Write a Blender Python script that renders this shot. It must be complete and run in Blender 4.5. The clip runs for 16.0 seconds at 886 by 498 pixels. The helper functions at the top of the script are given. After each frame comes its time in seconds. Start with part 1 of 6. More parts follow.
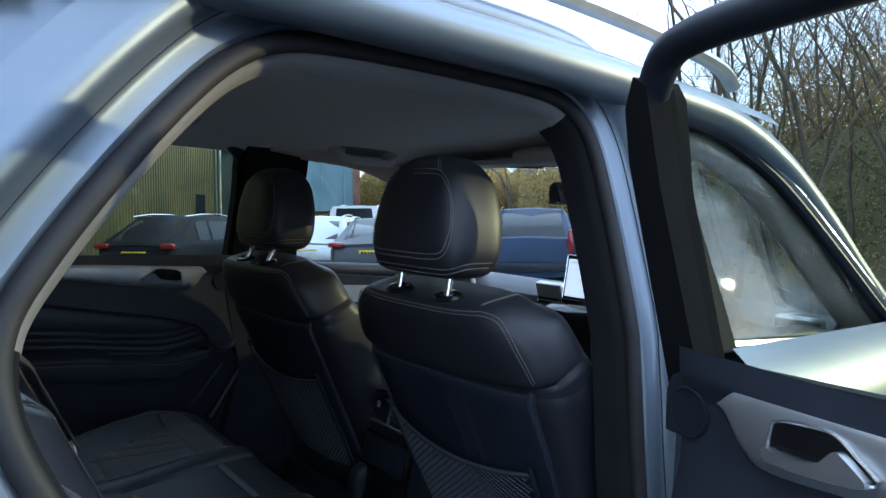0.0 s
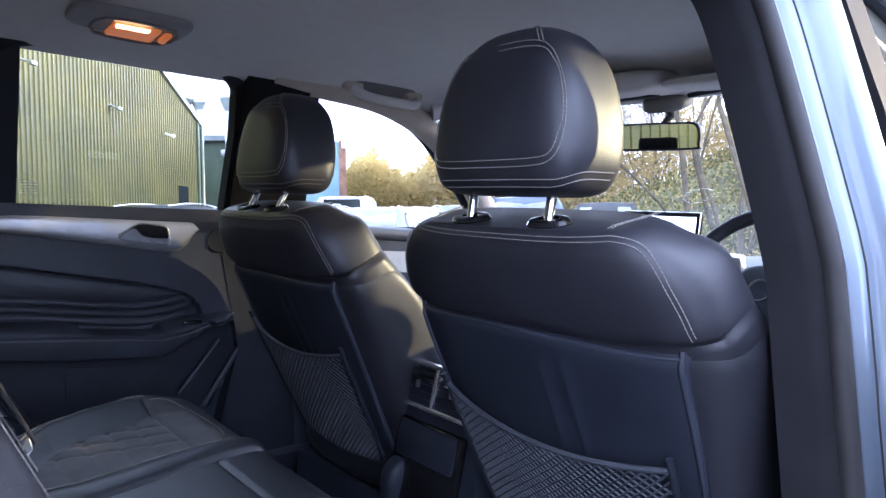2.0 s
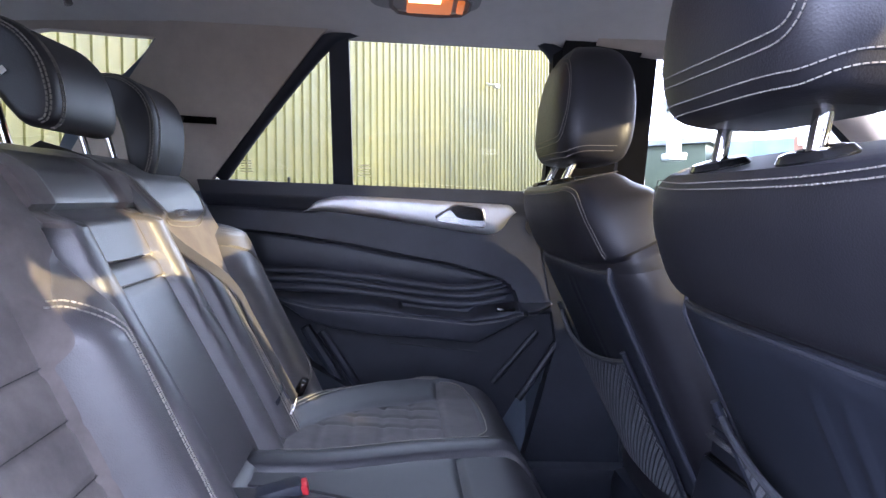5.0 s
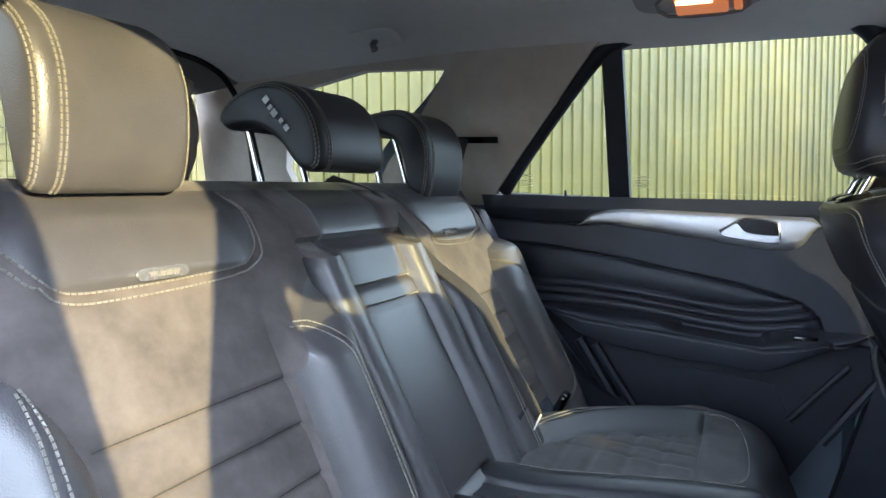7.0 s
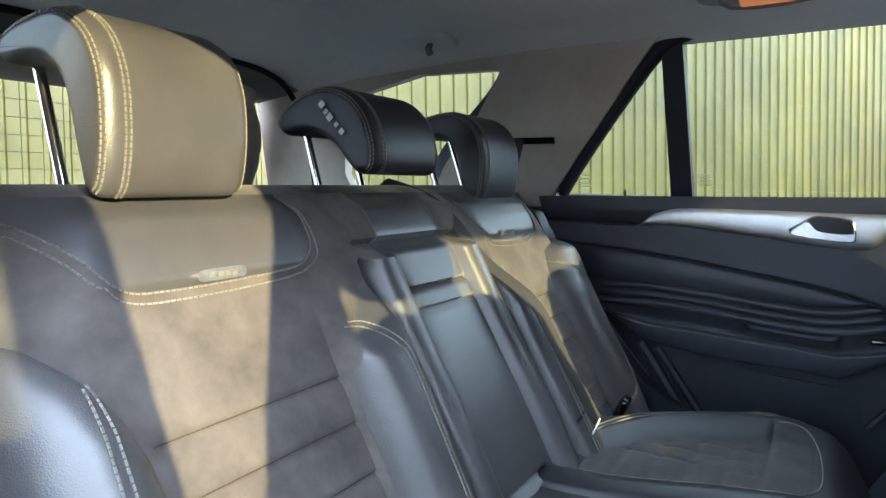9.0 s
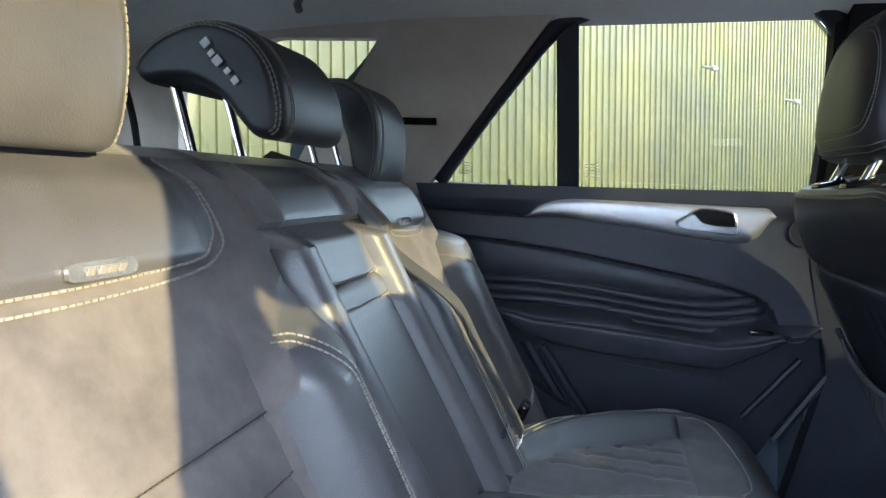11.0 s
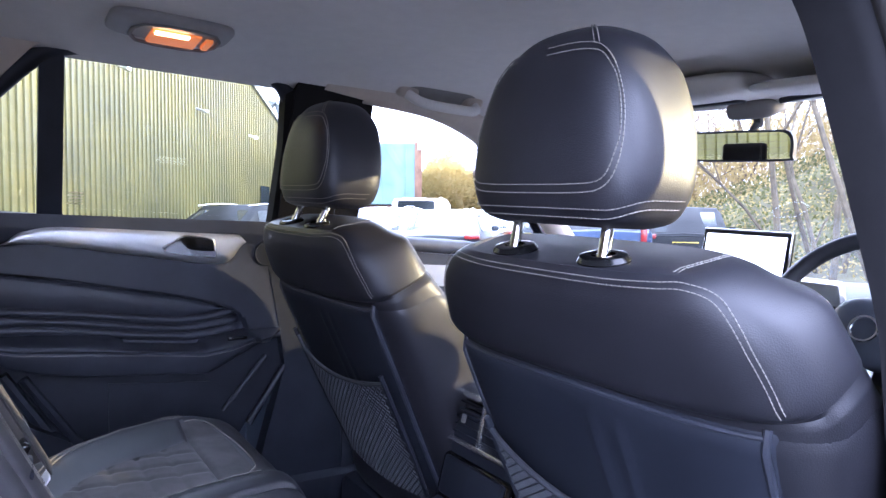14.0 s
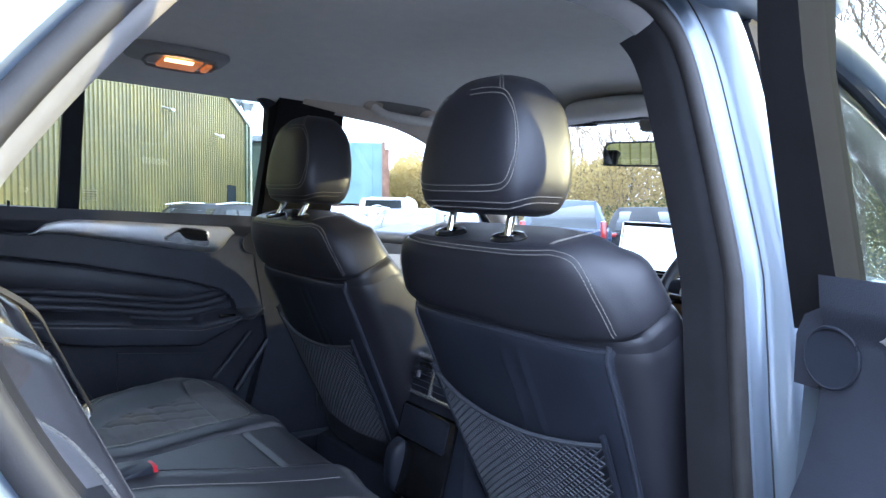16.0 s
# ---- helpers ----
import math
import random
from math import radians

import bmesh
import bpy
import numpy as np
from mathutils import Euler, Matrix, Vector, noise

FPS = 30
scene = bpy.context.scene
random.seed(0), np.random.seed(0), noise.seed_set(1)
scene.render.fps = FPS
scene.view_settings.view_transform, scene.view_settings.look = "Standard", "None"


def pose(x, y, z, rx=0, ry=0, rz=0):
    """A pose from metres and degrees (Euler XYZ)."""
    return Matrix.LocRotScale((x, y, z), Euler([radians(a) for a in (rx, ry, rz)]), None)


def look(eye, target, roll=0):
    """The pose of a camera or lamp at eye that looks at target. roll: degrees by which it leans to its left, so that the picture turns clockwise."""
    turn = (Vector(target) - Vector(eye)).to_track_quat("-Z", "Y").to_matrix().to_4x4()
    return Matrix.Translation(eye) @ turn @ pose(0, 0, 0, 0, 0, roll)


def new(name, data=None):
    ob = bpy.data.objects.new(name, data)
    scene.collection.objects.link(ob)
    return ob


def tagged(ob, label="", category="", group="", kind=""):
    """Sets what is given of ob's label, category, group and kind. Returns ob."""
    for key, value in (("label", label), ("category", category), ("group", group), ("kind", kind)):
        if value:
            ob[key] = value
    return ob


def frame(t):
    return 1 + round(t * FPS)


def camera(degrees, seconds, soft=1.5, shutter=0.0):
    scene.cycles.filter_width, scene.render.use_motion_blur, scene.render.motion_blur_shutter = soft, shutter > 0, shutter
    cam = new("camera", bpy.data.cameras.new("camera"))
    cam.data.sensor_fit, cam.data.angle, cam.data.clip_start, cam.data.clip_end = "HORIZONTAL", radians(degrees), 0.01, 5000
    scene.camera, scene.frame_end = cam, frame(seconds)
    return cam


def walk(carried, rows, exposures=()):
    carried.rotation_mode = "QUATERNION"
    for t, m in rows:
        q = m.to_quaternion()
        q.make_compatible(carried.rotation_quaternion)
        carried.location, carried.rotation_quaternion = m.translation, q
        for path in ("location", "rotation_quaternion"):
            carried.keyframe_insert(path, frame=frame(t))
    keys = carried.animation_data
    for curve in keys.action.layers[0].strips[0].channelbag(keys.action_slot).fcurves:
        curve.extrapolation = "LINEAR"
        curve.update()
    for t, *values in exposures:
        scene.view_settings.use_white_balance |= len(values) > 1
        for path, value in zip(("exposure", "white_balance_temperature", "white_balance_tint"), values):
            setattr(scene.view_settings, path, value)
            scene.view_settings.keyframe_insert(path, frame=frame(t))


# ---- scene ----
cam = camera(66.6, 16.0)
# the car stands on sloping ground: its own axes, x to its right, y ahead, z up from its wheels
CAR = pose(0, 0, 0, -2.0, 2.0, 0)
PATH = [
    (0, (1.32, -0.711, 1.41), (-0.227, 0.553, 1.313), 2.6),
    (0.5, (1.187, -0.682, 1.355), (-0.36, 0.582, 1.252), 2.6),
    (1, (1.082, -0.636, 1.306), (-0.464, 0.628, 1.194), 2.5),
    (1.5, (1.006, -0.619, 1.279), (-0.527, 0.66, 1.167), 2.4),
    (2, (0.983, -0.609, 1.282), (-0.534, 0.689, 1.171), 2.4),
    (2.5, (0.953, -0.571, 1.268), (-0.549, 0.746, 1.156), 2.3),
    (3, (0.933, -0.489, 1.25), (-0.623, 0.762, 1.138), 2.4),
    (3.5, (0.921, -0.428, 1.243), (-0.81, 0.569, 1.127), 2.5),
    (4, (0.907, -0.361, 1.245), (-0.969, 0.319, 1.116), 2.3),
    (4.5, (0.897, -0.31, 1.245), (-1.055, 0.104, 1.11), 2.2),
    (5, (0.887, -0.262, 1.235), (-1.103, -0.122, 1.09), 2.1),
    (5.2, (0.881, -0.248, 1.228), (-1.114, -0.212, 1.085), 2.2),
    (7.3, (0.862, -0.085, 1.299), (-0.906, -0.998, 1.1), 0.6),
    (7.5, (0.865, -0.069, 1.305), (-0.882, -1.022, 1.105), 0.6),
    (8, (0.876, -0.045, 1.316), (-0.84, -1.053, 1.114), 0.6),
    (8.2, (0.873, -0.053, 1.31), (-0.842, -1.063, 1.117), 0.2),
    (10.3, (0.799, -0.242, 1.265), (-1.017, -1.057, 1.073), 0.9),
    (10.5, (0.784, -0.273, 1.263), (-1.074, -0.988, 1.073), 1.1),
    (11, (0.751, -0.324, 1.256), (-1.191, -0.768, 1.07), 1.5),
    (11.5, (0.716, -0.368, 1.246), (-1.271, -0.509, 1.066), 1.9),
    (12, (0.7, -0.389, 1.253), (-1.285, -0.216, 1.08), 2.1),
    (12.5, (0.709, -0.398, 1.269), (-1.224, 0.092, 1.111), 2.5),
    (13, (0.746, -0.401, 1.29), (-1.094, 0.37, 1.151), 2.9),
    (13.5, (0.813, -0.427, 1.309), (-0.919, 0.565, 1.183), 3.1),
    (14, (0.917, -0.499, 1.316), (-0.734, 0.623, 1.198), 3.1),
    (14.5, (1.016, -0.567, 1.3), (-0.603, 0.601, 1.183), 3.1),
    (15, (1.078, -0.577, 1.306), (-0.535, 0.6, 1.188), 3.1),
    (15.5, (1.118, -0.584, 1.304), (-0.491, 0.599, 1.186), 3.1),
    (16, (1.175, -0.648, 1.308), (-0.421, 0.552, 1.194), 3.2),
]
walk(cam, [(t, CAR @ look(eye, target, roll)) for t, eye, target, roll in PATH],
     [(0, 0.1, 5080, 7), (0.5, 0.85, 5220, 13), (1.0, 1.35, 5230, 18), (1.5, 1.75, 5220, 21), (2.0, 1.9, 5250, 24), (3.0, 2.0, 5250, 28), (4.0, 2.2, 5280, 31), (4.5, 2.35, 5450, 30), (5.2, 2.65, 5540, 26), (7.5, 2.22, 5580, 8), (8.2, 2.22, 5560, 7), (10.5, 2.22, 5620, 8), (11.0, 2.35, 5450, 10), (12.0, 2.65, 5480, 15), (12.5, 2.66, 5450, 20), (13.5, 2.62, 5330, 30), (14.2, 2.5, 5290, 27), (15.0, 2.42, 5230, 21), (16.0, 2.15, 5220, 14)])

# ---- light ----
SUN = Vector((0.415, 0.890, 0.185)).normalized()
sun_data = bpy.data.lights.new("sun", "SUN")
sun_data.energy, sun_data.angle, sun_data.color = 3.3, radians(0.6), (1.0, 0.77, 0.34)
new("sun", sun_data).matrix_basis = look(SUN * 60, (0, 0, 0))
world = bpy.data.worlds.new("sky")
scene.world = world
world.use_nodes = True
wn, wl = world.node_tree.nodes, world.node_tree.links
sky = wn.new("ShaderNodeTexSky")
sky.sky_type, sky.sun_disc = "NISHITA", False
sky.sun_elevation, sky.sun_rotation = math.asin(SUN.z), math.atan2(SUN.x, SUN.y)
sky.air_density, sky.dust_density, sky.ozone_density = 1.0, 3.0, 2.0
wco = wn.new("ShaderNodeTexCoord")
wmap = wn.new("ShaderNodeMapping")
wmap.inputs["Scale"].default_value = (1.6, 1.6, 5.0)
wnoise = wn.new("ShaderNodeTexNoise")
wnoise.inputs["Scale"].default_value, wnoise.inputs["Detail"].default_value = 1.7, 7
wramp = wn.new("ShaderNodeValToRGB")
wramp.color_ramp.elements[0].position, wramp.color_ramp.elements[1].position = 0.27, 0.48
wmix = wn.new("ShaderNodeMix")
wmix.data_type = "RGBA"
# thin cloud, brighter towards the sun
wdot, wpow, wgain, wcloud = wn.new("ShaderNodeVectorMath"), wn.new("ShaderNodeMath"), wn.new("ShaderNodeMath"), wn.new("ShaderNodeVectorMath")
wdot.operation, wpow.operation, wgain.operation, wcloud.operation = "DOT_PRODUCT", "POWER", "MULTIPLY_ADD", "SCALE"
wdot.inputs[1].default_value = SUN
wpow.use_clamp, wpow.inputs[1].default_value = True, 5.0
wgain.inputs[1].default_value, wgain.inputs[2].default_value = 1.7, 0.95
wcloud.inputs[0].default_value = (15.0, 16.0, 17.4)
wl.new(wco.outputs["Generated"], wdot.inputs[0])
wl.new(wdot.outputs["Value"], wpow.inputs[0])
wl.new(wpow.outputs["Value"], wgain.inputs[0])
wl.new(wgain.outputs["Value"], wcloud.inputs["Scale"])
wl.new(wcloud.outputs["Vector"], wmix.inputs["B"])
wl.new(wco.outputs["Generated"], wmap.inputs["Vector"])
wl.new(wmap.outputs["Vector"], wnoise.inputs["Vector"])
wl.new(wnoise.outputs["Fac"], wramp.inputs["Fac"])
wpart = wn.new("ShaderNodeMath")
wpart.operation = "MULTIPLY"
wpart.inputs[1].default_value = 0.72
wl.new(wramp.outputs["Color"], wpart.inputs[0])
wl.new(wpart.outputs["Value"], wmix.inputs["Factor"])
wl.new(sky.outputs["Color"], wmix.inputs["A"])
wl.new(wmix.outputs["Result"], wn["Background"].inputs["Color"])
wn["Background"].inputs["Strength"].default_value = 0.19


# ---- materials ----
def material(name, colour, rough=0.5, metal=0.0, vary=0.0, scale=8.0, bump=0.0, bump_scale=300.0, kind="noise", coat=0.0, sheen=0.0, second=None, spec=0.5, each=0.0):
    """A surface: base colour with variation at a broad and a fine scale, and fine relief."""
    m = bpy.data.materials.new(name)
    m.use_nodes = True
    n, l = m.node_tree.nodes, m.node_tree.links
    b = n["Principled BSDF"]
    b.inputs["Base Color"].default_value = (*colour, 1)
    b.inputs["Roughness"].default_value, b.inputs["Metallic"].default_value = rough, metal
    b.inputs["Specular IOR Level"].default_value = spec
    b.inputs["Coat Weight"].default_value, b.inputs["Coat Roughness"].default_value = coat, 0.06
    b.inputs["Sheen Weight"].default_value, b.inputs["Sheen Roughness"].default_value = sheen, 0.4
    co = n.new("ShaderNodeTexCoord")
    if vary > 0:
        a = n.new("ShaderNodeTexNoise")
        a.inputs["Scale"].default_value, a.inputs["Detail"].default_value, a.inputs["Roughness"].default_value = scale, 6, 0.62
        l.new(co.outputs["Object"], a.inputs["Vector"])
        ramp = n.new("ShaderNodeValToRGB")
        dark = tuple(c * (1 - vary) for c in colour)
        light = second or tuple(min(1, c * (1 + vary)) for c in colour)
        ramp.color_ramp.elements[0].position, ramp.color_ramp.elements[1].position = 0.32, 0.68
        ramp.color_ramp.elements[0].color, ramp.color_ramp.elements[1].color = (*dark, 1), (*light, 1)
        l.new(a.outputs["Fac"], ramp.inputs["Fac"])
        out = ramp.outputs["Color"]
        if each > 0:
            info = n.new("ShaderNodeObjectInfo")
            mul = n.new("ShaderNodeMapRange")
            mul.inputs["To Min"].default_value, mul.inputs["To Max"].default_value = 1 - each, 1 + each
            l.new(info.outputs["Random"], mul.inputs["Value"])
            hsv = n.new("ShaderNodeHueSaturation")
            l.new(mul.outputs["Result"], hsv.inputs["Value"])
            l.new(out, hsv.inputs["Color"])
            out = hsv.outputs["Color"]
        l.new(out, b.inputs["Base Color"])
        rr = n.new("ShaderNodeMapRange")
        rr.inputs["To Min"].default_value, rr.inputs["To Max"].default_value = max(0.02, rough - 0.08), min(1, rough + 0.08)
        l.new(a.outputs["Fac"], rr.inputs["Value"])
        l.new(rr.outputs["Result"], b.inputs["Roughness"])
    if bump > 0:
        if kind == "grain":
            t = n.new("ShaderNodeTexVoronoi")
            t.inputs["Scale"].default_value = bump_scale
            src = t.outputs["Distance"]
        elif kind == "brushed":
            mp = n.new("ShaderNodeMapping")
            mp.inputs["Scale"].default_value = (1, 0.03, 1)
            l.new(co.outputs["Object"], mp.inputs["Vector"])
            t = n.new("ShaderNodeTexNoise")
            t.inputs["Scale"].default_value = bump_scale
            l.new(mp.outputs["Vector"], t.inputs["Vector"])
            src = t.outputs["Fac"]
        else:
            t = n.new("ShaderNodeTexNoise")
            t.inputs["Scale"].default_value, t.inputs["Detail"].default_value = bump_scale, 4
            src = t.outputs["Fac"]
        if kind != "brushed":
            l.new(co.outputs["Object"], t.inputs["Vector"])
        bp = n.new("ShaderNodeBump")
        bp.inputs["Strength"].default_value, bp.inputs["Distance"].default_value = bump, min(0.002, 0.35 / bump_scale)
        l.new(src, bp.inputs["Height"])
        l.new(bp.outputs["Normal"], b.inputs["Normal"])
    return m


def glass_material(name, tint, gloss=1.0, rough=0.0):
    """Thin sheet glass: lets light straight through, tinted, with a mirror gloss by Fresnel."""
    m = bpy.data.materials.new(name)
    m.use_nodes = True
    n, l = m.node_tree.nodes, m.node_tree.links
    n.remove(n["Principled BSDF"])
    tr, gl, fr, mx = n.new("ShaderNodeBsdfTransparent"), n.new("ShaderNodeBsdfGlossy"), n.new("ShaderNodeLayerWeight"), n.new("ShaderNodeMixShader")
    tr.inputs["Color"].default_value = (*tint, 1)
    gl.inputs["Roughness"].default_value = rough
    fr.inputs["Blend"].default_value = 0.5
    power, mul = n.new("ShaderNodeMath"), n.new("ShaderNodeMath")
    power.operation, mul.operation = "POWER", "MULTIPLY_ADD"
    power.inputs[1].default_value = 4.6
    mul.inputs[1].default_value, mul.inputs[2].default_value = 0.90 * gloss, 0.07 * gloss
    mul.use_clamp = True
    l.new(fr.outputs["Facing"], power.inputs[0])
    l.new(power.outputs["Value"], mul.inputs[0])
    l.new(mul.outputs["Value"], mx.inputs["Fac"])
    l.new(tr.outputs["BSDF"], mx.inputs[1])
    l.new(gl.outputs["BSDF"], mx.inputs[2])
    l.new(mx.outputs["Shader"], n["Material Output"].inputs["Surface"])
    return m


def leaf_material(name, colour, second):
    """Thin leaves and twigs that let light through."""
    m = material(name, colour, 0.8, vary=0.45, scale=0.8, second=second)
    n, l = m.node_tree.nodes, m.node_tree.links
    tr, mx = n.new("ShaderNodeBsdfTranslucent"), n.new("ShaderNodeMixShader")
    tr.inputs["Color"].default_value = (*second, 1)
    mx.inputs["Fac"].default_value = 0.5
    l.new(n["Principled BSDF"].outputs["BSDF"], mx.inputs[1])
    l.new(tr.outputs["BSDF"], mx.inputs[2])
    l.new(mx.outputs["Shader"], n["Material Output"].inputs["Surface"])
    return m


def glow_material(name, colour, strength):
    m = bpy.data.materials.new(name)
    m.use_nodes = True
    b = m.node_tree.nodes["Principled BSDF"]
    b.inputs["Base Color"].default_value = (*colour, 1)
    b.inputs["Emission Color"].default_value = (*colour, 1)
    b.inputs["Emission Strength"].default_value = strength
    return m


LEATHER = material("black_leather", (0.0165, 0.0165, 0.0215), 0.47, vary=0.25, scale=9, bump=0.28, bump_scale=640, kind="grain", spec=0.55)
# paler copy of LEATHER: the light on the rear bench is put into its colour
LIT_REAR_LEATHER = material("lit_coarse_leather", (0.068, 0.065, 0.069), 0.38, vary=0.22, scale=7, bump=0.36, bump_scale=620, kind="grain", spec=0.8)
SUEDE = material("dark_suede", (0.092, 0.080, 0.075), 0.95, vary=0.36, scale=15, bump=0.25, bump_scale=900, sheen=0.15)
# darker copy of SUEDE: the shade on the cushions is put into its colour
SHADED_QUILT = material("shaded_quilted_suede", (0.040, 0.037, 0.038), 0.95, vary=0.55, scale=22, bump=0.25, bump_scale=900, sheen=0.2)
PLASTIC = material("black_plastic", (0.0185, 0.0215, 0.031), 0.5, vary=0.2, scale=12, bump=0.25, bump_scale=900, spec=0.3)
SOFT = material("soft_door_skin", (0.031, 0.0345, 0.047), 0.46, vary=0.25, scale=8, bump=0.3, bump_scale=600, kind="grain")
PILLAR_BLACK = material("matt_black_trim", (0.013, 0.0125, 0.014), 0.75, vary=0.2, scale=12, bump=0.2, bump_scale=900, spec=0.12)
GLOSS_BLACK = material("gloss_black", (0.01, 0.01, 0.011), 0.12)
HEADLINER = material("grey_headliner", (0.66, 0.64, 0.62), 0.95, vary=0.035, scale=30, bump=0.2, bump_scale=1500)
GREY_TRIM = material("grey_pillar_trim", (0.50, 0.435, 0.375), 0.8, vary=0.08, scale=20, bump=0.15, bump_scale=900)
SILVER = material("silver_blue_paint", (0.165, 0.197, 0.243), 0.42, metal=0.6, vary=0.05, scale=3, bump=0.04, bump_scale=2500, coat=0.55)
RUBBER = material("rubber_seal", (0.026, 0.024, 0.024), 0.6, vary=0.25, scale=20, bump=0.2, bump_scale=500, spec=0.3)
CHROME = material("chrome", (0.82, 0.82, 0.83), 0.10, metal=1.0, vary=0.05, scale=40)
ALU = material("brushed_aluminium", (0.62, 0.62, 0.63), 0.42, metal=0.9, vary=0.06, scale=30, bump=0.25, bump_scale=900, kind="brushed")
SATIN = material("satin_metal", (0.74, 0.74, 0.75), 0.24, metal=0.9, vary=0.04, scale=40)
THREAD = material("pale_thread", (0.20, 0.187, 0.166), 0.8, vary=0.2, scale=200)
NET = material("black_net_cord", (0.042, 0.046, 0.056), 0.6, vary=0.3, scale=60)
CARPET = material("black_carpet", (0.052, 0.060, 0.078), 1.0, vary=0.4, scale=60, bump=0.8, bump_scale=700)
BELT = material("seat_belt_webbing", (0.034, 0.031, 0.030), 0.75, vary=0.2, scale=80, bump=0.4, bump_scale=1200)
RED = material("red_button", (0.55, 0.02, 0.03), 0.4, vary=0.1, scale=40)
WHITE = material("white_label", (0.75, 0.75, 0.74), 0.6, vary=0.08, scale=60)
WOOD = material("dark_walnut", (0.09, 0.045, 0.022), 0.22, vary=0.45, scale=25, coat=0.8)
GLASS = glass_material("clear_glass", (0.90, 0.94, 0.92))
GLASS_FRONT = glass_material("front_side_glass", (0.72, 0.77, 0.74), 0.45)
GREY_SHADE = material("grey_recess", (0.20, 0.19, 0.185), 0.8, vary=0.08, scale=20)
GLASS_SIDE = glass_material("side_glass", (0.65, 0.705, 0.67))
MIRROR = material("mirror_silver", (0.85, 0.86, 0.85), 0.01, metal=1.0)
SCREEN = glow_material("lit_screen", (0.86, 0.90, 0.92), 0.75)
AMBER = glow_material("amber_lamp", (0.85, 0.24, 0.05), 0.10)
AMBER_HOT = glow_material("amber_bulb", (1.0, 0.66, 0.28), 1.6)
SHED = material("olive_sheet_metal", (0.088, 0.079, 0.0175), 0.45, metal=0.0, vary=0.28, scale=0.45, bump=0.15, bump_scale=60, second=(0.128, 0.110, 0.023))
SHED_DARK = material("dark_green_sheet", (0.055, 0.075, 0.045), 0.5, vary=0.2, scale=0.8)
ROOF_GREY = material("roof_sheet", (0.20, 0.22, 0.22), 0.6, vary=0.2, scale=0.7)
STEEL = material("galvanised_steel", (0.55, 0.57, 0.58), 0.35, metal=0.85, vary=0.15, scale=3)
BLUE_STEEL = material("pale_blue_steel", (0.14, 0.235, 0.275), 0.55, vary=0.15, scale=1.2, second=(0.18, 0.27, 0.30))
RUST = material("rusty_brown_steel", (0.20, 0.11, 0.07), 0.85, vary=0.4, scale=3)
ASPHALT = material("worn_asphalt", (0.060, 0.060, 0.062), 0.9, vary=0.35, scale=0.6, bump=0.7, bump_scale=140)
EARTH = material("bank_earth", (0.085, 0.070, 0.035), 1.0, vary=0.5, scale=0.7, bump=1.0, bump_scale=18, second=(0.13, 0.12, 0.045))
BARK = material("grey_brown_bark", (0.115, 0.092, 0.060), 0.95, vary=0.4, scale=6, bump=0.8, bump_scale=60)
TWIG = material("dry_twigs", (0.16, 0.118, 0.065), 0.95, vary=0.4, scale=2)
LEAF_GREEN = leaf_material("ivy_green", (0.062, 0.072, 0.022), (0.115, 0.12, 0.034))
LEAF_GOLD = leaf_material("dry_golden_leaf", (0.30, 0.22, 0.080), (0.42, 0.32, 0.12))
TYRE = material("tyre_rubber", (0.018, 0.018, 0.018), 0.85, vary=0.2, scale=20)
CAR_GLASS = material("dark_car_glass", (0.02, 0.025, 0.028), 0.10, spec=0.22)
PLATE = material("yellow_plate", (0.75, 0.56, 0.06), 0.5, vary=0.05, scale=10)
TAIL = material("red_lamp_glass", (0.26, 0.012, 0.012), 0.15, coat=0.6)
PAINT = {
    "black": material("black_paint", (0.012, 0.013, 0.015), 0.45, vary=0.1, scale=2, spec=0.10),
    "navy": material("navy_paint", (0.018, 0.036, 0.085), 0.30, vary=0.1, scale=2, coat=0.08, spec=0.15),
    "grey": material("grey_paint", (0.06, 0.066, 0.075), 0.35, metal=0.2, vary=0.1, scale=2, coat=0.1, spec=0.2),
    "silver": material("silver_paint", (0.50, 0.53, 0.56), 0.25, metal=0.6, vary=0.05, scale=2, coat=0.25, spec=0.3),
    "white": material("white_paint", (0.74, 0.75, 0.75), 0.3, vary=0.05, scale=2, coat=0.2, spec=0.3),
    "red": material("red_paint", (0.35, 0.02, 0.02), 0.25, vary=0.1, scale=2, coat=0.25, spec=0.3),
}


# ---- building helpers ----
def grid(nu, nv, fn, close_u=False, close_v=False):
    """A sheet of points fn(u, v), u and v from 0 to 1."""
    verts = [tuple(fn(i / (nu if close_u else nu - 1), j / (nv if close_v else nv - 1))) for i in range(nu) for j in range(nv)]
    faces = []
    for i in range(nu if close_u else nu - 1):
        for j in range(nv if close_v else nv - 1):
            a, b = i * nv + j, ((i + 1) % nu) * nv + j
            c, d = ((i + 1) % nu) * nv + (j + 1) % nv, i * nv + (j + 1) % nv
            faces.append((a, b, c, d))
    return verts, faces


def merge(*geos):
    verts, faces = [], []
    for v, f in geos:
        k = len(verts)
        verts += list(v)
        faces += [tuple(i + k for i in q) for q in f]
    return verts, faces


def moved(geo, m):
    return [tuple(m @ Vector(p)) for p in geo[0]], geo[1]


def rings(loops, cap=True):
    """Skin over rings of equal count."""
    n, verts, faces = len(loops[0]), [], []
    for r in loops:
        verts += [tuple(p) for p in r]
    for i in range(len(loops) - 1):
        for j in range(n):
            faces.append((i * n + j, i * n + (j + 1) % n, (i + 1) * n + (j + 1) % n, (i + 1) * n + j))
    if cap:
        faces.append(tuple(range(n))[::-1])
        faces.append(tuple((len(loops) - 1) * n + j for j in range(n)))
    return verts, faces


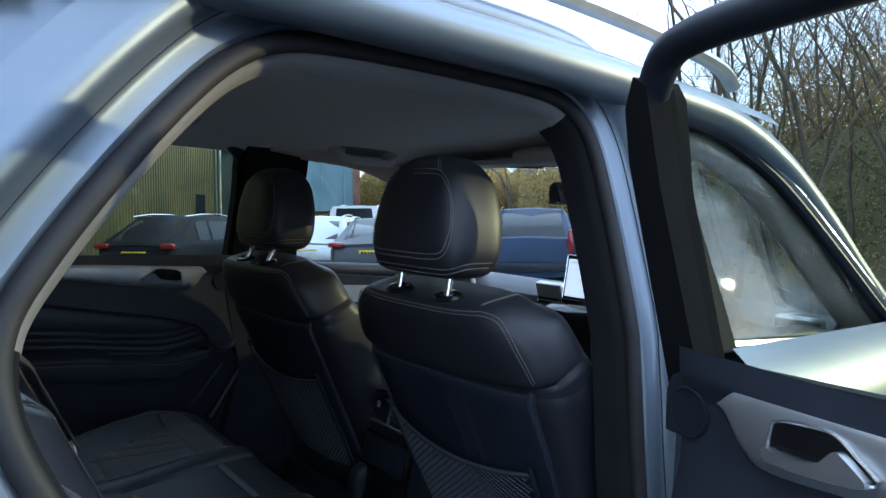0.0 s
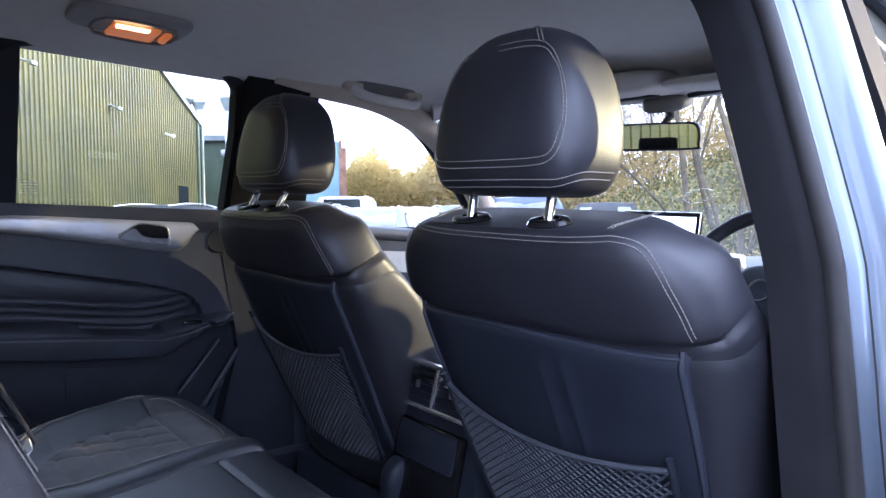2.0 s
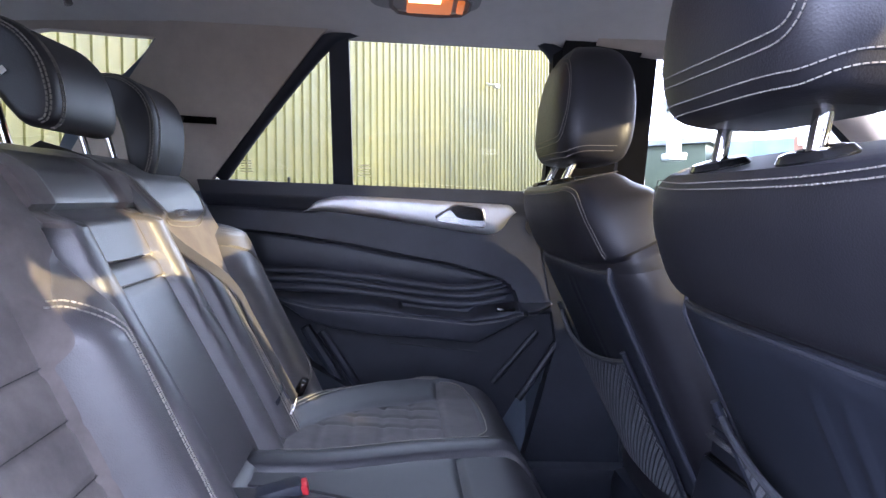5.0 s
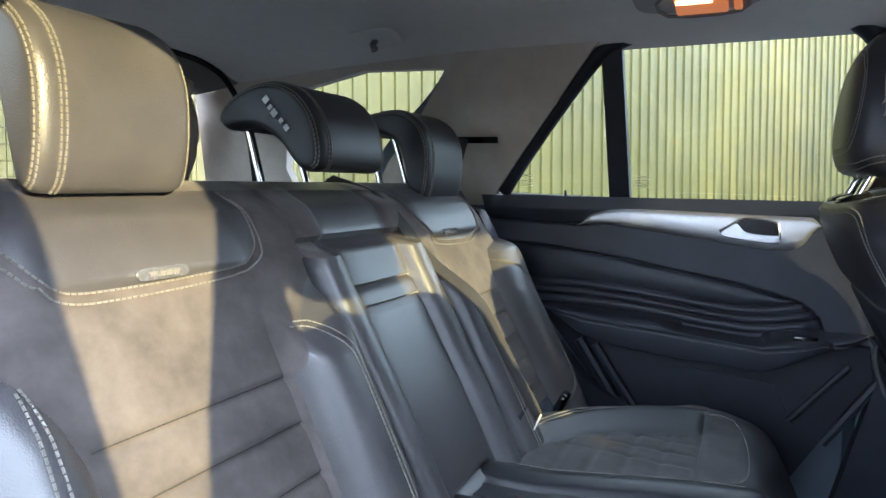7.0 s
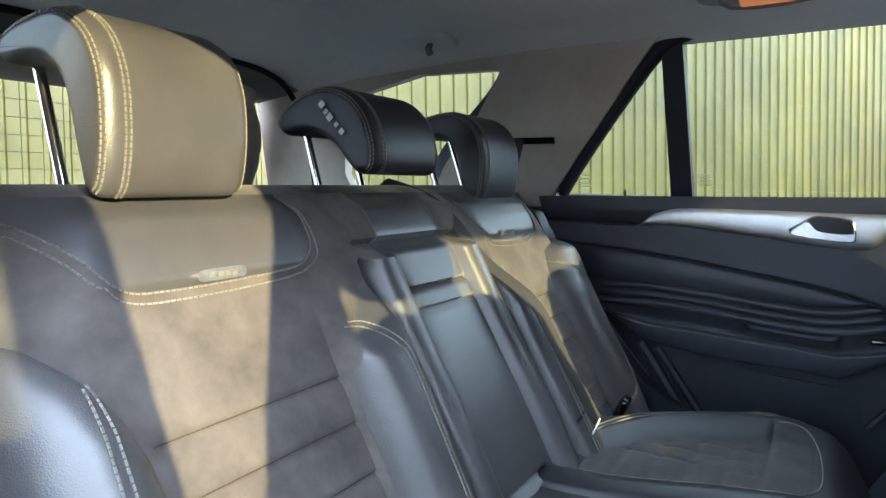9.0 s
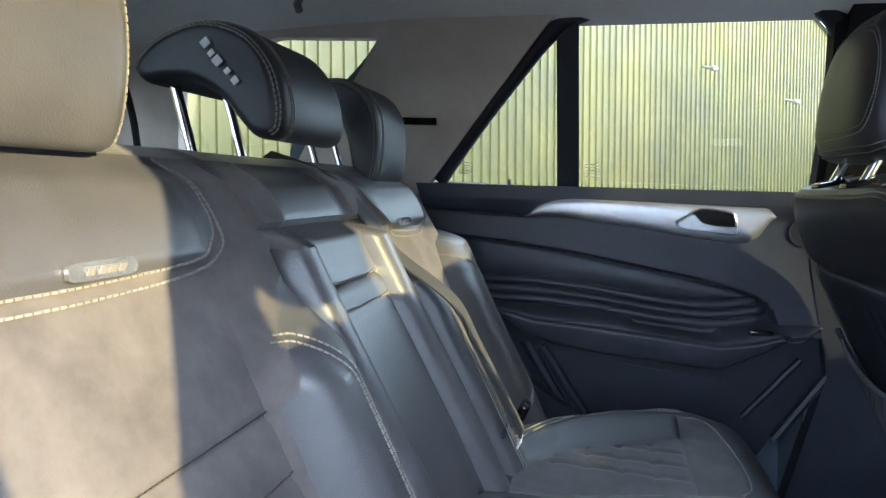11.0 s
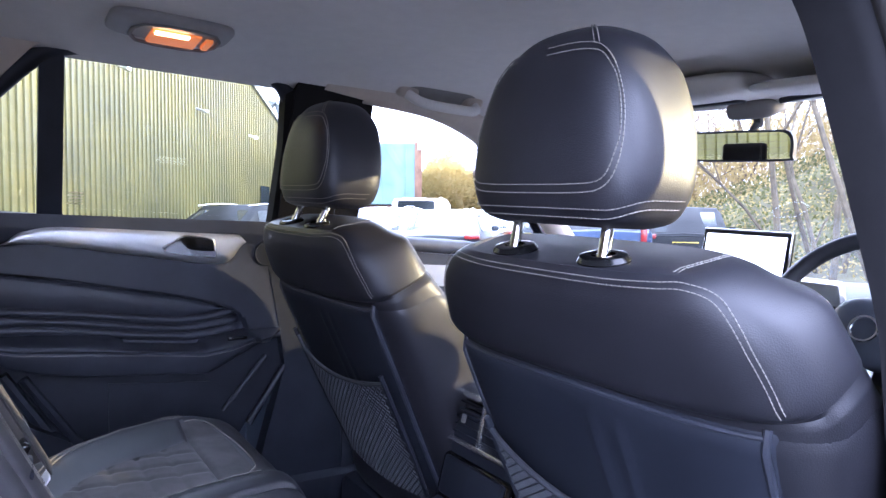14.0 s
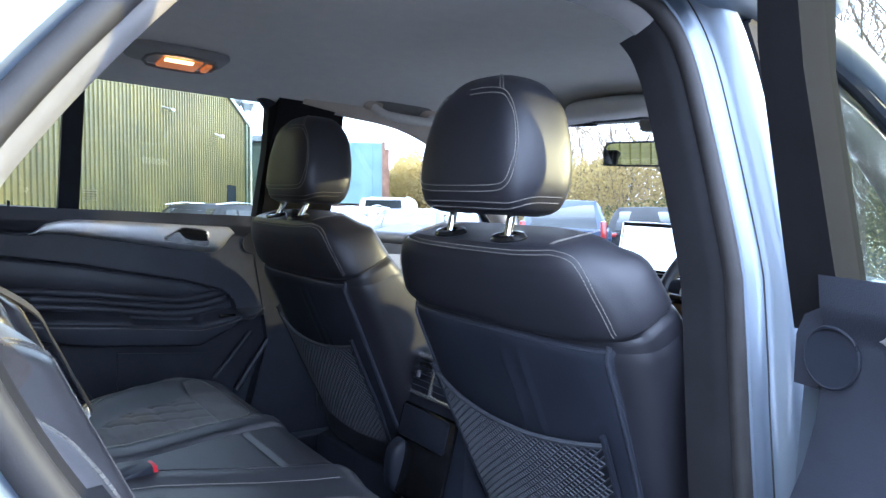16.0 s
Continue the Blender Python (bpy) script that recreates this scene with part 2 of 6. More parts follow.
def smooth_path(pts, n=8, closed=False):
    """Catmull-Rom through the points."""
    p = [Vector(q) for q in pts]
    out, m = [], len(p)
    for i in range(m if closed else m - 1):
        a, b, c, d = (p[(i - 1) % m], p[i], p[(i + 1) % m], p[(i + 2) % m]) if closed else (p[max(i - 1, 0)], p[i], p[i + 1], p[min(i + 2, m - 1)])
        for k in range(n):
            t = k / n
            out.append(0.5 * ((2 * b) + (c - a) * t + (2 * a - 5 * b + 4 * c - d) * t * t + (3 * b - a - 3 * c + d) * t ** 3))
    if not closed:
        out.append(p[-1])
    return out


def tube(pts, r, n=8, closed=False, flat=1.0):
    pts = [Vector(p) for p in pts]
    m, loops = len(pts), []
    for i, p in enumerate(pts):
        t = (pts[(i + 1) % m] - pts[i - 1]) if closed else (pts[min(i + 1, m - 1)] - pts[max(i - 1, 0)])
        t = t.normalized() if t.length > 1e-9 else Vector((0, 0, 1))
        ref = Vector((0, 0, 1)) if abs(t.z) < 0.9 else Vector((0, 1, 0))
        a = t.cross(ref).normalized()
        b = a.cross(t)
        rr = r[i] if isinstance(r, (list, tuple)) else r
        loops.append([p + a * (rr * math.cos(2 * math.pi * k / n)) + b * (rr * flat * math.sin(2 * math.pi * k / n)) for k in range(n)])
    if closed:
        loops.append(loops[0])
        return rings(loops, cap=False)
    return rings(loops)


def box(cx, cy, cz, sx, sy, sz, bev=0.0, seg=2):
    bm = bmesh.new()
    bmesh.ops.create_cube(bm, size=1, matrix=Matrix.LocRotScale((cx, cy, cz), None, (sx, sy, sz)))
    if bev:
        bmesh.ops.bevel(bm, geom=bm.edges[:], offset=bev, segments=seg, affect="EDGES", profile=0.5)
    geo = [tuple(v.co) for v in bm.verts], [tuple(v.index for v in f.verts) for f in bm.faces]
    bm.free()
    return geo


def cyl(p, q, r, n=20, r2=None):
    return tube([p, q], [r, r if r2 is None else r2], n)


def spow(c, e):
    return math.copysign(abs(c) ** e, c)


def pillow(a, b, c, e1, e2, warp=lambda p: p, nu=28, nv=48):
    """A cushion-like rounded body, then shaped by warp."""
    def f(u, v):
        la, lo = (u - 0.5) * math.pi * 0.9999, v * 2 * math.pi
        k = spow(math.cos(la), e1)
        return warp(Vector((a * k * spow(math.cos(lo), e2), b * k * spow(math.sin(lo), e2), c * spow(math.sin(la), e1))))
    return grid(nu, nv, f, close_v=True)


def prism(outline, lift, depth):
    """A plate from an outline in two coordinates; lift(a, b, h) gives the place, h from 0 to depth."""
    n = len(outline)
    v = [tuple(lift(a, b, 0)) for a, b in outline] + [tuple(lift(a, b, depth)) for a, b in outline]
    f = [tuple(range(n)), tuple(range(2 * n - 1, n - 1, -1))]
    f += [(i, i + n, (i + 1) % n + n, (i + 1) % n) for i in range(n)]
    return v, f


def stitches(pts, step=0.0052, length=0.0040, r=0.0005):
    """A row of thread stitches along a line."""
    pts = [Vector(p) for p in pts]
    out, carry = [], 0.0
    for a, b in zip(pts, pts[1:]):
        d = (b - a).length
        if d < 1e-6:
            continue
        t = (b - a) / d
        ref = Vector((0, 0, 1)) if abs(t.z) < 0.9 else Vector((0, 1, 0))
        s = t.cross(ref).normalized()
        w = s.cross(t)
        while carry < d:
            c = a + t * carry
            out.append(([tuple(c + t * (k * length / 2) + s * (i * r) + w * (j * r)) for k in (-1, 1) for i, j in ((-1, -1), (1, -1), (1, 1), (-1, 1))],
                        [(0, 1, 2, 3), (7, 6, 5, 4), (0, 4, 5, 1), (1, 5, 6, 2), (2, 6, 7, 3), (3, 7, 4, 0)]))
            carry += step
        carry -= d
    return merge(*out)


def mesh_object(name, geo, mat, smooth=True):
    me = bpy.data.meshes.new(name)
    me.from_pydata(geo[0], [], geo[1])
    me.materials.append(mat)
    if smooth:
        me.polygons.foreach_set("use_smooth", [True] * len(me.polygons))
        me.set_sharp_from_angle(angle=radians(38))
    me.update()
    bm = bmesh.new()
    bm.from_mesh(me)
    bmesh.ops.recalc_face_normals(bm, faces=bm.faces)
    bm.to_mesh(me)
    bm.free()
    return new(name, me)


def part(name, geo, mat, parent, label="", smooth=True):
    ob = mesh_object(name, geo, mat, smooth)
    ob.parent = parent
    if label:
        ob["label"] = label
    return ob


def thing(name, label, category, group="", m=CAR, kind=""):
    ob = new(name)
    ob.empty_display_size = 0.05
    ob.matrix_basis = m
    return tagged(ob, label, category, group, kind)


def solid(name, geo, mat, label, category="", group="", m=None, kind="", smooth=True):
    ob = mesh_object(name, geo, mat, smooth)
    if m is not None:
        ob.matrix_basis = m
    return tagged(ob, label, category, group, kind)


def lerp(a, b, t):
    return a + (b - a) * t


def ramp01(x, a, b):
    t = min(1, max(0, (x - a) / (b - a)))
    return t * t * (3 - 2 * t)


def table(x, xs, ys):
    return float(np.interp(x, xs, ys))


def pane(outline, lift):
    """One sheet of glass from an outline."""
    return [tuple(lift(a, b, 0)) for a, b in outline], [tuple(range(len(outline)))]


# ---- car shell ----
def side_x(z):
    """Inner face of the side wall above and below the belt, distance from the middle."""
    return 0.73 - 0.35 * (z - 1.255) if z > 1.1 else 0.784


def jamb_x(z):
    return 0.705 - 0.32 * (z - 1.25) if z > 1.25 else 0.705 + min(0.065, 0.17 * (1.25 - z))


def on_side(sign, y, z, h=0.0):
    """A place on the side wall, h inwards."""
    return Vector((sign * (side_x(z) - h), y, z))


def head_z(x, y):
    a = abs(x)
    z = 1.645 - 0.035 * (a / 0.6) ** 2 - 0.035 * ramp01(a, 0.50, 0.625)
    z -= 0.16 * max(0, y - 0.55) ** 1.5 + 0.05 * max(0, -0.7 - y) ** 1.4
    return z


car = thing("car_body", "silver-blue estate car body with black seals and roof rails", "car body")

# headliner, one sheet with thickness
def liner(u, v):
    x = lerp(-0.62, 0.62, u)
    y = lerp(-1.50, 0.97 - 0.22 * (x / 0.62) ** 2, v)
    if x > 0.4:
        x = 0.4 + (x - 0.4) * (1 - 0.20 * ramp01(y, -0.62, -0.45) * (1 - ramp01(y, 0.18, 0.30)))
    return x, y, head_z(x, y)
lv, lf = grid(60, 70, liner)
solid("headliner", merge((lv, lf), ([(x, y, z + 0.025) for x, y, z in lv], lf)), HEADLINER, "pale grey woven fabric headliner of the car", "ceiling", m=CAR, kind="structure")

def roof(u, v):
    x = lerp(-0.622, 0.622, u)
    y = lerp(-1.62, 1.02 - 0.25 * (x / 0.66) ** 2, v)
    z = 1.735 - 0.045 * (abs(x) / 0.6) ** 2.2 - 0.05 * ramp01(abs(x), 0.56, 0.66) - 0.10 * max(0, y - 0.55) ** 1.5 - 0.05 * max(0, -0.7 - y) ** 1.4
    return x, y, z
part("roof_skin", grid(40, 40, roof), SILVER, car)
for sx in (-1, 1):
    rail = smooth_path([(sx * 0.605, 0.62, 1.70), (sx * 0.61, 0.5, 1.735), (sx * 0.615, 0, 1.752), (sx * 0.61, -0.8, 1.735), (sx * 0.60, -1.3, 1.70)], 6)
    part("roof_rail", tube(rail, 0.016, 8, flat=0.8), ALU, car, "satin aluminium roof rail")

# the opening of the rear door: seal and painted jamb swept round it
AP = [(0.125, 0.42), (0.14, 0.75), (0.150, 1.00), (0.165, 1.24), (0.168, 1.42), (0.160, 1.535), (0.125, 1.585), (0.06, 1.603), (-0.10, 1.607), (-0.28, 1.604), (-0.365, 1.594),
      (-0.42, 1.568), (-0.470, 1.525), (-0.535, 1.452), (-0.603, 1.364), (-0.640, 1.300), (-0.640, 1.235), (-0.605, 1.155), (-0.545, 1.06), (-0.46, 0.92), (-0.38, 0.76), (-0.34, 0.58), (-0.33, 0.42)]
AP = [tuple(p) for p in smooth_path([Vector((y, z, 0)) for y, z in AP], 6)]


def jamb_sweep(sign, prof, i0=0, i1=None, flat=0.0):
    loops, m = [], len(AP[i0:i1])
    pts = [Vector((jamb_x(z), y, z)) for y, z, _ in AP[i0:i1]]
    for i, p in enumerate(pts):
        t = (pts[min(i + 1, m - 1)] - pts[max(i - 1, 0)]).normalized()
        h = Vector((1, 0, 0.30 if p.z > 1.1 else 0.0)).normalized()
        nrm = h.cross(t).normalized()
        side_on = ramp01(-p.y, 0.30, 0.50) * flat
        loops.append([p + nrm * -a + h * (lerp(b, 0.058 - 0.10 * max(0.0, a - 0.078), side_on) if a > 0.08 else b) for a, b in prof])
    k = len(prof)
    verts = [(sign * q.x, q.y, q.z) for lp in loops for q in lp]
    faces = [(i * k + j, i * k + j + 1, (i + 1) * k + j + 1, (i + 1) * k + j) for i in range(m - 1) for j in range(k - 1)]
    return verts, faces


def ring_prof(a, b, r, n=12):
    return [(a + r * math.cos(2 * math.pi * i / n), b + r * math.sin(2 * math.pi * i / n)) for i in range(n + 1)]


part("door_seal", jamb_sweep(1, ring_prof(0.005, 0.003, 0.012)), RUBBER, car, "dark rubber door seal")
edge = [(-0.004, -0.004), (-0.010, -0.010), (-0.014, -0.022), (-0.016, -0.06)]
part("inner_trim_edge", jamb_sweep(1, edge, 0, 37), PILLAR_BLACK, car, "black plastic inner edge")
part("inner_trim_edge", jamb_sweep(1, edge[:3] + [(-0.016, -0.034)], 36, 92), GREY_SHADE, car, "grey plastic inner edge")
part("inner_trim_edge", jamb_sweep(1, edge, 91), PILLAR_BLACK, car, "black plastic inner edge")
part("door_jamb", jamb_sweep(1, [(0.012, -0.004), (0.016, 0.004), (0.022, 0.011), (0.040, 0.014), (0.046, 0.018), (0.052, 0.030), (0.056, 0.046), (0.064, 0.055), (0.078, 0.058), (0.092, 0.052), (0.104, 0.036), (0.114, 0.016), (0.118, -0.006)], flat=1.0), SILVER, car)
part("outer_seal", jamb_sweep(1, ring_prof(0.049, 0.020, 0.0022, 8)), RUBBER, car)

# inner skins of the pillars on the open side
def strip(sign, outline, h0, depth):
    return prism(outline, lambda y, z, d: on_side(sign, y, z, h0 + d), depth)


part("b_pillar_trim", prism([(0.15, 0.45), (0.24, 0.45), (0.245, 1.24), (0.232, 1.60), (0.165, 1.60), (0.178, 1.42), (0.175, 1.24)], lambda y, z, d: Vector((jamb_x(z) - 0.004 - d, y, z)), 0.018), PILLAR_BLACK, car, "black plastic pillar trim")
part("b_pillar_trim", strip(-1, [(0.10, 1.22), (0.24, 1.22), (0.245, 1.47), (0.250, 1.53), (0.262, 1.57), (0.290, 1.60), (0.09, 1.605), (0.088, 1.5)], -0.01, 0.045), PILLAR_BLACK, car, "black plastic pillar trim")
part("b_pillar_lower_trim", prism([(0.06, 0.60), (0.13, 0.90), (0.115, 0.98), (0.09, 1.10), (0.07, 1.20), (0.09, 1.24), (0.26, 1.24), (0.30, 0.60)], lambda y, z, d: Vector((-0.735 + d, y, z)), 0.045), PLASTIC, car, "black plastic lower pillar trim")
CP = [(-0.725, 1.235), (-0.690, 1.26), (-0.61, 1.36), (-0.52, 1.47), (-0.435, 1.575), (-0.40, 1.60), (-0.74, 1.60), (-0.776, 1.554), (-0.86, 1.45), (-0.97, 1.34), (-1.02, 1.27), (-1.02, 1.235)]
for sx in (-1, 1):
    part("c_pillar_trim", strip(sx, CP, 0.002 if sx < 0 else 0.03, 0.03), GREY_TRIM, car, "warm grey plastic pillar trim")
    part("d_pillar_trim", strip(sx, [(-1.27, 1.23), (-1.30, 1.32), (-1.26, 1.46), (-1.17, 1.53), (-1.0, 1.56), (-0.776, 1.554), (-0.74, 1.60), (-1.55, 1.58), (-1.62, 1.23)], 0.0, 0.03), GREY_TRIM, car, "warm grey plastic rear pillar trim")
    part("cargo_side_trim", prism([(-0.62, 0.55), (-0.80, 1.26), (-1.60, 1.26), (-1.60, 0.55)], lambda y, z, d: Vector((sx * (0.72 - d), y, z)), 0.06), PLASTIC, car, "black cargo side trim")
    part("cargo_window", pane([(-1.0, 1.25), (-0.76, 1.57), (-1.2, 1.57), (-1.33, 1.25)], lambda y, z, d: on_side(sx, y, z, -0.015)), GLASS_SIDE, car, "dark-edged cargo side glass")
    part("outer_quarter_panel", prism([(-0.75, 0.35), (-0.64, 0.9), (-0.76, 1.24), (-1.62, 1.24), (-1.75, 0.9), (-1.75, 0.35)], lambda y, z, d: Vector((sx * (0.90 - 0.06 * ramp01(z, 0.9, 1.24) - d), y, z)), 0.03), SILVER, car)
part("belt_slot", strip(-1, [(-0.80, 1.385), (-0.80, 1.40), (-0.665, 1.398), (-0.665, 1.383)], 0.032, 0.004), GLOSS_BLACK, car, "dark belt outlet slot")
# tailgate
tail = [(-0.60, 1.29), (-0.585, 1.40), (-0.51, 1.50), (-0.42, 1.535), (0.42, 1.535), (0.51, 1.50), (0.585, 1.40), (0.60, 1.29)]
part("rear_screen", pane([(-0.62, 1.24), (-0.54, 1.58), (0.54, 1.58), (0.62, 1.24)], lambda x, z, d: Vector((x, -1.72 + 0.55 * (z - 1.24) - d, z))), GLASS_SIDE, car, "tinted rear window glass")
part("tailgate_trim", merge(tube([Vector((p.x, -1.68 + 0.55 * (p.y - 1.24), p.y)) for p in smooth_path([Vector((a, b, 0)) for a, b in tail], 5)], 0.045, 10), box(0, -1.66, 0.93, 1.30, 0.06, 0.68, 0.02)), GREY_TRIM, car, "grey tailgate trim")
for z in np.linspace(1.29, 1.54, 8):
    part("heater_wire", tube([(-0.56 + 0.2 * (z - 1.29), -1.716 + 0.55 * (z - 1.24), z), (0.56 - 0.2 * (z - 1.29), -1.716 + 0.55 * (z - 1.24), z)], 0.0007, 4), RUBBER, car)
def tail_header(u, v):
    x = lerp(-0.60, 0.60, u)
    return x, lerp(-1.44, -1.60, v) + 0.05 * (abs(x) / 0.6) ** 3, lerp(head_z(x, -1.44) + 0.004, 1.525, v ** 0.8)
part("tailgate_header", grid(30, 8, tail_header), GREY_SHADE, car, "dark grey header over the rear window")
tail_line = smooth_path([(-0.60, -1.34, 1.24), (-0.595, -1.36, 1.40), (-0.56, -1.38, 1.52), (-0.47, -1.40, 1.585), (-0.2, -1.41, 1.605), (0.2, -1.41, 1.605), (0.47, -1.40, 1.585), (0.56, -1.38, 1.52), (0.595, -1.36, 1.40), (0.60, -1.34, 1.24)], 6)
part("tailgate_seal", tube(tail_line, 0.008, 8), PILLAR_BLACK, car, "black seal round the tailgate opening")
part("tailgate_skin", box(0, -1.74, 0.85, 1.70, 0.06, 0.80, 0.03), SILVER, car)

# painted pillar panel behind the door opening
for sx in (-1, 1):
    def quarter(u, v):
        z = lerp(1.18, 1.655, v)
        y0 = table(z, [1.18, 1.30, 1.364, 1.452, 1.525, 1.568, 1.60, 1.66], [-0.70, -0.735, -0.690, -0.620, -0.555, -0.50, -0.45, -0.42])
        return sx * (jamb_x(z) + (0.046 if sx > 0 else 0.03) - 0.03 * u * u), lerp(y0 - (0.06 if sx > 0 else 0), -1.02 + 0.25 * ramp01(z, 1.3, 1.6), u), z
    part("pillar_panel", grid(16, 20, quarter), SILVER, car)

# roof sides where no door stands open
for sx, ya, yb_ in ((-1, -1.60, 0.30), (1, -1.60, -0.62)):
    def roof_side(u, v):
        y = lerp(ya, yb_, u)
        return sx * lerp(0.618, 0.665, v ** 0.7), y, lerp(1.672 - 0.05 * max(0, -0.7 - y) ** 1.4, 1.585, v ** 1.6)
    part("roof_side", grid(24, 8, roof_side), SILVER, car)

# floor, bonnet, front end, wheels
solid("car_floor", merge(box(0, -0.4, 0.44, 1.56, 2.9, 0.04), box(0, 0.35, 0.52, 0.26, 2.0, 0.16, 0.05)), CARPET, "black carpet floor of the car with centre tunnel", "floor", m=CAR, kind="structure")
part("sill", box(0.80, 0.2, 0.40, 0.14, 2.4, 0.14, 0.03), SILVER, car)
part("sill", box(-0.80, 0.2, 0.40, 0.14, 2.4, 0.14, 0.03), SILVER, car)
part("under_tray", box(0, 0.2, 0.33, 1.5, 4.2, 0.10, 0.03), PLASTIC, car)
def bonnet(u, v):
    x, y = lerp(-0.89, 0.89, u), lerp(1.36, 2.60, v)
    return x, y, 1.16 - 0.10 * v - 0.16 * v ** 5 - 0.09 * abs(x / 0.89) ** 4
part("bonnet", grid(24, 16, bonnet), SILVER, car)
for sx in (-1, 1):
    part("front_wing", prism([(1.20, 0.40), (1.20, 1.10), (2.5, 0.95), (2.6, 0.6), (2.5, 0.4)], lambda y, z, d: Vector((sx * (0.90 - d), y, z)), 0.06), SILVER, car)
part("front_bumper", box(0, 2.53, 0.50, 1.78, 0.18, 0.40, 0.06), SILVER, car)
part("grille", box(0, 2.54, 0.77, 1.70, 0.10, 0.26, 0.03), PLASTIC, car, "black front grille")
for sx in (-1, 1):
    for y in (1.92, -1.0):
        w = part("wheel", cyl((sx * 0.70, y, 0.37), (sx * 0.92, y, 0.37), 0.37, 32), TYRE, car, "black tyre on an alloy wheel")
        part("rim", cyl((sx * 0.915, y, 0.37), (sx * 0.93, y, 0.37), 0.25, 24), ALU, w)

# windscreen and its frame
def screen_pt(a, b):
    x = lerp(-0.60, 0.60, a) * lerp(1.16, 0.95, b)
    return x, lerp(1.60, 1.00, b) - 0.27 * (x / 0.65) ** 2, lerp(1.12, 1.615, b)
part("windscreen", grid(16, 10, screen_pt), GLASS, car, "clear windscreen glass")
for sx in (-1, 1):
    ap = smooth_path(([(-0.60, 0.16, 1.612)] if sx < 0 else []) + [(sx * 0.60, 0.30, 1.602), (sx * 0.602, 0.50, 1.585), (sx * 0.615, 0.68, 1.525), (sx * 0.64, 0.84, 1.42), (sx * 0.675, 1.02, 1.27), (sx * 0.72, 1.26, 1.09)], 6)
    part("a_pillar_trim", tube(ap, 0.038, 10), GREY_TRIM, car, "grey pillar trim beside the windscreen")
    part("a_pillar_skin", tube([p + Vector((sx * 0.045, 0.02, 0.028)) for p in (ap if sx < 0 else [Vector((0.60, -0.62, 1.613)), Vector((0.60, -0.35, 1.613)), Vector((0.60, -0.05, 1.613)), Vector((0.60, 0.14, 1.610))] + ap)], 0.035, 10), SILVER, car)
part("roof_header", tube(smooth_path([(-0.58, 0.66, 1.575), (-0.5, 0.79, 1.60), (-0.3, 0.93, 1.618), (0, 0.985, 1.622), (0.3, 0.93, 1.618), (0.5, 0.79, 1.60), (0.58, 0.66, 1.575)], 4), 0.028, 10), HEADLINER, car)


# ---- rear doors ----
Z_RE = ([0.60, 0.77, 0.83, 0.95, 1.07, 1.21, 1.26], [-0.30, -0.345, -0.44, -0.536, -0.627, -0.700, -0.715])
Z_FE = ([0.60, 0.77, 0.897, 0.947, 0.996, 1.07, 1.12, 1.20, 1.26], [-0.05, 0.05, 0.142, 0.128, 0.119, 0.095, 0.085, 0.08, 0.09])
Y_IN = ([-0.72, -0.662, -0.525, -0.378, -0.243, -0.126, -0.064, -0.011, 0.012, 0.026, 0.036, 0.045], [1.153, 1.150, 1.139, 1.121, 1.098, 1.079, 1.064, 1.048, 1.032, 1.011, 0.992, 0.97])
Y_AT = ([-0.60, -0.53, -0.40, -0.275, -0.250, -0.240, -0.16, -0.090, -0.080, -0.068, -0.01, 0.04, 0.08, 0.12], [1.012, 1.009, 1.006, 1.001, 0.990, 0.979, 0.972, 0.967, 0.970, 0.984, 0.993, 0.997, 0.999, 1.00])
Y_AS = ([-0.60, -0.51, -0.447, -0.324, -0.174, -0.078, -0.019, 0.048, 0.075, 0.12], [1.010, 1.001, 0.987, 0.979, 0.967, 0.958, 0.967, 0.985, 0.990, 0.995])
Y_AB = ([-0.60, -0.53, -0.50, -0.464, -0.402, -0.30, -0.17, -0.07, -0.01, 0.06, 0.10, 0.12], [1.006, 0.985, 0.968, 0.943, 0.925, 0.912, 0.905, 0.897, 0.930, 0.964, 0.985, 0.992])
RIBS = (([-0.60, -0.58, -0.46, -0.335, -0.21, -0.124, -0.069, -0.011], [1.066, 1.066, 1.066, 1.057, 1.042, 1.034, 1.038, 1.050]),
        ([-0.60, -0.564, -0.46, -0.334, -0.209, -0.123, -0.068, 0.009], [1.047, 1.047, 1.048, 1.037, 1.022, 1.015, 1.018, 1.034]),
        ([-0.60, -0.544, -0.433, -0.333, -0.209, -0.108, -0.054, 0.02], [1.027, 1.027, 1.027, 1.020, 1.004, 0.996, 1.001, 1.016]))


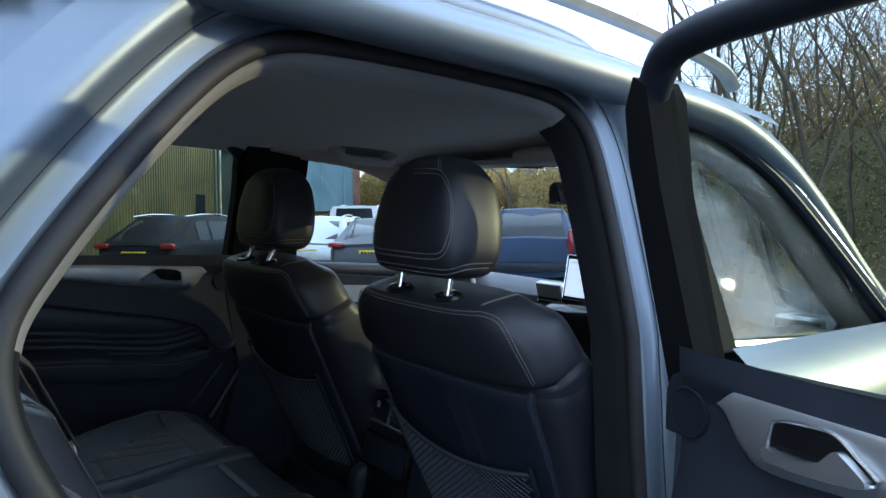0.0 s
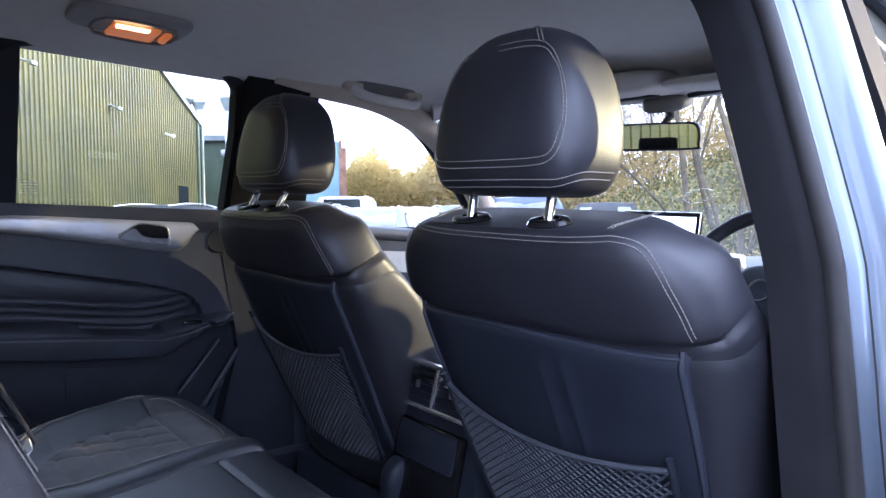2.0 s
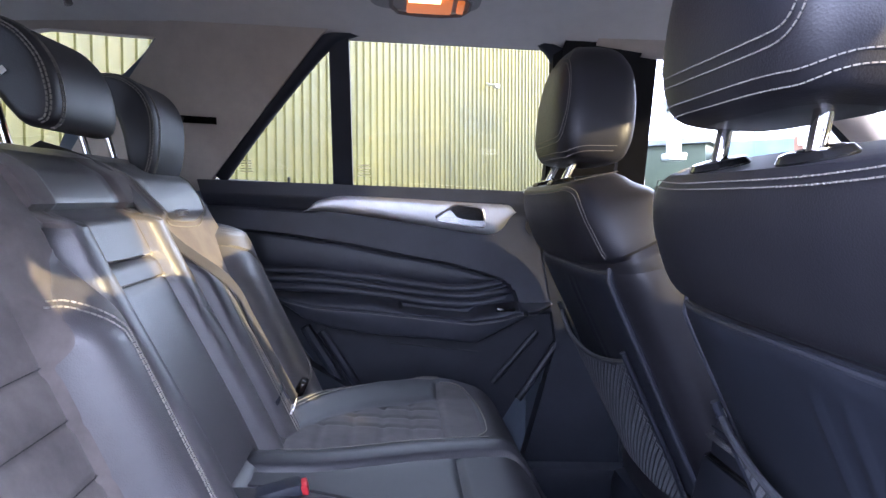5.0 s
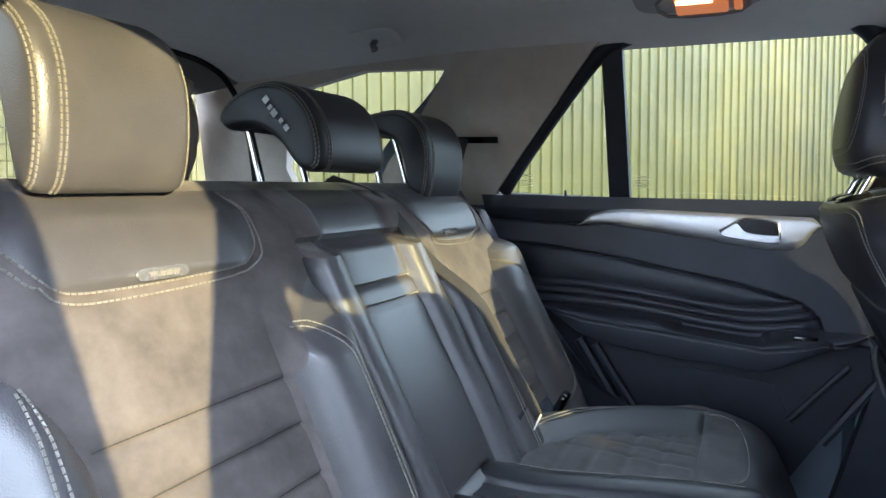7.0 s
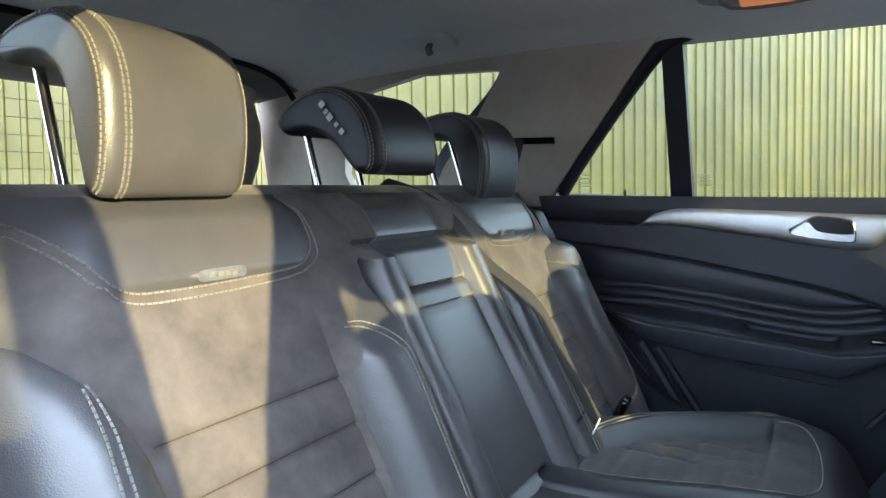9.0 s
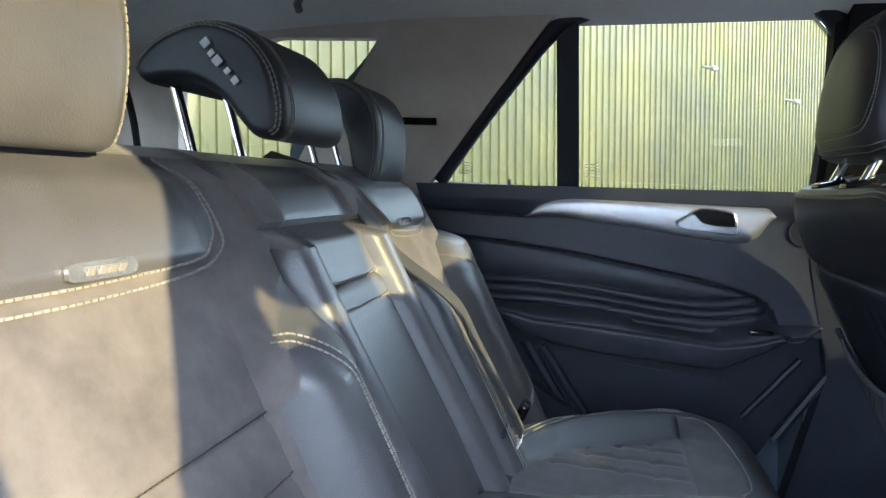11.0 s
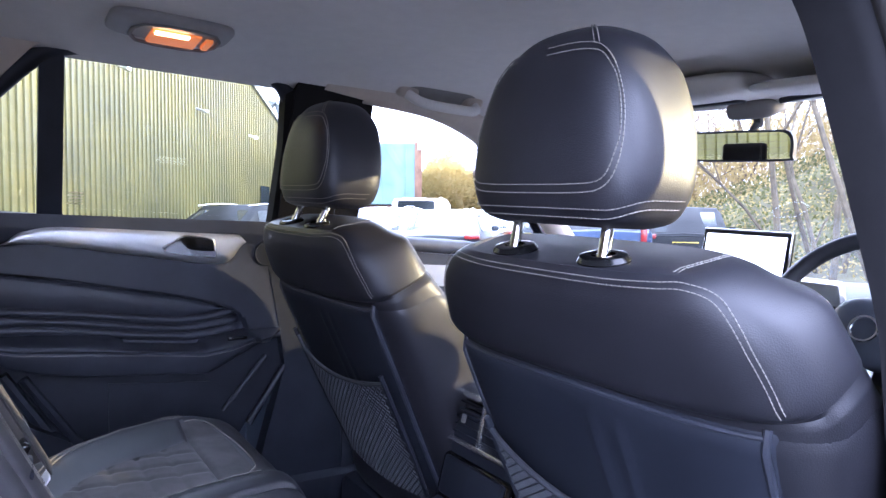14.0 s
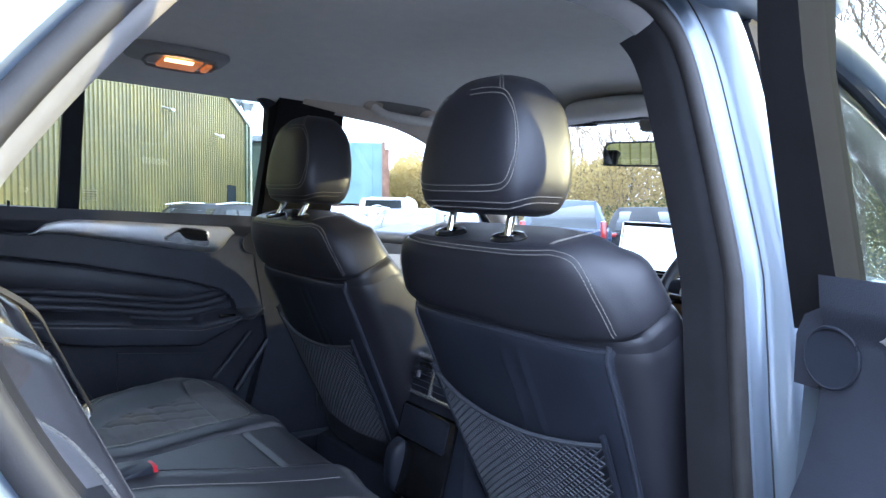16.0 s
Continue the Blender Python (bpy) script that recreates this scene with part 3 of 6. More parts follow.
def card_h(y, z):
    """How far the door card stands in from its base."""
    zt, za, zb = table(y, *Y_IN), table(y, *Y_AT), table(y, *Y_AB)
    zs = table(y, *Y_AS)
    h = 0.010
    h += 0.026 * ramp01(z, zt - 0.003, zt + 0.007)
    h -= 0.004 * math.exp(-((z - zt) / 0.003) ** 2)
    h += 0.012 * ramp01(z, 1.20, 1.235) * ramp01(-y, -0.2, 0.0)
    if y < -0.44:
        h -= 0.006 * math.exp(-((z - 1.199 - 0.03 * (-0.474 - y)) / 0.0035) ** 2) * ramp01(-y, 0.44, 0.47)
    if zb < z < zt:
        # padded field over three rolls that meet in stitched grooves
        k = ramp01(y, -0.64, -0.56) * (1 - ramp01(y, -0.002, 0.022))
        r0, r1, r2 = (table(y, *r) for r in RIBS)
        h += 0.006 * k * math.sin(math.pi * min(1.0, max(0.0, (z - r0) / max(0.01, zt - r0)))) ** 0.7
        if z <= r0:
            for top_, low in ((r0, r1), (r1, r2), (r2, r2 - 0.020)):
                if low < z <= top_:
                    h += 0.0075 * k * math.sin(math.pi * (z - low) / (top_ - low)) ** 0.65
        h += 0.003 * k
        h += 0.004 * k
    if z <= za:
        body = ramp01(y, -0.60, -0.50) * (1 - ramp01(y, 0.06, 0.125))
        out = 1 - (1 - min(1.0, (za - z) / max(0.004, za - zs))) ** 1.6
        if z < zs:
            out = 1 - 0.18 * ((zs - z) / max(0.01, zs - zb)) ** 2
        h += 0.062 * body * out * ramp01(z - zb, -0.004, 0.010)
        h -= 0.003 * math.exp(-((z - zs + 0.006) / 0.0025) ** 2) * body
    return h


def door_card(side):
    def f(u, v):
        z = lerp(0.60, 1.262, v)
        y = lerp(table(z, *Z_RE), table(z, *Z_FE), u)
        return side * (0.728 - card_h(y, z)), y, z
    nu, nv = 110, 520
    verts, faces = grid(nu, nv, f)
    regs = {"insert_panel": [], "armrest": [], "lower_panel": [], "upper_panel": []}
    for q in faces:
        y = sum(verts[i][1] for i in q) / 4
        z = sum(verts[i][2] for i in q) / 4
        zt, za, zb = table(y, *Y_IN), table(y, *Y_AT), table(y, *Y_AB)
        regs["upper_panel" if z > zt else "insert_panel" if z > za + 0.001 else "armrest" if z > zb else "lower_panel"].append(q)
    out = {}
    for k, fs in regs.items():
        used = sorted({i for q in fs for i in q})
        idx = {i: n for n, i in enumerate(used)}
        out[k] = ([verts[i] for i in used], [tuple(idx[i] for i in q) for q in fs])
    return out


def rear_door(side, label, m):
    root = thing("car_door", label, "car door", "rear doors", m=m)
    regs = door_card(side)
    on = lambda y, z, h=0.0: Vector((side * (0.728 - card_h(y, z) - h), y, z))
    part("upper_panel", regs["upper_panel"], SOFT, root)
    ins = part("insert_panel", regs["insert_panel"], SOFT, root, "black padded leatherette insert with stitched ribs")
    arm = part("armrest", regs["armrest"], SOFT, root, "black padded armrest with a stitched edge")
    part("lower_panel", regs["lower_panel"], PLASTIC, root)
    part("stitching", stitches([on(y, table(y, *Y_AS) - 0.0095, 0.0010) for y in np.linspace(-0.51, 0.07, 90)], 0.0055, 0.0036, 0.0006), THREAD, arm)
    # window switch and the pocket below the armrest
    part("window_switch", moved(box(0, 0, 0, 0.012, 0.045, 0.010, 0.003), Matrix.Translation(on(0.0, 0.983, 0.003))), GLOSS_BLACK, root)
    part("map_pocket", prism([(-0.27, 0.888), (-0.05, 0.872), (-0.02, 0.80), (-0.02, 0.62), (-0.26, 0.62)], lambda y, z, d: Vector((side * (0.719 - d), y, z)), 0.006), PLASTIC, root)
    # aluminium strip
    up = [(-0.466, 1.203), (-0.452, 1.217), (-0.431, 1.228), (-0.381, 1.239), (-0.239, 1.239), (-0.11, 1.236), (-0.016, 1.233), (0.004, 1.226)]
    lo = [(0.003, 1.198), (-0.017, 1.170), (-0.055, 1.158), (-0.18, 1.172), (-0.33, 1.191), (-0.43, 1.200)]
    hi_ = [(p.x, p.y) for p in smooth_path([Vector((a, b, 0)) for a, b in [(-0.478, 1.197)] + up + [(0.016, 1.212)]], 6)]
    lo_ = [(p.x, p.y) for p in smooth_path([Vector((a, b, 0)) for a, b in [(-0.478, 1.1965)] + lo[::-1] + [(0.016, 1.2115)]], 6)]
    def strip_pt(u, v):
        y = -0.478 + 0.494 * (0.5 - 0.5 * math.cos(math.pi * u))
        za, zb = float(np.interp(y, *zip(*sorted(lo_)))), float(np.interp(y, *zip(*sorted(hi_))))
        rim_ = max(0.0, 1 - abs(2 * v - 1) ** 5)
        return side * (0.684 - 0.006 * rim_ - 0.003 * math.sin(math.pi * v)), y, lerp(za, zb, v)
    part("trim_strip", grid(90, 24, strip_pt), ALU, root, "brushed aluminium trim strip")
    cup = [(-0.170, 1.190), (-0.150, 1.210), (-0.130, 1.223), (-0.108, 1.224), (-0.068, 1.218), (-0.060, 1.205), (-0.058, 1.180), (-0.070, 1.176)]
    cupl = [(p.x, p.y) for p in smooth_path([Vector((a, b, 0)) for a, b in cup], 3, closed=True)]
    part("handle_cup", prism(cupl, lambda y, z, d: Vector((side * (0.6738 - d), y, z)), 0.0012), GLOSS_BLACK, root, "black handle recess")
    lever = [(-0.168, 1.189), (-0.150, 1.207), (-0.139, 1.212), (-0.131, 1.204), (-0.118, 1.194), (-0.078, 1.190), (-0.060, 1.190), (-0.060, 1.179), (-0.075, 1.177), (-0.12, 1.181)]
    levl = [(p.x, p.y) for p in smooth_path([Vector((a, b, 0)) for a, b in lever], 3, closed=True)]
    part("door_handle", prism(levl, lambda y, z, d: Vector((side * (0.6722 - d - 0.004 * math.sin(math.pi * (y + 0.17) / 0.11)), y, z)), 0.010), SATIN, root, "polished chrome inner handle")
    part("cup_rim", tube([Vector((side * 0.6728, y, z)) for y, z in cupl], 0.0022, 6, closed=True), SATIN, root)
    # tweeter
    part("tweeter", merge(cyl(on(0.072, 1.185, -0.01), on(0.072, 1.185, 0.004), 0.028, 32), tube([on(0.072 + 0.029 * math.cos(a), 1.185 + 0.029 * math.sin(a), 0.003) for a in np.linspace(0, 2 * math.pi, 33)[:-1]], 0.0016, 8, closed=True)), PLASTIC, root, "round black speaker cover")
    # belt top ledge, window frame, glass
    part("belt_ledge", prism([(-0.70, 1.245), (-0.70, 1.262), (0.06, 1.236), (0.092, 1.231), (0.112, 1.220), (0.120, 1.200), (0.118, 1.150), (0.09, 1.150), (0.08, 1.212)], lambda y, z, d: Vector((side * (0.752 - d), y, z + 0.0)), 0.055), SOFT, root)
    fr = [(0.12, 1.22), (0.108, 1.45), (0.095, 1.535), (0.060, 1.585), (0.010, 1.602), (-0.10, 1.605), (-0.28, 1.602), (-0.375, 1.594), (-0.43, 1.565), (-0.52, 1.465), (-0.61, 1.355), (-0.672, 1.272)]
    frame_pts = [on_side(side, p.x, p.y, 0.004) for p in smooth_path([Vector((a, b, 0)) for a, b in fr], 6)]
    part("window_frame", tube(frame_pts, 0.020, 10), PLASTIC, root, "black window frame")
    part("window_frame", prism([(0.085, 1.20), (0.145, 1.20), (0.126, 1.48), (0.112, 1.54), (0.086, 1.572), (0.068, 1.56), (0.080, 1.45)], lambda y, z, d: on_side(side, y, z, -0.012 + d), 0.040), PILLAR_BLACK, root, "black window frame post")
    # added flange outside the post; it bounds the sun strip on the rear seat
    part("shadow_flange", prism([(0.118, 1.20), (0.178, 1.20), (0.146, 1.48), (0.126, 1.54), (0.100, 1.575), (0.092, 1.555), (0.112, 1.45)], lambda y, z, d: on_side(side, y, z, -0.050 + d), 0.022), PILLAR_BLACK, root, "black flange added outside the window post to cut off the sun")
    part("divider_bar", prism([(-0.412, 1.24), (-0.366, 1.24), (-0.378, 1.605), (-0.42, 1.58)], lambda y, z, d: on_side(side, y, z, -0.012 + d), 0.028), PLASTIC, root, "black window divider bar")
    part("window_glass", pane([(-0.385, 1.235), (0.12, 1.215), (0.09, 1.60), (-0.385, 1.605)], lambda y, z, d: on_side(side, y, z, -0.004 - d)), GLASS_SIDE, root, "clear side window glass")
    part("quarter_glass", pane([(-0.69, 1.25), (-0.40, 1.24), (-0.405, 1.585), (-0.43, 1.57)], lambda y, z, d: on_side(side, y, z, -0.004 - d)), GLASS_SIDE, root, "small fixed quarter glass")
    part("lock_pin", cyl((side * 0.715, -0.515, 1.245), (side * 0.713, -0.515, 1.275), 0.0035, 8), PLASTIC, root)
    for dy in (-0.625, -0.352):
        mk = [box(side * (side_x(1.285 + 0.006 * k) + 0.003), dy + 0.01, 1.285 + 0.006 * k, 0.0006, 0.030 - 0.004 * (k % 3), 0.0018) for k in range(5)]
        part("glass_marking", merge(*mk), GREY_TRIM, root, smooth=False)
    # outer skin
    oz = [0.42, 0.6, 0.75, 0.9, 1.05, 1.18, 1.235]
    ox = [0.86, 0.90, 0.915, 0.915, 0.905, 0.865, 0.79]
    def skin(u, v):
        z = lerp(0.42, 1.235, v)
        return side * table(z, oz, ox), lerp(table(z, *Z_RE) - (0.02 if side > 0 else 0.13), 0.135, u), z
    part("door_skin", grid(20, 16, skin), SILVER, root)
    part("door_end", prism([(0.728, 0.5), (0.728, 1.20), (0.85, 1.20), (0.905, 1.05), (0.915, 0.8), (0.86, 0.45)], lambda x, z, d: Vector((side * x, 0.105 + d, z)), 0.028), SILVER, root)
    for a, b, r in (((0.083, 0.928), (-0.019, 0.800), 0.007), ((0.134, 0.900), (0.045, 0.761), 0.010), ((-0.470, 0.925), (-0.360, 0.755), 0.013), ((-0.432, 0.915), (-0.325, 0.760), 0.011)):
        part("edge_bead", tube([Vector((side * (0.700 if a[0] > -0.2 else 0.709), lerp(a[0], b[0], k), lerp(a[1], b[1], k))) for k in (0, 0.3, 0.7, 1)], r, 8), PLASTIC, root)
    part("door_weatherstrip", tube([(side * 0.765, -0.70, 1.258), (side * 0.77, -0.3, 1.248), (side * 0.77, 0.14, 1.225)], 0.010, 8), RUBBER, root)
    return root


rear_door(-1, "closed black rear door with aluminium strip and ribbed padding", CAR)
rear_door(1, "open rear door, black inside with chrome handle, silver-blue outside", CAR @ Matrix.Translation((0.762, -0.654, 0.005)) @ Matrix.Rotation(radians(73), 4, "Z"))


# ---- front doors (closed) ----
def front_door(side, label):
    root = thing("front_car_door", label, "car door", "front doors")
    def skin(u, v):
        z = lerp(0.42, 1.225, v)
        return side * table(z, [0.42, 0.6, 0.75, 0.9, 1.05, 1.18, 1.235], [0.86, 0.90, 0.915, 0.915, 0.905, 0.865, 0.79]), lerp(0.30, 1.22, u), z
    part("door_skin", grid(20, 16, skin), SILVER, root)
    part("inner_panel", prism([(0.30, 0.55), (0.30, 1.205), (0.7, 1.18), (1.20, 1.13), (1.20, 0.55)], lambda y, z, d: Vector((side * (0.735 - d), y, z)), 0.045), SOFT, root, "black padded door panel")
    part("trim_strip", prism([(0.40, 1.11), (0.40, 1.16), (0.75, 1.15), (1.10, 1.10), (1.0, 1.06)], lambda y, z, d: Vector((side * (0.689 - d), y, z)), 0.006), ALU, root, "brushed aluminium trim strip")
    part("belt_ledge", tube([(side * 0.74, 0.28, 1.215), (side * 0.74, 0.7, 1.20), (side * 0.73, 1.20, 1.13)], 0.026, 10), SOFT, root)
    gl = [(0.27, 1.21), (0.26, 1.59), (0.42, 1.588), (0.55, 1.565), (0.70, 1.50), (0.85, 1.39), (1.05, 1.22), (1.15, 1.14)]
    part("window_glass", pane(gl, lambda y, z, d: on_side(side, y, z, -0.030 - d)), GLASS_FRONT if side > 0 else GLASS, root, "clear side window glass")
    top = smooth_path([Vector((a, b, 0)) for a, b in gl[1:]], 5)
    part("window_frame", tube([on_side(side, p.x, p.y + 0.010, -0.032) for p in top], 0.014, 8), PLASTIC, root, "black window frame")
    part("chrome_strip", tube([on_side(side, p.x, p.y + 0.028, -0.044) for p in top], 0.008, 8), CHROME, root, "bright window trim")
    part("pillar_cover", prism([(0.275, 1.215), (0.345, 1.215), (0.315, 1.59), (0.245, 1.59)], lambda y, z, d: on_side(side, y, z, -0.046 + d), 0.03), PILLAR_BLACK, root, "matt black pillar cover")
    part("weatherstrip", tube([(side * 0.775, 0.28, 1.225), (side * 0.78, 0.7, 1.205), (side * 0.77, 1.18, 1.14)], 0.010, 8), CHROME, root)
    return root


front_door(-1, "closed front passenger door, black inside with aluminium strip")
front_door(1, "closed silver-blue front driver door with reflecting window")


# ---- front seats ----
LEAN_BACK = radians(28)
B_UP, B_FW = Vector((0, -math.sin(LEAN_BACK), math.cos(LEAN_BACK))), Vector((0, math.cos(LEAN_BACK), math.sin(LEAN_BACK)))
B_O = Vector((0, -0.016, 1.262))


BACK_W = smooth_path([Vector(p) for p in ((-0.74, 0.220, 0), (-0.60, 0.240, 0), (-0.40, 0.262, 0), (-0.22, 0.271, 0), (-0.12, 0.264, 0), (-0.06, 0.243, 0), (-0.025, 0.218, 0), (-0.006, 0.192, 0), (0.0, 0.172, 0))], 8)


def back_w(s):
    return table(s, [p.x for p in BACK_W], [p.y for p in BACK_W]) - 0.007 * math.exp(-((s + 0.137) / 0.004) ** 2)


def back_t(s):
    return table(s, [-0.70, -0.5, -0.2, -0.1, -0.03, -0.01, 0.0], [0.17, 0.165, 0.155, 0.15, 0.144, 0.134, 0.112])


def yoke_h(s):
    """How far the padded yoke swells over the hard panel below it."""
    return 0.013 * max(0.0, 1 - max(0.0, (-0.112 - s) / 0.028) ** 2) ** 0.5 * (1 - 0.6 * ramp01(s, -0.07, 0.0)) if s > -0.14 else 0.0


def back_pt(s, a, grow=0.0):
    """Seat back at height s (0 at its top, downwards negative), round by angle a (0: its right, -90: rear)."""
    e = 2 / 3.4
    c, t = spow(math.cos(a), e), spow(math.sin(a), e)
    w, th = back_w(s) + grow, back_t(s) + 2 * grow
    fwd = 0.075 + th / 2 * t
    if t < 0:
        fwd -= yoke_h(s) * min(1, 1.6 * -t)
    if t > 0:
        fwd += 0.05 * abs(c) ** 3 * ramp01(-s, 0.1, 0.3)
    p = B_O + Vector((w * c, 0, 0)) + B_FW * fwd + B_UP * s
    p.z -= 0.24 * max(0.0, fwd) * ramp01(s, -0.08, -0.01)
    return p


def back_at(w, s, grow=0.0):
    """The rear face of the seat back at the side distance w."""
    k = min(0.999, abs(w) / (back_w(s) + grow))
    t = (1 - k ** 3.4) ** (1 / 3.4)
    return B_O + Vector((w, 0, 0)) + B_FW * (0.075 - (back_t(s) / 2 + grow) * t - yoke_h(s) * min(1, 1.6 * t)) + B_UP * s


HEAD_DY = 0.0


HEAD_V = smooth_path([Vector((v, w, d)) for v, w, d in ((0, 0.085, 0.030), (0.03, 0.106, 0.045), (0.10, 0.118, 0.054), (0.25, 0.124, 0.060), (0.5, 0.117, 0.061), (0.75, 0.098, 0.056), (0.90, 0.076, 0.045), (0.97, 0.054, 0.033), (1.0, 0.026, 0.016))], 8)


def head_pt(v, a, grow=0.0):
    """Headrest: v from 0 (bottom) to 1 (top), round by angle a (-90: rear)."""
    e = 2 / lerp(4.2, 3.0, ramp01(v, 0.75, 1.0))
    hw = table(v, [p.x for p in HEAD_V], [p.y for p in HEAD_V]) + grow
    hd = table(v, [p.x for p in HEAD_V], [p.z for p in HEAD_V]) + grow
    c, t = spow(math.cos(a), e), spow(math.sin(a), e)
    return Vector((hw * c, 0.034 + HEAD_DY + 1.18 * hd * t + 0.012 * v, 1.306 + 0.210 * v + grow * (v - 0.5) * 2))


def front_seat(label, x, posts=(-0.064, 0.064)):
    root = thing("front_car_seat", label, "car seat", "front seats", m=CAR @ pose(x, 0, 0))
    # seat back
    lv = [-0.70 + 0.54 * i / 24 for i in range(24)] + [-0.16 + 0.005 * i for i in range(30)] + [-0.010, -0.006, -0.003, -0.001, 0.0]
    loops = [[back_pt(s, 2 * math.pi * j / 64) for j in range(64)] for s in lv]
    back = part("backrest", rings(loops), LEATHER, root, "black grained leather backrest with pale seams")
    # seams over the shoulders
    corner = [(0.145, -0.012), (0.172, -0.0135), (0.197, -0.024), (0.214, -0.046), (0.226, -0.073), (0.235, -0.100), (0.241, -0.128)]
    line = smooth_path([Vector((-a, b, 0)) for a, b in reversed(corner)] + [Vector((a, -0.012, 0)) for a in (-0.10, -0.05, 0.0, 0.05, 0.10)] + [Vector((a, b, 0)) for a, b in corner], 8)
    part("stitching", stitches([back_at(p.x, p.y, 0.0012) for p in line]), THREAD, back)
    outer = []
    for p, q_ in zip(line, line[1:]):
        t_ = (q_ - p).normalized()
        outer.append(back_at(p.x - 0.0045 * t_.y, p.y + 0.0045 * t_.x, 0.0012))
    part("stitching", stitches(outer), THREAD, back)
    for sg in (-1, 1):
        for off in (0, 0.005):
            part("stitching", stitches([B_O + Vector((sg * (lerp(0.150, 0.172, k) - off), 0, 0)) + B_FW * lerp(0.010, 0.118, k) + B_UP * lerp(-0.008, 0.0015, min(1, 3 * k)) - Vector((0, 0, 0.24 * lerp(0.010, 0.118, k) - 0.0005)) for k in np.linspace(0.16, 1, 20)]), THREAD, back)
    # hard rear panel
    def panel(u, v):
        s = lerp(-0.69, -0.1405 - 0.006 * (2 * u - 1) ** 2, v)
        w = lerp(-1, 1, u) * lerp(0.215, 0.243, ramp01(v, 0.0, 0.9))
        edge = max(ramp01(abs(2 * u - 1), 0.90, 1.0), ramp01(abs(2 * v - 1), 0.95, 1.0))
        h = 0.009 - 0.013 * edge
        for c in (0.022, 0.062):
            h += 0.003 * math.exp(-((w - c) / 0.006) ** 2) * ramp01(s, -0.60, -0.5) * (1 - ramp01(s, -0.20, -0.165))
        return back_at(w * 0.985, s) - B_FW * h
    shell = part("back_panel", grid(72, 60, panel), PLASTIC, root, "smooth black seat back panel")
    part("panel_edge", tube([panel(u, 0.985) + B_FW * 0.001 for u in np.linspace(0.03, 0.97, 40)], 0.0032, 8), SOFT, shell)
    for u in (0.035, 0.965):
        part("panel_rib", tube([panel(u, v) - B_FW * 0.002 for v in np.linspace(0.10, 0.998, 30)], 0.0045, 8), SOFT, shell)
    # raised leather bolster on each side, below the yoke
    for sg in (-1, 1):
        def flank(u, v):
            s = lerp(-0.62, -0.152 - 0.03 * u * u, v)
            ang = lerp(-56, 22, u)
            rise = 0.0045 * max(0.0, 1 - abs(2 * u - 1) ** 6) ** 0.5 * max(0.0, 1 - abs(2 * v - 1) ** 14) ** 0.5 - 0.001
            q_ = back_pt(s, radians(ang if sg > 0 else 180 - ang), rise)
            return q_
        part("side_bolster", grid(22, 50, flank), LEATHER, root, "raised black leather side bolster")
    # net pocket
    def net(u, v):
        top = -0.283 - 0.020 * math.sin(math.pi * u) - 0.020 * u
        s = lerp(-0.60, top, v)
        w = lerp(-0.205, 0.192, u) * lerp(0.94, 1.0, v)
        return back_at(w, s) - B_FW * (0.020 + 0.016 * math.sin(math.pi * u) * (0.4 + 0.6 * v))
    strands, cols, rows = [], 26, 22
    for k in range(-rows, cols):
        for sg in (0, 1):
            line = []
            for j in range(rows + 1):
                u = (k + j + 0.5 * math.sin(j * math.pi)) / cols
                if 0 <= u <= 1:
                    line.append(net(u if sg == 0 else 1 - u, j / rows))
            if len(line) > 1:
                strands.append(tube(line, 0.0017, 4))
    pocket = part("net_pocket", merge(*strands), NET, root, "black elastic net pocket")
    part("net_hem", tube([net(u, 1.0) for u in np.linspace(0, 1, 30)], 0.0042, 8), NET, pocket)
    part("net_frame", tube([net(0, 1.06), net(0, 0.8), net(0, 0.4), net(0.03, 0.08), net(0.1, 0.0), net(0.5, -0.02), net(0.9, 0.0), net(0.97, 0.08), net(1, 0.4), net(1, 0.8), net(1, 1.06)], 0.005, 8), PLASTIC, pocket)
    # headrest
    hv = [0.5 - 0.5 * math.cos(math.pi * i / 44) for i in range(45)]
    turn_ = [math.atan2(math.copysign(abs(math.sin(w_)) ** 1.7, math.sin(w_)), math.copysign(abs(math.cos(w_)) ** 1.7, math.cos(w_))) for w_ in np.linspace(0, 2 * math.pi, 113)[:-1]]
    head = part("headrest", rings([[head_pt(v, w_) for w_ in turn_] for v in hv]), LEATHER, root, "black leather headrest with pale stitched seams")
    q = lambda d: radians(d)
    for dv in (0.0, 0.040):
        part("stitching", stitches([head_pt(0.045 + dv + 0.06 * ramp01(abs(a + 90), 40, 100), q(a), 0.001) for a in np.linspace(-190, 10, 80)]), THREAD, head)
        # one seam round the rear pad: along the foot, up both sides
        half = [(-90, 0.155 + dv), (-70, 0.16 + dv), (-56, 0.175 + dv), (-46 - 60 * dv, 0.22 + dv), (-39 - 90 * dv, 0.30 + dv), (-34 - 90 * dv, 0.42), (-32 - 90 * dv, 0.56), (-34 - 80 * dv, 0.68), (-40 - 60 * dv, 0.78 - dv), (-52, 0.845 - dv), (-72, 0.868 - dv), (-90, 0.872 - dv)]
        whole = [(-180 - a, v) for a, v in reversed(half[:-1])] + half[1:]
        part("stitching", stitches([head_pt(p.y, q(p.x), 0.001) for p in smooth_path([Vector((a, v, 0)) for a, v in whole], 8)]), THREAD, head)
        part("stitching", stitches([head_pt(lerp(0.865, 0.995, k), q(-58 + 140 * dv), 0.001) for k in np.linspace(0, 1, 20)]), THREAD, head)
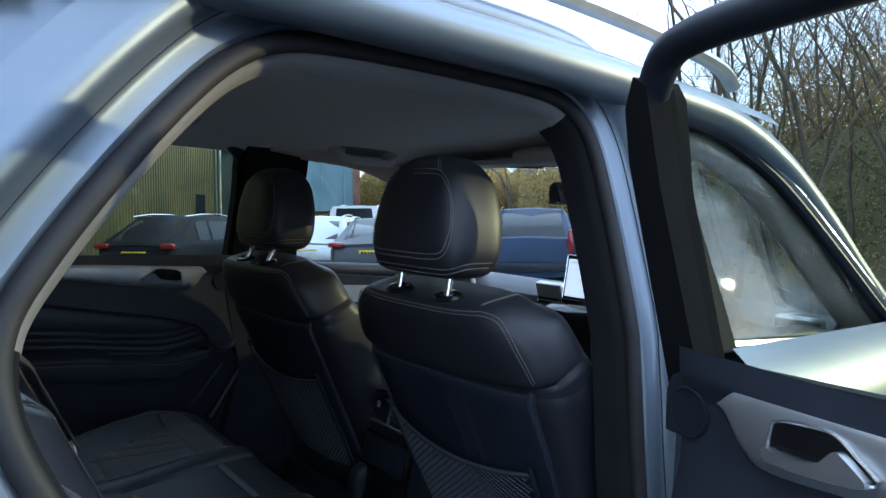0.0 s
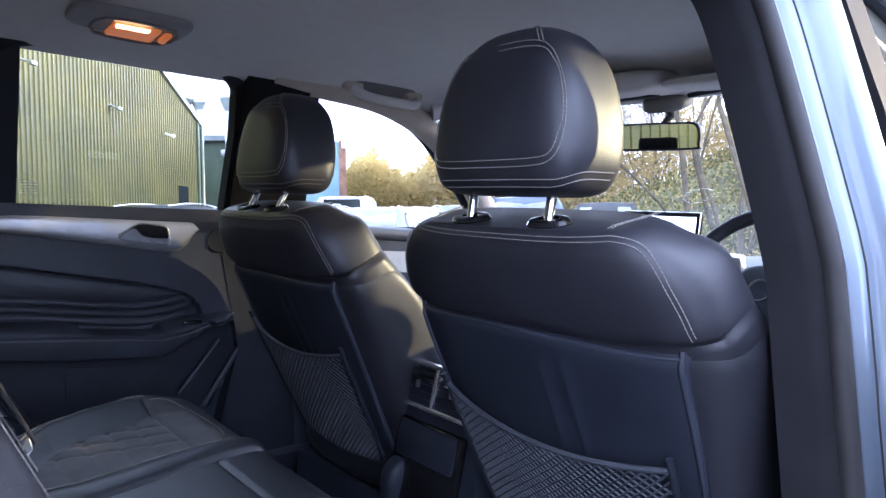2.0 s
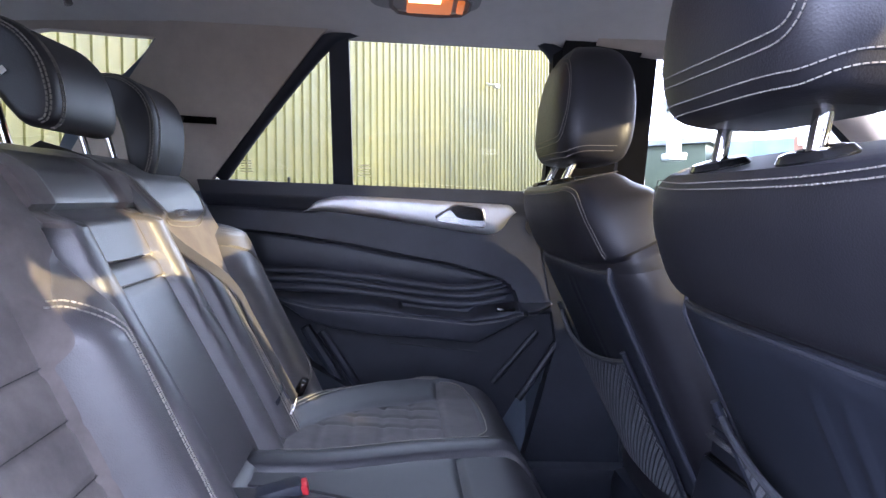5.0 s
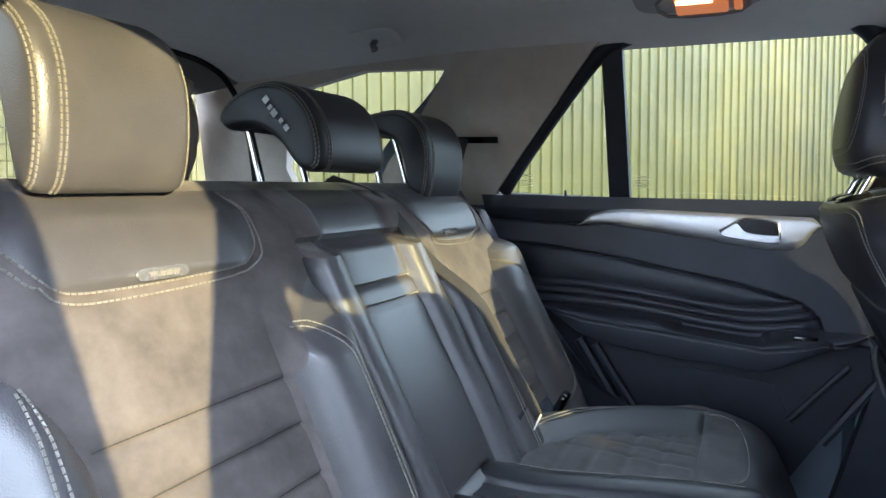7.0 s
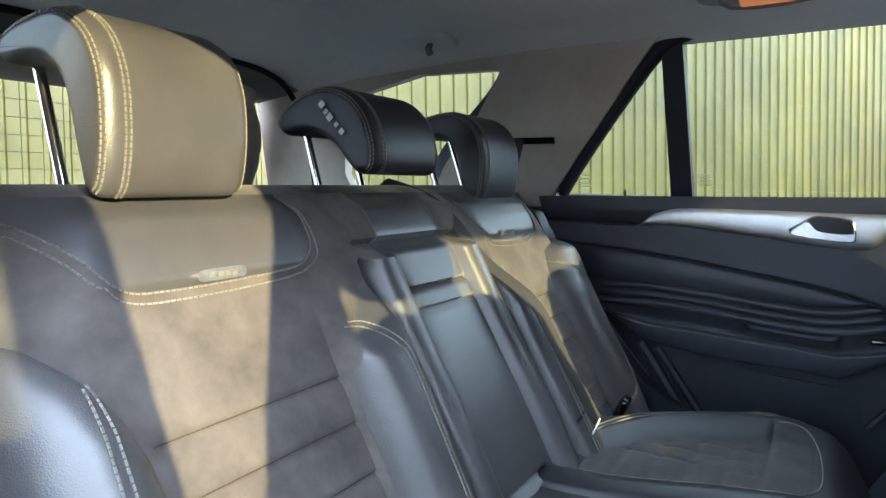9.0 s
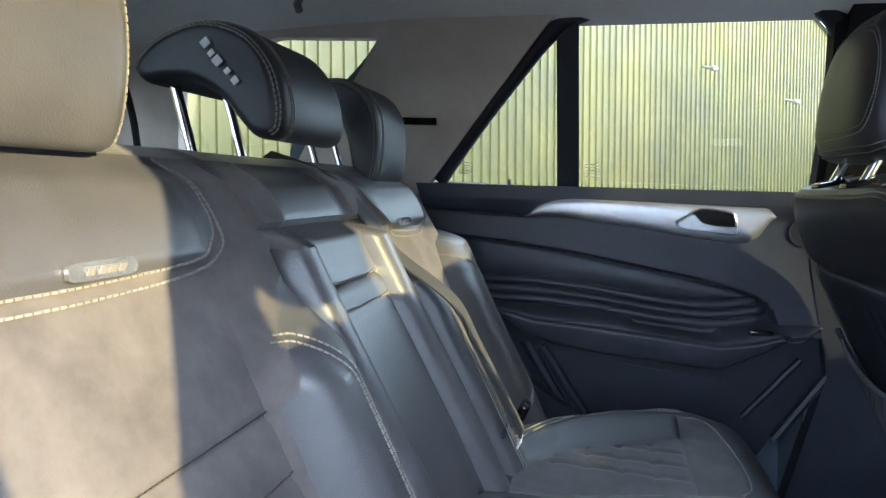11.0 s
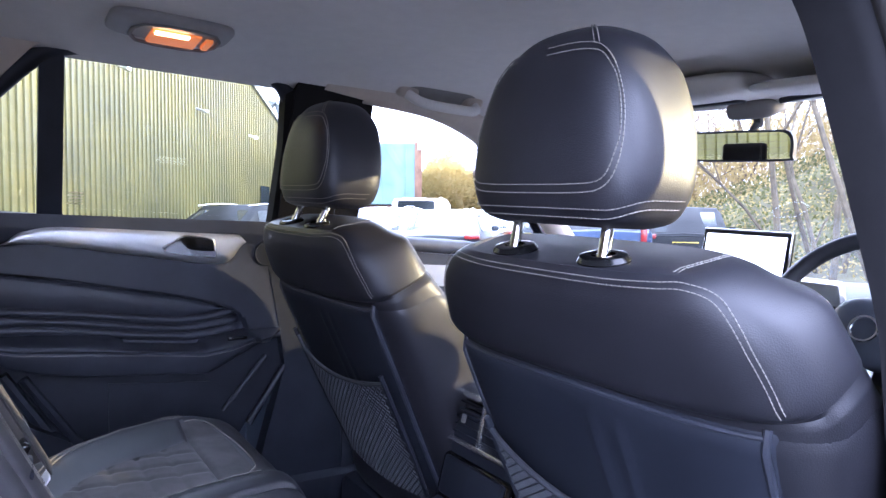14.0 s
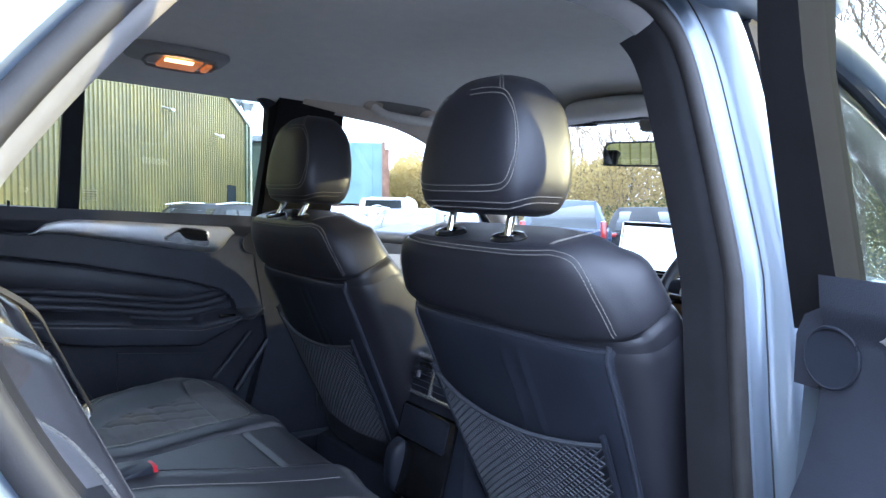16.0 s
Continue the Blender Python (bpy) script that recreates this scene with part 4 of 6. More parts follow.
    for px_ in posts:
        post = part("headrest_post", cyl((px_, 0.018, 1.255), (px_, 0.030 + 0.8 * HEAD_DY, 1.34), 0.0066, 20), CHROME, root, "chrome headrest post")
        collar = [(0.014, 0.0055), (0.020, 0.0060), (0.027, 0.0048), (0.031, 0.0), (0.030, -0.004)]
        rim_ = grid(40, 5, lambda u, v: (collar[round(v * 4)][0] * math.cos(2 * math.pi * u), 0.78 * collar[round(v * 4)][0] * math.sin(2 * math.pi * u), collar[round(v * 4)][1]), close_u=True)
        part("post_collar", moved(merge(rim_, pillow(0.0145, 0.0115, 0.004, 0.6, 1.0, nu=8, nv=24)), pose(px_, 0.022, 1.2738, 15, 0, 0)), GLOSS_BLACK, post)
    # cushion and base
    part("seat_cushion", pillow(0.255, 0.27, 0.085, 0.5, 0.45, lambda p: p + Vector((0, 0.50, 0.72 + 0.06 * (p.y + 0.25) + 0.09 * (abs(p.x) / 0.25) ** 4))), LEATHER, root)
    part("seat_base", box(0, 0.46, 0.56, 0.44, 0.46, 0.20, 0.03), PLASTIC, root)
    part("recliner_cover", moved(pillow(0.03, 0.10, 0.07, 0.6, 0.6), Matrix.Translation((0.265, 0.27, 0.72))), PLASTIC, root)
    for sg in (-1, 1):
        part("seat_rail", box(sg * 0.20, 0.40, 0.465, 0.05, 0.56, 0.03, 0.006), STEEL, root)
    return root


front_seat("black leather driver seat with net pocket and pale stitching", 0.38, (-0.077, 0.062))
HEAD_DY = 0.034
front_seat("black leather front passenger seat with net pocket", -0.345)


# ---- rear bench ----
def seam(pts):
    """The bolder thread of the rear seats."""
    return stitches(pts, 0.0064, 0.0050, 0.0009)


GAP = 0.152  # half width of the folding armrest
SUEDE_OUT = ([0.80, 1.03, 1.065, 1.10, 1.128, 1.154, 1.168, 1.20], [0.505, 0.512, 0.516, 0.526, 0.544, 0.568, 0.594, 0.68])
FAR_OUT = ([0.80, 0.90, 0.98, 1.07, 1.11, 1.15, 1.18], [0.455, 0.452, 0.446, 0.440, 0.450, 0.475, 0.60])
RIM = ([0.78, 0.85, 0.95, 1.05, 1.16, 1.23, 1.27, 1.29], [0.56, 0.585, 0.605, 0.605, 0.575, 0.545, 0.525, 0.51])
YOKE_NEAR = [(0.220, 1.272), (0.219, 1.240), (0.228, 1.212), (0.250, 1.198), (0.280, 1.191), (0.349, 1.188), (0.427, 1.187), (0.480, 1.190), (0.505, 1.206), (0.523, 1.233), (0.542, 1.254), (0.568, 1.266), (0.60, 1.272)]
YOKE_FAR = [(0.190, 1.272), (0.200, 1.248), (0.216, 1.216), (0.245, 1.192), (0.285, 1.183), (0.385, 1.180), (0.436, 1.190), (0.460, 1.208), (0.466, 1.240), (0.460, 1.272)]


def bench_y(x, z):
    """Front face of the rear backrest."""
    y = -0.640 - 0.50 * (z - 1.19) - 1.1 * max(0, z - 1.22) ** 1.5
    a = abs(x)
    if a > GAP:
        # inner bolster, arched at its head
        head = 1 - ramp01(z, 1.085 + 0.25 * max(0.0, 0.215 - a), 1.150 + 0.30 * max(0.0, 0.215 - a))
        d = (a - 0.208) / (0.050 if a > 0.208 else 0.066)
        y += 0.062 * max(0.0, 1 - abs(d) ** 2.5) ** 0.60 * head
        y += 0.014 * (1 - ramp01(a, 0.19, 0.25)) * ramp01(z, 1.09, 1.15) * (1 - ramp01(z, 1.18, 1.23))
        y -= 0.005 * math.exp(-((a - 0.256) / 0.004) ** 2) * head
        # outer bolster
        ob = table(z, *(SUEDE_OUT if x > 0 else FAR_OUT))
        d = (a - ob) / 0.125
        if d > 0:
            y += 0.050 * max(0.0, 1 - abs(min(d, 1.3) - 0.55) ** 2.2 / 0.55 ** 2.2) ** 0.7 if d < 1.1 else 0.0
        # the padded yoke at the top and the cross seams of the suede
        mid_ = 0.385 if x > 0 else 0.345
        y += 0.008 * ramp01(z, 1.184, 1.200) * (1 - ramp01(abs(a - mid_), 0.12, 0.155))
        for zz in ((1.065, 1.017, 0.965, 0.915, 0.865) if x > 0 else (1.070, 1.027, 0.982, 0.935, 0.890)):
            y -= 0.0045 * math.exp(-((z - zz) / 0.0045) ** 2) * (1 - ramp01(a, ob - 0.02, ob)) * ramp01(a, 0.25, 0.262)
        # open joint beside the armrest and rounded outer rim
        y -= 0.034 * (1 - ramp01(a, GAP, GAP + 0.014)) * (1 - ramp01(z, 1.175, 1.195))
        e = table(z, *RIM)
        y -= 0.16 * max(0.0, (a - e + 0.05) / 0.10) ** 2
        y -= 0.02 * ramp01(z, 1.25, 1.275)
    else:
        arm = 1 - ramp01(z, 1.192, 1.204)
        y += lerp(0.024, 0.012, ramp01(z, 0.90, 1.19)) * arm
        roll = max(0.0, 1 - (abs(a - 0.121) / 0.031) ** 2.2) ** 0.6
        y += 0.026 * roll * arm
        y -= 0.007 * math.exp(-((a - 0.090) / 0.0035) ** 2) * arm
        if a < 0.090:
            for zz in (1.142, 1.114):
                y -= 0.0055 * math.exp(-((z - zz) / 0.0030) ** 2)
            y += 0.0022 * ramp01(z, 1.112, 1.116) * (1 - ramp01(z, 1.140, 1.144))
            y += 0.006 * (1 - (a / 0.090) ** 4) * arm
        y -= 0.014 * math.exp(-((z - 0.866 + 0.9 * max(0, a - 0.06)) / 0.006) ** 2)
        y -= 0.010 * math.exp(-((z - 1.207) / 0.005) ** 2)
        if z > 1.195:
            y += 0.010 * ramp01(a, 0.078, 0.105) * ramp01(z, 1.195, 1.215)
        y -= 0.034 * ramp01(a, GAP - 0.010, GAP) * (1 - ramp01(z, 1.175, 1.195))
        y -= 0.02 * ramp01(z, 1.25, 1.275)
    return y


YOKES = {s_: [(p.x, p.y) for p in smooth_path([Vector((a, b, 0)) for a, b in line], 6)] for s_, line in ((1, YOKE_NEAR), (-1, YOKE_FAR))}


def under_yoke(x, z):
    """Whether a place lies inside the leather yoke at the head of a seat back."""
    a, line = abs(x), YOKES[1 if x > 0 else -1]
    low = [p for p in line if p[1] < 1.271]
    if not min(p[0] for p in low) < a < max(p[0] for p in low):
        return False
    return z > np.interp(a, *zip(*sorted(low)))


def is_suede(x, z):
    a = abs(x)
    if a < GAP:
        return z > 1.206 and a > table(z, [1.206, 1.235, 1.27], [0.088, 0.090, 0.100]) or (z > 1.19 and a > max(0.088, 0.14 - 2.2 * (z - 1.19)))
    inner = table(z, [0.80, 0.93, 1.07, 1.11, 1.128, 1.140, 1.16, 1.19], [0.252, 0.256, 0.256, 0.242, 0.222, 0.205, 0.182, 0.13])
    return inner < a < table(z, *(SUEDE_OUT if x > 0 else FAR_OUT)) and not under_yoke(x, z)


def to_border(test, a, b, reach):
    """The nearest place on the line between two materials."""
    here, best = test(a, b), None
    for j in range(16):
        da, db = math.cos(j * math.pi / 8), math.sin(j * math.pi / 8)
        if test(a + da * reach, b + db * reach) == here:
            continue
        lo, hi = 0.0, reach
        for _ in range(9):
            mid_ = (lo + hi) / 2
            if test(a + da * mid_, b + db * mid_) == here:
                lo = mid_
            else:
                hi = mid_
        if best is None or lo < best[0]:
            best = (lo, a + da * lo, b + db * lo)
    return (best[1], best[2]) if best else (a, b)


def backrest(name, x0, x1, label, group):
    n_x = int((x1 - x0) / 0.004)
    verts, faces = grid(n_x, 120, lambda u, v: (lerp(x0, x1, u), bench_y(lerp(x0, x1, u), lerp(0.80, 1.275, v)), lerp(0.80, 1.275, v)))
    root = thing(name, label, "car seat", group)
    regs = {(k, s): [] for k in (True, False) for s in (-1, 0, 1)}
    for q in faces:
        x = sum(verts[i][0] for i in q) / 4
        z = sum(verts[i][2] for i in q) / 4
        k = is_suede(x, z)
        regs[(k, (1 if x > 0 else -1) if k and x0 * x1 < 0 else 0)].append(q)
    suede_ids = {i for (k, _), fs in regs.items() if k for q in fs for i in q}
    plain_ids = {i for (k, _), fs in regs.items() if not k for q in fs for i in q}
    for i in suede_ids & plain_ids:
        x, _, z = verts[i]
        if x0 + 0.002 < x < x1 - 0.002 and 0.802 < z < 1.273:
            x, z = to_border(is_suede, x, z, 0.0045)
            verts[i] = (x, bench_y(x, z), z)
    for (k, _), fs in regs.items():
        if not fs:
            continue
        used = sorted({i for q in fs for i in q})
        idx = {i: n for n, i in enumerate(used)}
        part("suede_panel" if k else "leather_cover", ([verts[i] for i in used], [tuple(idx[i] for i in q) for q in fs]), SUEDE if k else LIT_REAR_LEATHER, root, "dark suede centre panel" if k else "")
    # top and back
    def cap(u, v):
        x = lerp(x0, x1, u)
        z = 1.275 + 0.012 * math.sin(math.pi * min(1, v * 1.4)) - 0.20 * max(0, v - 0.72)
        return x, bench_y(x, 1.275) - 0.14 * v, z
    part("top_cover", grid(n_x // 2, 14, cap), SUEDE if x0 > 0.1 or x1 < -0.1 else LIT_REAR_LEATHER, root)
    part("back_board", prism([(bench_y(0, 0.80) - 0.02, 0.80), (bench_y(0.3, 1.27) - 0.05, 1.27), (bench_y(0.3, 1.27) - 0.14, 1.25), (bench_y(0, 0.80) - 0.14, 0.80)], lambda y, z, d: Vector((x0 + d, y, z)), x1 - x0), CARPET, root)
    return root


def on_bench(x, z, h=0.0014):
    return Vector((x, bench_y(x, z) + h, z))


for sg, word in ((1, "rear seat back of black leather and sunlit dark suede"), (-1, "rear seat back of black leather and dark suede beside the door")):
    br = backrest("rear_seat_back", GAP if sg > 0 else -0.64, 0.64 if sg > 0 else -GAP, word, "rear seat backs")
    for off in (0, 0.009):
        part("stitching", seam([on_bench(sg * (a + off * (0 if abs(a - 0.385) < 0.12 else 0.6 if a > 0.385 else -0.6)), b - off) for a, b in YOKES[sg] if b - off > 1.17]), THREAD, br)
    for off in (0.0, 0.009):
        run = smooth_path([Vector((a, b, 0)) for a, b in ((0.232, 1.126), (0.214, 1.124), (0.199, 1.112), (0.190, 1.090), (0.187, 1.06), (0.188, 0.98), (0.190, 0.90), (0.192, 0.83))], 10)
        part("stitching", seam([on_bench(sg * (p.x + off), p.y - 0.5 * off) for p in run]), THREAD, br)
        edge = ((0.546, 1.128), (0.552, 1.104), (0.560, 1.046), (0.562, 0.95), (0.56, 0.83)) if sg > 0 else ((0.462, 1.130), (0.500, 1.112), (0.525, 1.07), (0.538, 1.00), (0.540, 0.93), (0.525, 0.885), (0.470, 0.85))
        part("stitching", seam([on_bench(sg * (p.x + off), p.y) for p in smooth_path([Vector((a, b, 0)) for a, b in edge], 8)]), THREAD, br)
    ob_ = SUEDE_OUT if sg > 0 else FAR_OUT
    for zz in ((1.065, 1.017, 0.965) if sg > 0 else (1.070, 1.027, 0.982)):
        part("seam_line", stitches([on_bench(sg * a, zz + 0.004) for a in np.linspace(0.262, table(zz, *ob_) - 0.01, 50)], 0.0055, 0.004, 0.0005), BELT, br)
    bx = sg * (0.379 if sg > 0 else 0.315)
    badge = part("badge", prism([(bx + 0.031 * math.copysign(abs(math.cos(q_)) ** 0.4, math.cos(q_)), 1.197 + 0.0062 * math.copysign(abs(math.sin(q_)) ** 0.4, math.sin(q_))) for q_ in np.linspace(0, 6.2832, 33)[:-1]], lambda x, z, d: on_bench(x, z, 0.001 + d), 0.004), SATIN, br, "small bright metal badge")
    part("badge_mark", merge(*[moved(box(0, 0, 0, w_, 0.0012, 0.0058), Matrix.Translation(on_bench(bx + sx_, 1.197, 0.0055)) @ Matrix.Rotation(radians(-24), 4, "X")) for sx_, w_ in ((0.016, 0.0012), (0.0135, 0.0012), (0.011, 0.0012), (0.003, 0.006), (-0.006, 0.007), (-0.015, 0.006))]), GREY_SHADE, badge, smooth=False)

mid = backrest("rear_armrest", -GAP, GAP, "black leather folding centre armrest in the rear seat back", "rear seat backs")
for zz in (1.142, 1.114):
    part("stitching", seam([on_bench(x, zz + 0.0045) for x in np.linspace(-0.086, 0.086, 40)]), THREAD, mid)


HEAD_PROFILES = {
    "outer": [(-0.682, 1.268), (-0.670, 1.290), (-0.664, 1.335), (-0.668, 1.385), (-0.690, 1.424), (-0.733, 1.446), (-0.790, 1.442), (-0.828, 1.430), (-0.840, 1.414), (-0.828, 1.400), (-0.795, 1.400), (-0.763, 1.397), (-0.737, 1.382), (-0.723, 1.350), (-0.712, 1.300), (-0.702, 1.270)],
    "centre": [(-0.665, 1.303), (-0.655, 1.316), (-0.655, 1.345), (-0.668, 1.384), (-0.700, 1.417), (-0.748, 1.430), (-0.795, 1.419), (-0.826, 1.398), (-0.836, 1.376), (-0.822, 1.362), (-0.792, 1.364), (-0.762, 1.362), (-0.730, 1.345), (-0.706, 1.318), (-0.688, 1.303)],
}


def rear_headrest(x, shape, dy, dz, label):
    root = thing("rear_headrest", label, "headrest", "rear headrests")
    wid = 0.088 if shape == "outer" else 0.092
    ring = smooth_path([Vector((0, a + dy, b + dz)) for a, b in HEAD_PROFILES[shape]], 5, closed=True)
    # the ends round over towards the spine of the section
    n = len(ring)
    normals = []
    for i, p in enumerate(ring):
        t = (ring[(i + 1) % n] - ring[i - 1]).normalized()
        normals.append(Vector((0, t.z, -t.y)))
    c = sum(ring, Vector()) / n
    if sum((p - c).dot(q) for p, q in zip(ring, normals)) > 0:
        normals = [-q for q in normals]
    def at(k, i, grow=0.0):
        inset = 0.013 * (1 - math.sqrt(max(0.0, 1 - max(0.0, (abs(k) - 0.80) / 0.20) ** 2)))
        return Vector((x + k * wid, 0, 0)) + ring[i] + normals[i] * (inset - grow)
    ks = [math.sin(math.pi / 2 * (-1 + 2 * i / 36)) for i in range(37)]
    # one leather on all three pads: sunlit copy near, darker one for the shaded two
    pad = part("pad", rings([[at(k, i) for i in range(n)] for k in ks]), LIT_REAR_LEATHER if x > 0.2 else LEATHER, root, "black grained leather pad with double seams")
    run = list(range(0, int(n * 0.56)))
    for off in (0.70, 0.76, 0.955, 0.985):
        for sg in ((-1, 1) if off > 0.9 else (1,)):
            part("stitching", seam([at(sg * off, i, 0.0006) for i in run]), THREAD, pad)
    for sg in (-1, 1):
        part("post", cyl((x + sg * 0.056, -0.766 + dy, 1.22), (x + sg * 0.056, -0.816 + dy, 1.400 + dz), 0.0062, 16), CHROME, root, "chrome post")
        part("post_base", moved(pillow(0.036, 0.022, 0.008, 0.6, 0.9, nu=12, nv=28), pose(x + sg * 0.056, -0.772 + dy, 1.272)), PLASTIC, root)
    return root


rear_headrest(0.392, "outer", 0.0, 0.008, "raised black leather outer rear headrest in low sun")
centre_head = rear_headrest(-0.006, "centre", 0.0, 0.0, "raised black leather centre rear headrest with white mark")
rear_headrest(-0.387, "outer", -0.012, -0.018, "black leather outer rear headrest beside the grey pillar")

for y, z, a, b in ((-0.742, 1.402, 0.010, 0.009), (-0.735, 1.391, 0.008, 0.006), (-0.728, 1.383, 0.010, 0.010), (-0.716, 1.372, 0.007, 0.006), (-0.707, 1.362, 0.008, 0.008)):
    part("white_mark", moved(box(0, 0, 0, 0.0016, a, b, 0.0005), pose(0.0898, y, z, 40, 0, 0)), WHITE, centre_head, "small white printed mark", smooth=False)

# cushions: two shaped seats and a narrow wedge between them
def inner_edge(y):
    return table(y, [-0.52, -0.42, -0.37, -0.30, -0.23, -0.15, -0.08, 0.01], [0.030, 0.030, 0.035, 0.060, 0.088, 0.112, 0.126, 0.132])


FAR_ARC = ([-0.47, -0.437, -0.415, -0.375, -0.33, -0.275, -0.22, -0.165, -0.12, -0.06, 0.01], [0.17, 0.215, 0.285, 0.36, 0.415, 0.462, 0.488, 0.485, 0.475, 0.45, 0.40])
FAR_QUILT = ([-0.47, -0.42, -0.40, -0.37, -0.318, -0.28, -0.238, -0.19, -0.17], [0.15, 0.19, 0.215, 0.262, 0.311, 0.335, 0.352, 0.385, 0.40])


def cushion_z(x, y):
    a, e = abs(x), inner_edge(y)
    z = 0.842 + 0.03 * (-y) - 0.11 * ramp01(y, -0.11, 0.015) ** 2
    # soft roll along the joint with the centre cushion
    z += 0.012 * math.exp(-((a - e - 0.034) / 0.030) ** 2)
    if a > e:
        z -= 0.010 * ramp01(e + 0.010 - a, 0, 0.010) ** 2
        o = outer_edge(y) if x < 0 else 0.63
        z -= 0.075 * max(0.0, (a - o + 0.075) / 0.075) ** 2.4
        if x < 0:
            # raised crescent outside the quilted field
            q, arc = table(y, *FAR_QUILT), table(y, *FAR_ARC)
            z += 0.020 * ramp01(a, q, arc + 0.01) * (1 - ramp01(y, -0.19, -0.03))
            z -= 0.0035 * math.exp(-((a - arc) / 0.006) ** 2) * (1 - ramp01(y, -0.185, -0.165))
            z -= 0.005 * math.exp(-((y + 0.172) / 0.005) ** 2) * (1 - ramp01(a, 0.46, 0.48)) * ramp01(a, 0.17, 0.20)
        else:
            z += 0.020 * ramp01(a, 0.44, 0.50) * (1 - ramp01(y, -0.20, -0.05))
        if cush_suede(x, y) and y < -0.178:
            for yy in (-0.225, -0.275, -0.325, -0.375, -0.425):
                z -= 0.0030 * math.exp(-((y - yy) / 0.005) ** 2)
            for xx in (0.235, 0.285, 0.335):
                z -= 0.0028 * math.exp(-((a - xx) / 0.005) ** 2)
    else:
        z -= 0.012 * ramp01(a, e - 0.010, e) + 0.004 * math.exp(-((y + 0.16) / 0.005) ** 2)
    return z


def outer_edge(y):
    # the far cushion rounds off towards its outer front corner
    return table(y, [-0.52, -0.44, -0.40, -0.34, -0.28, -0.20, -0.14, -0.09, -0.05, -0.02, 0.005], [0.31, 0.36, 0.405, 0.46, 0.510, 0.550, 0.562, 0.552, 0.525, 0.475, 0.40])


def cush_suede(x, y):
    a = abs(x)
    if x < 0:
        if a < inner_edge(y) + 0.078 or y > -0.105:
            return False
        return a < (0.466 - 0.06 * ramp01(y, -0.135, -0.105) ** 2 if y > -0.172 else table(y, *FAR_QUILT))
    return abs(a - 0.385) < 0.137 - 0.05 * max(0, (y + 0.20) / 0.12) ** 2 and y < -0.095


def cushion(x0, x1, label):
    root = thing("rear_seat_cushion", label, "car seat", "rear seat cushions")
    yb, yf = -0.52, 0.005
    def span(u, y):
        lo = (-outer_edge(y) if x0 < 0 else x0) if abs(x0) > 0.5 else math.copysign(inner_edge(y) + (0.002 if x1 > 0.5 else -0.002), x0)
        hi = x1 if abs(x1) > 0.5 else math.copysign(inner_edge(y) + (0.002 if x0 < -0.5 else -0.002), x1)
        return lerp(lo, hi, u)
    def top(u, v):
        y = lerp(yb, yf, v)
        x = span(u, y)
        return x, y, cushion_z(x, y)
    verts, faces = grid(int((x1 - x0) / 0.005), 105, top)
    regs = {True: [], False: []}
    for q in faces:
        regs[cush_suede(sum(verts[i][0] for i in q) / 4, sum(verts[i][1] for i in q) / 4)].append(q)
    for i in {i for q in regs[True] for i in q} & {i for q in regs[False] for i in q}:
        x, y, _ = verts[i]
        if x0 + 0.002 < x < x1 - 0.002 and yb + 0.002 < y < yf - 0.002:
            x, y = to_border(cush_suede, x, y, 0.0055)
            verts[i] = (x, y, cushion_z(x, y))
    for k, fs in regs.items():
        if fs:
            used = sorted({i for q in fs for i in q})
            idx = {i: n for n, i in enumerate(used)}
            part("suede_panel" if k else "leather_cover", ([verts[i] for i in used], [tuple(idx[i] for i in q) for q in fs]), SHADED_QUILT if k else LEATHER, root, "quilted suede panel with a brushed nap, darkened for the shade on the cushion" if k else "")
    part("front_apron", grid(int((x1 - x0) / 0.01), 10, lambda u, v: (span(u, yf), yf - 0.05 * v ** 2 + 0.012 * math.sin(math.pi * min(1, 2 * v)), lerp(cushion_z(span(u, yf), yf), 0.58, v))), LEATHER, root)
    if x0 < -0.5:
        part("outer_skirt", grid(40, 8, lambda u, v: (-outer_edge(lerp(yb, yf, u)) - 0.012 * math.sin(math.pi * v), lerp(yb, yf, u), lerp(cushion_z(-outer_edge(lerp(yb, yf, u)), lerp(yb, yf, u)), 0.60, v))), LEATHER, root)
    part("cushion_base", box((max(x0, -0.36) + x1) / 2, -0.27, 0.64, x1 - max(x0, -0.36) - 0.02, 0.46, 0.30, 0.02), CARPET, root)
    return root


def on_cush(x, y):
    return Vector((x, y, cushion_z(x, y) + 0.0015))


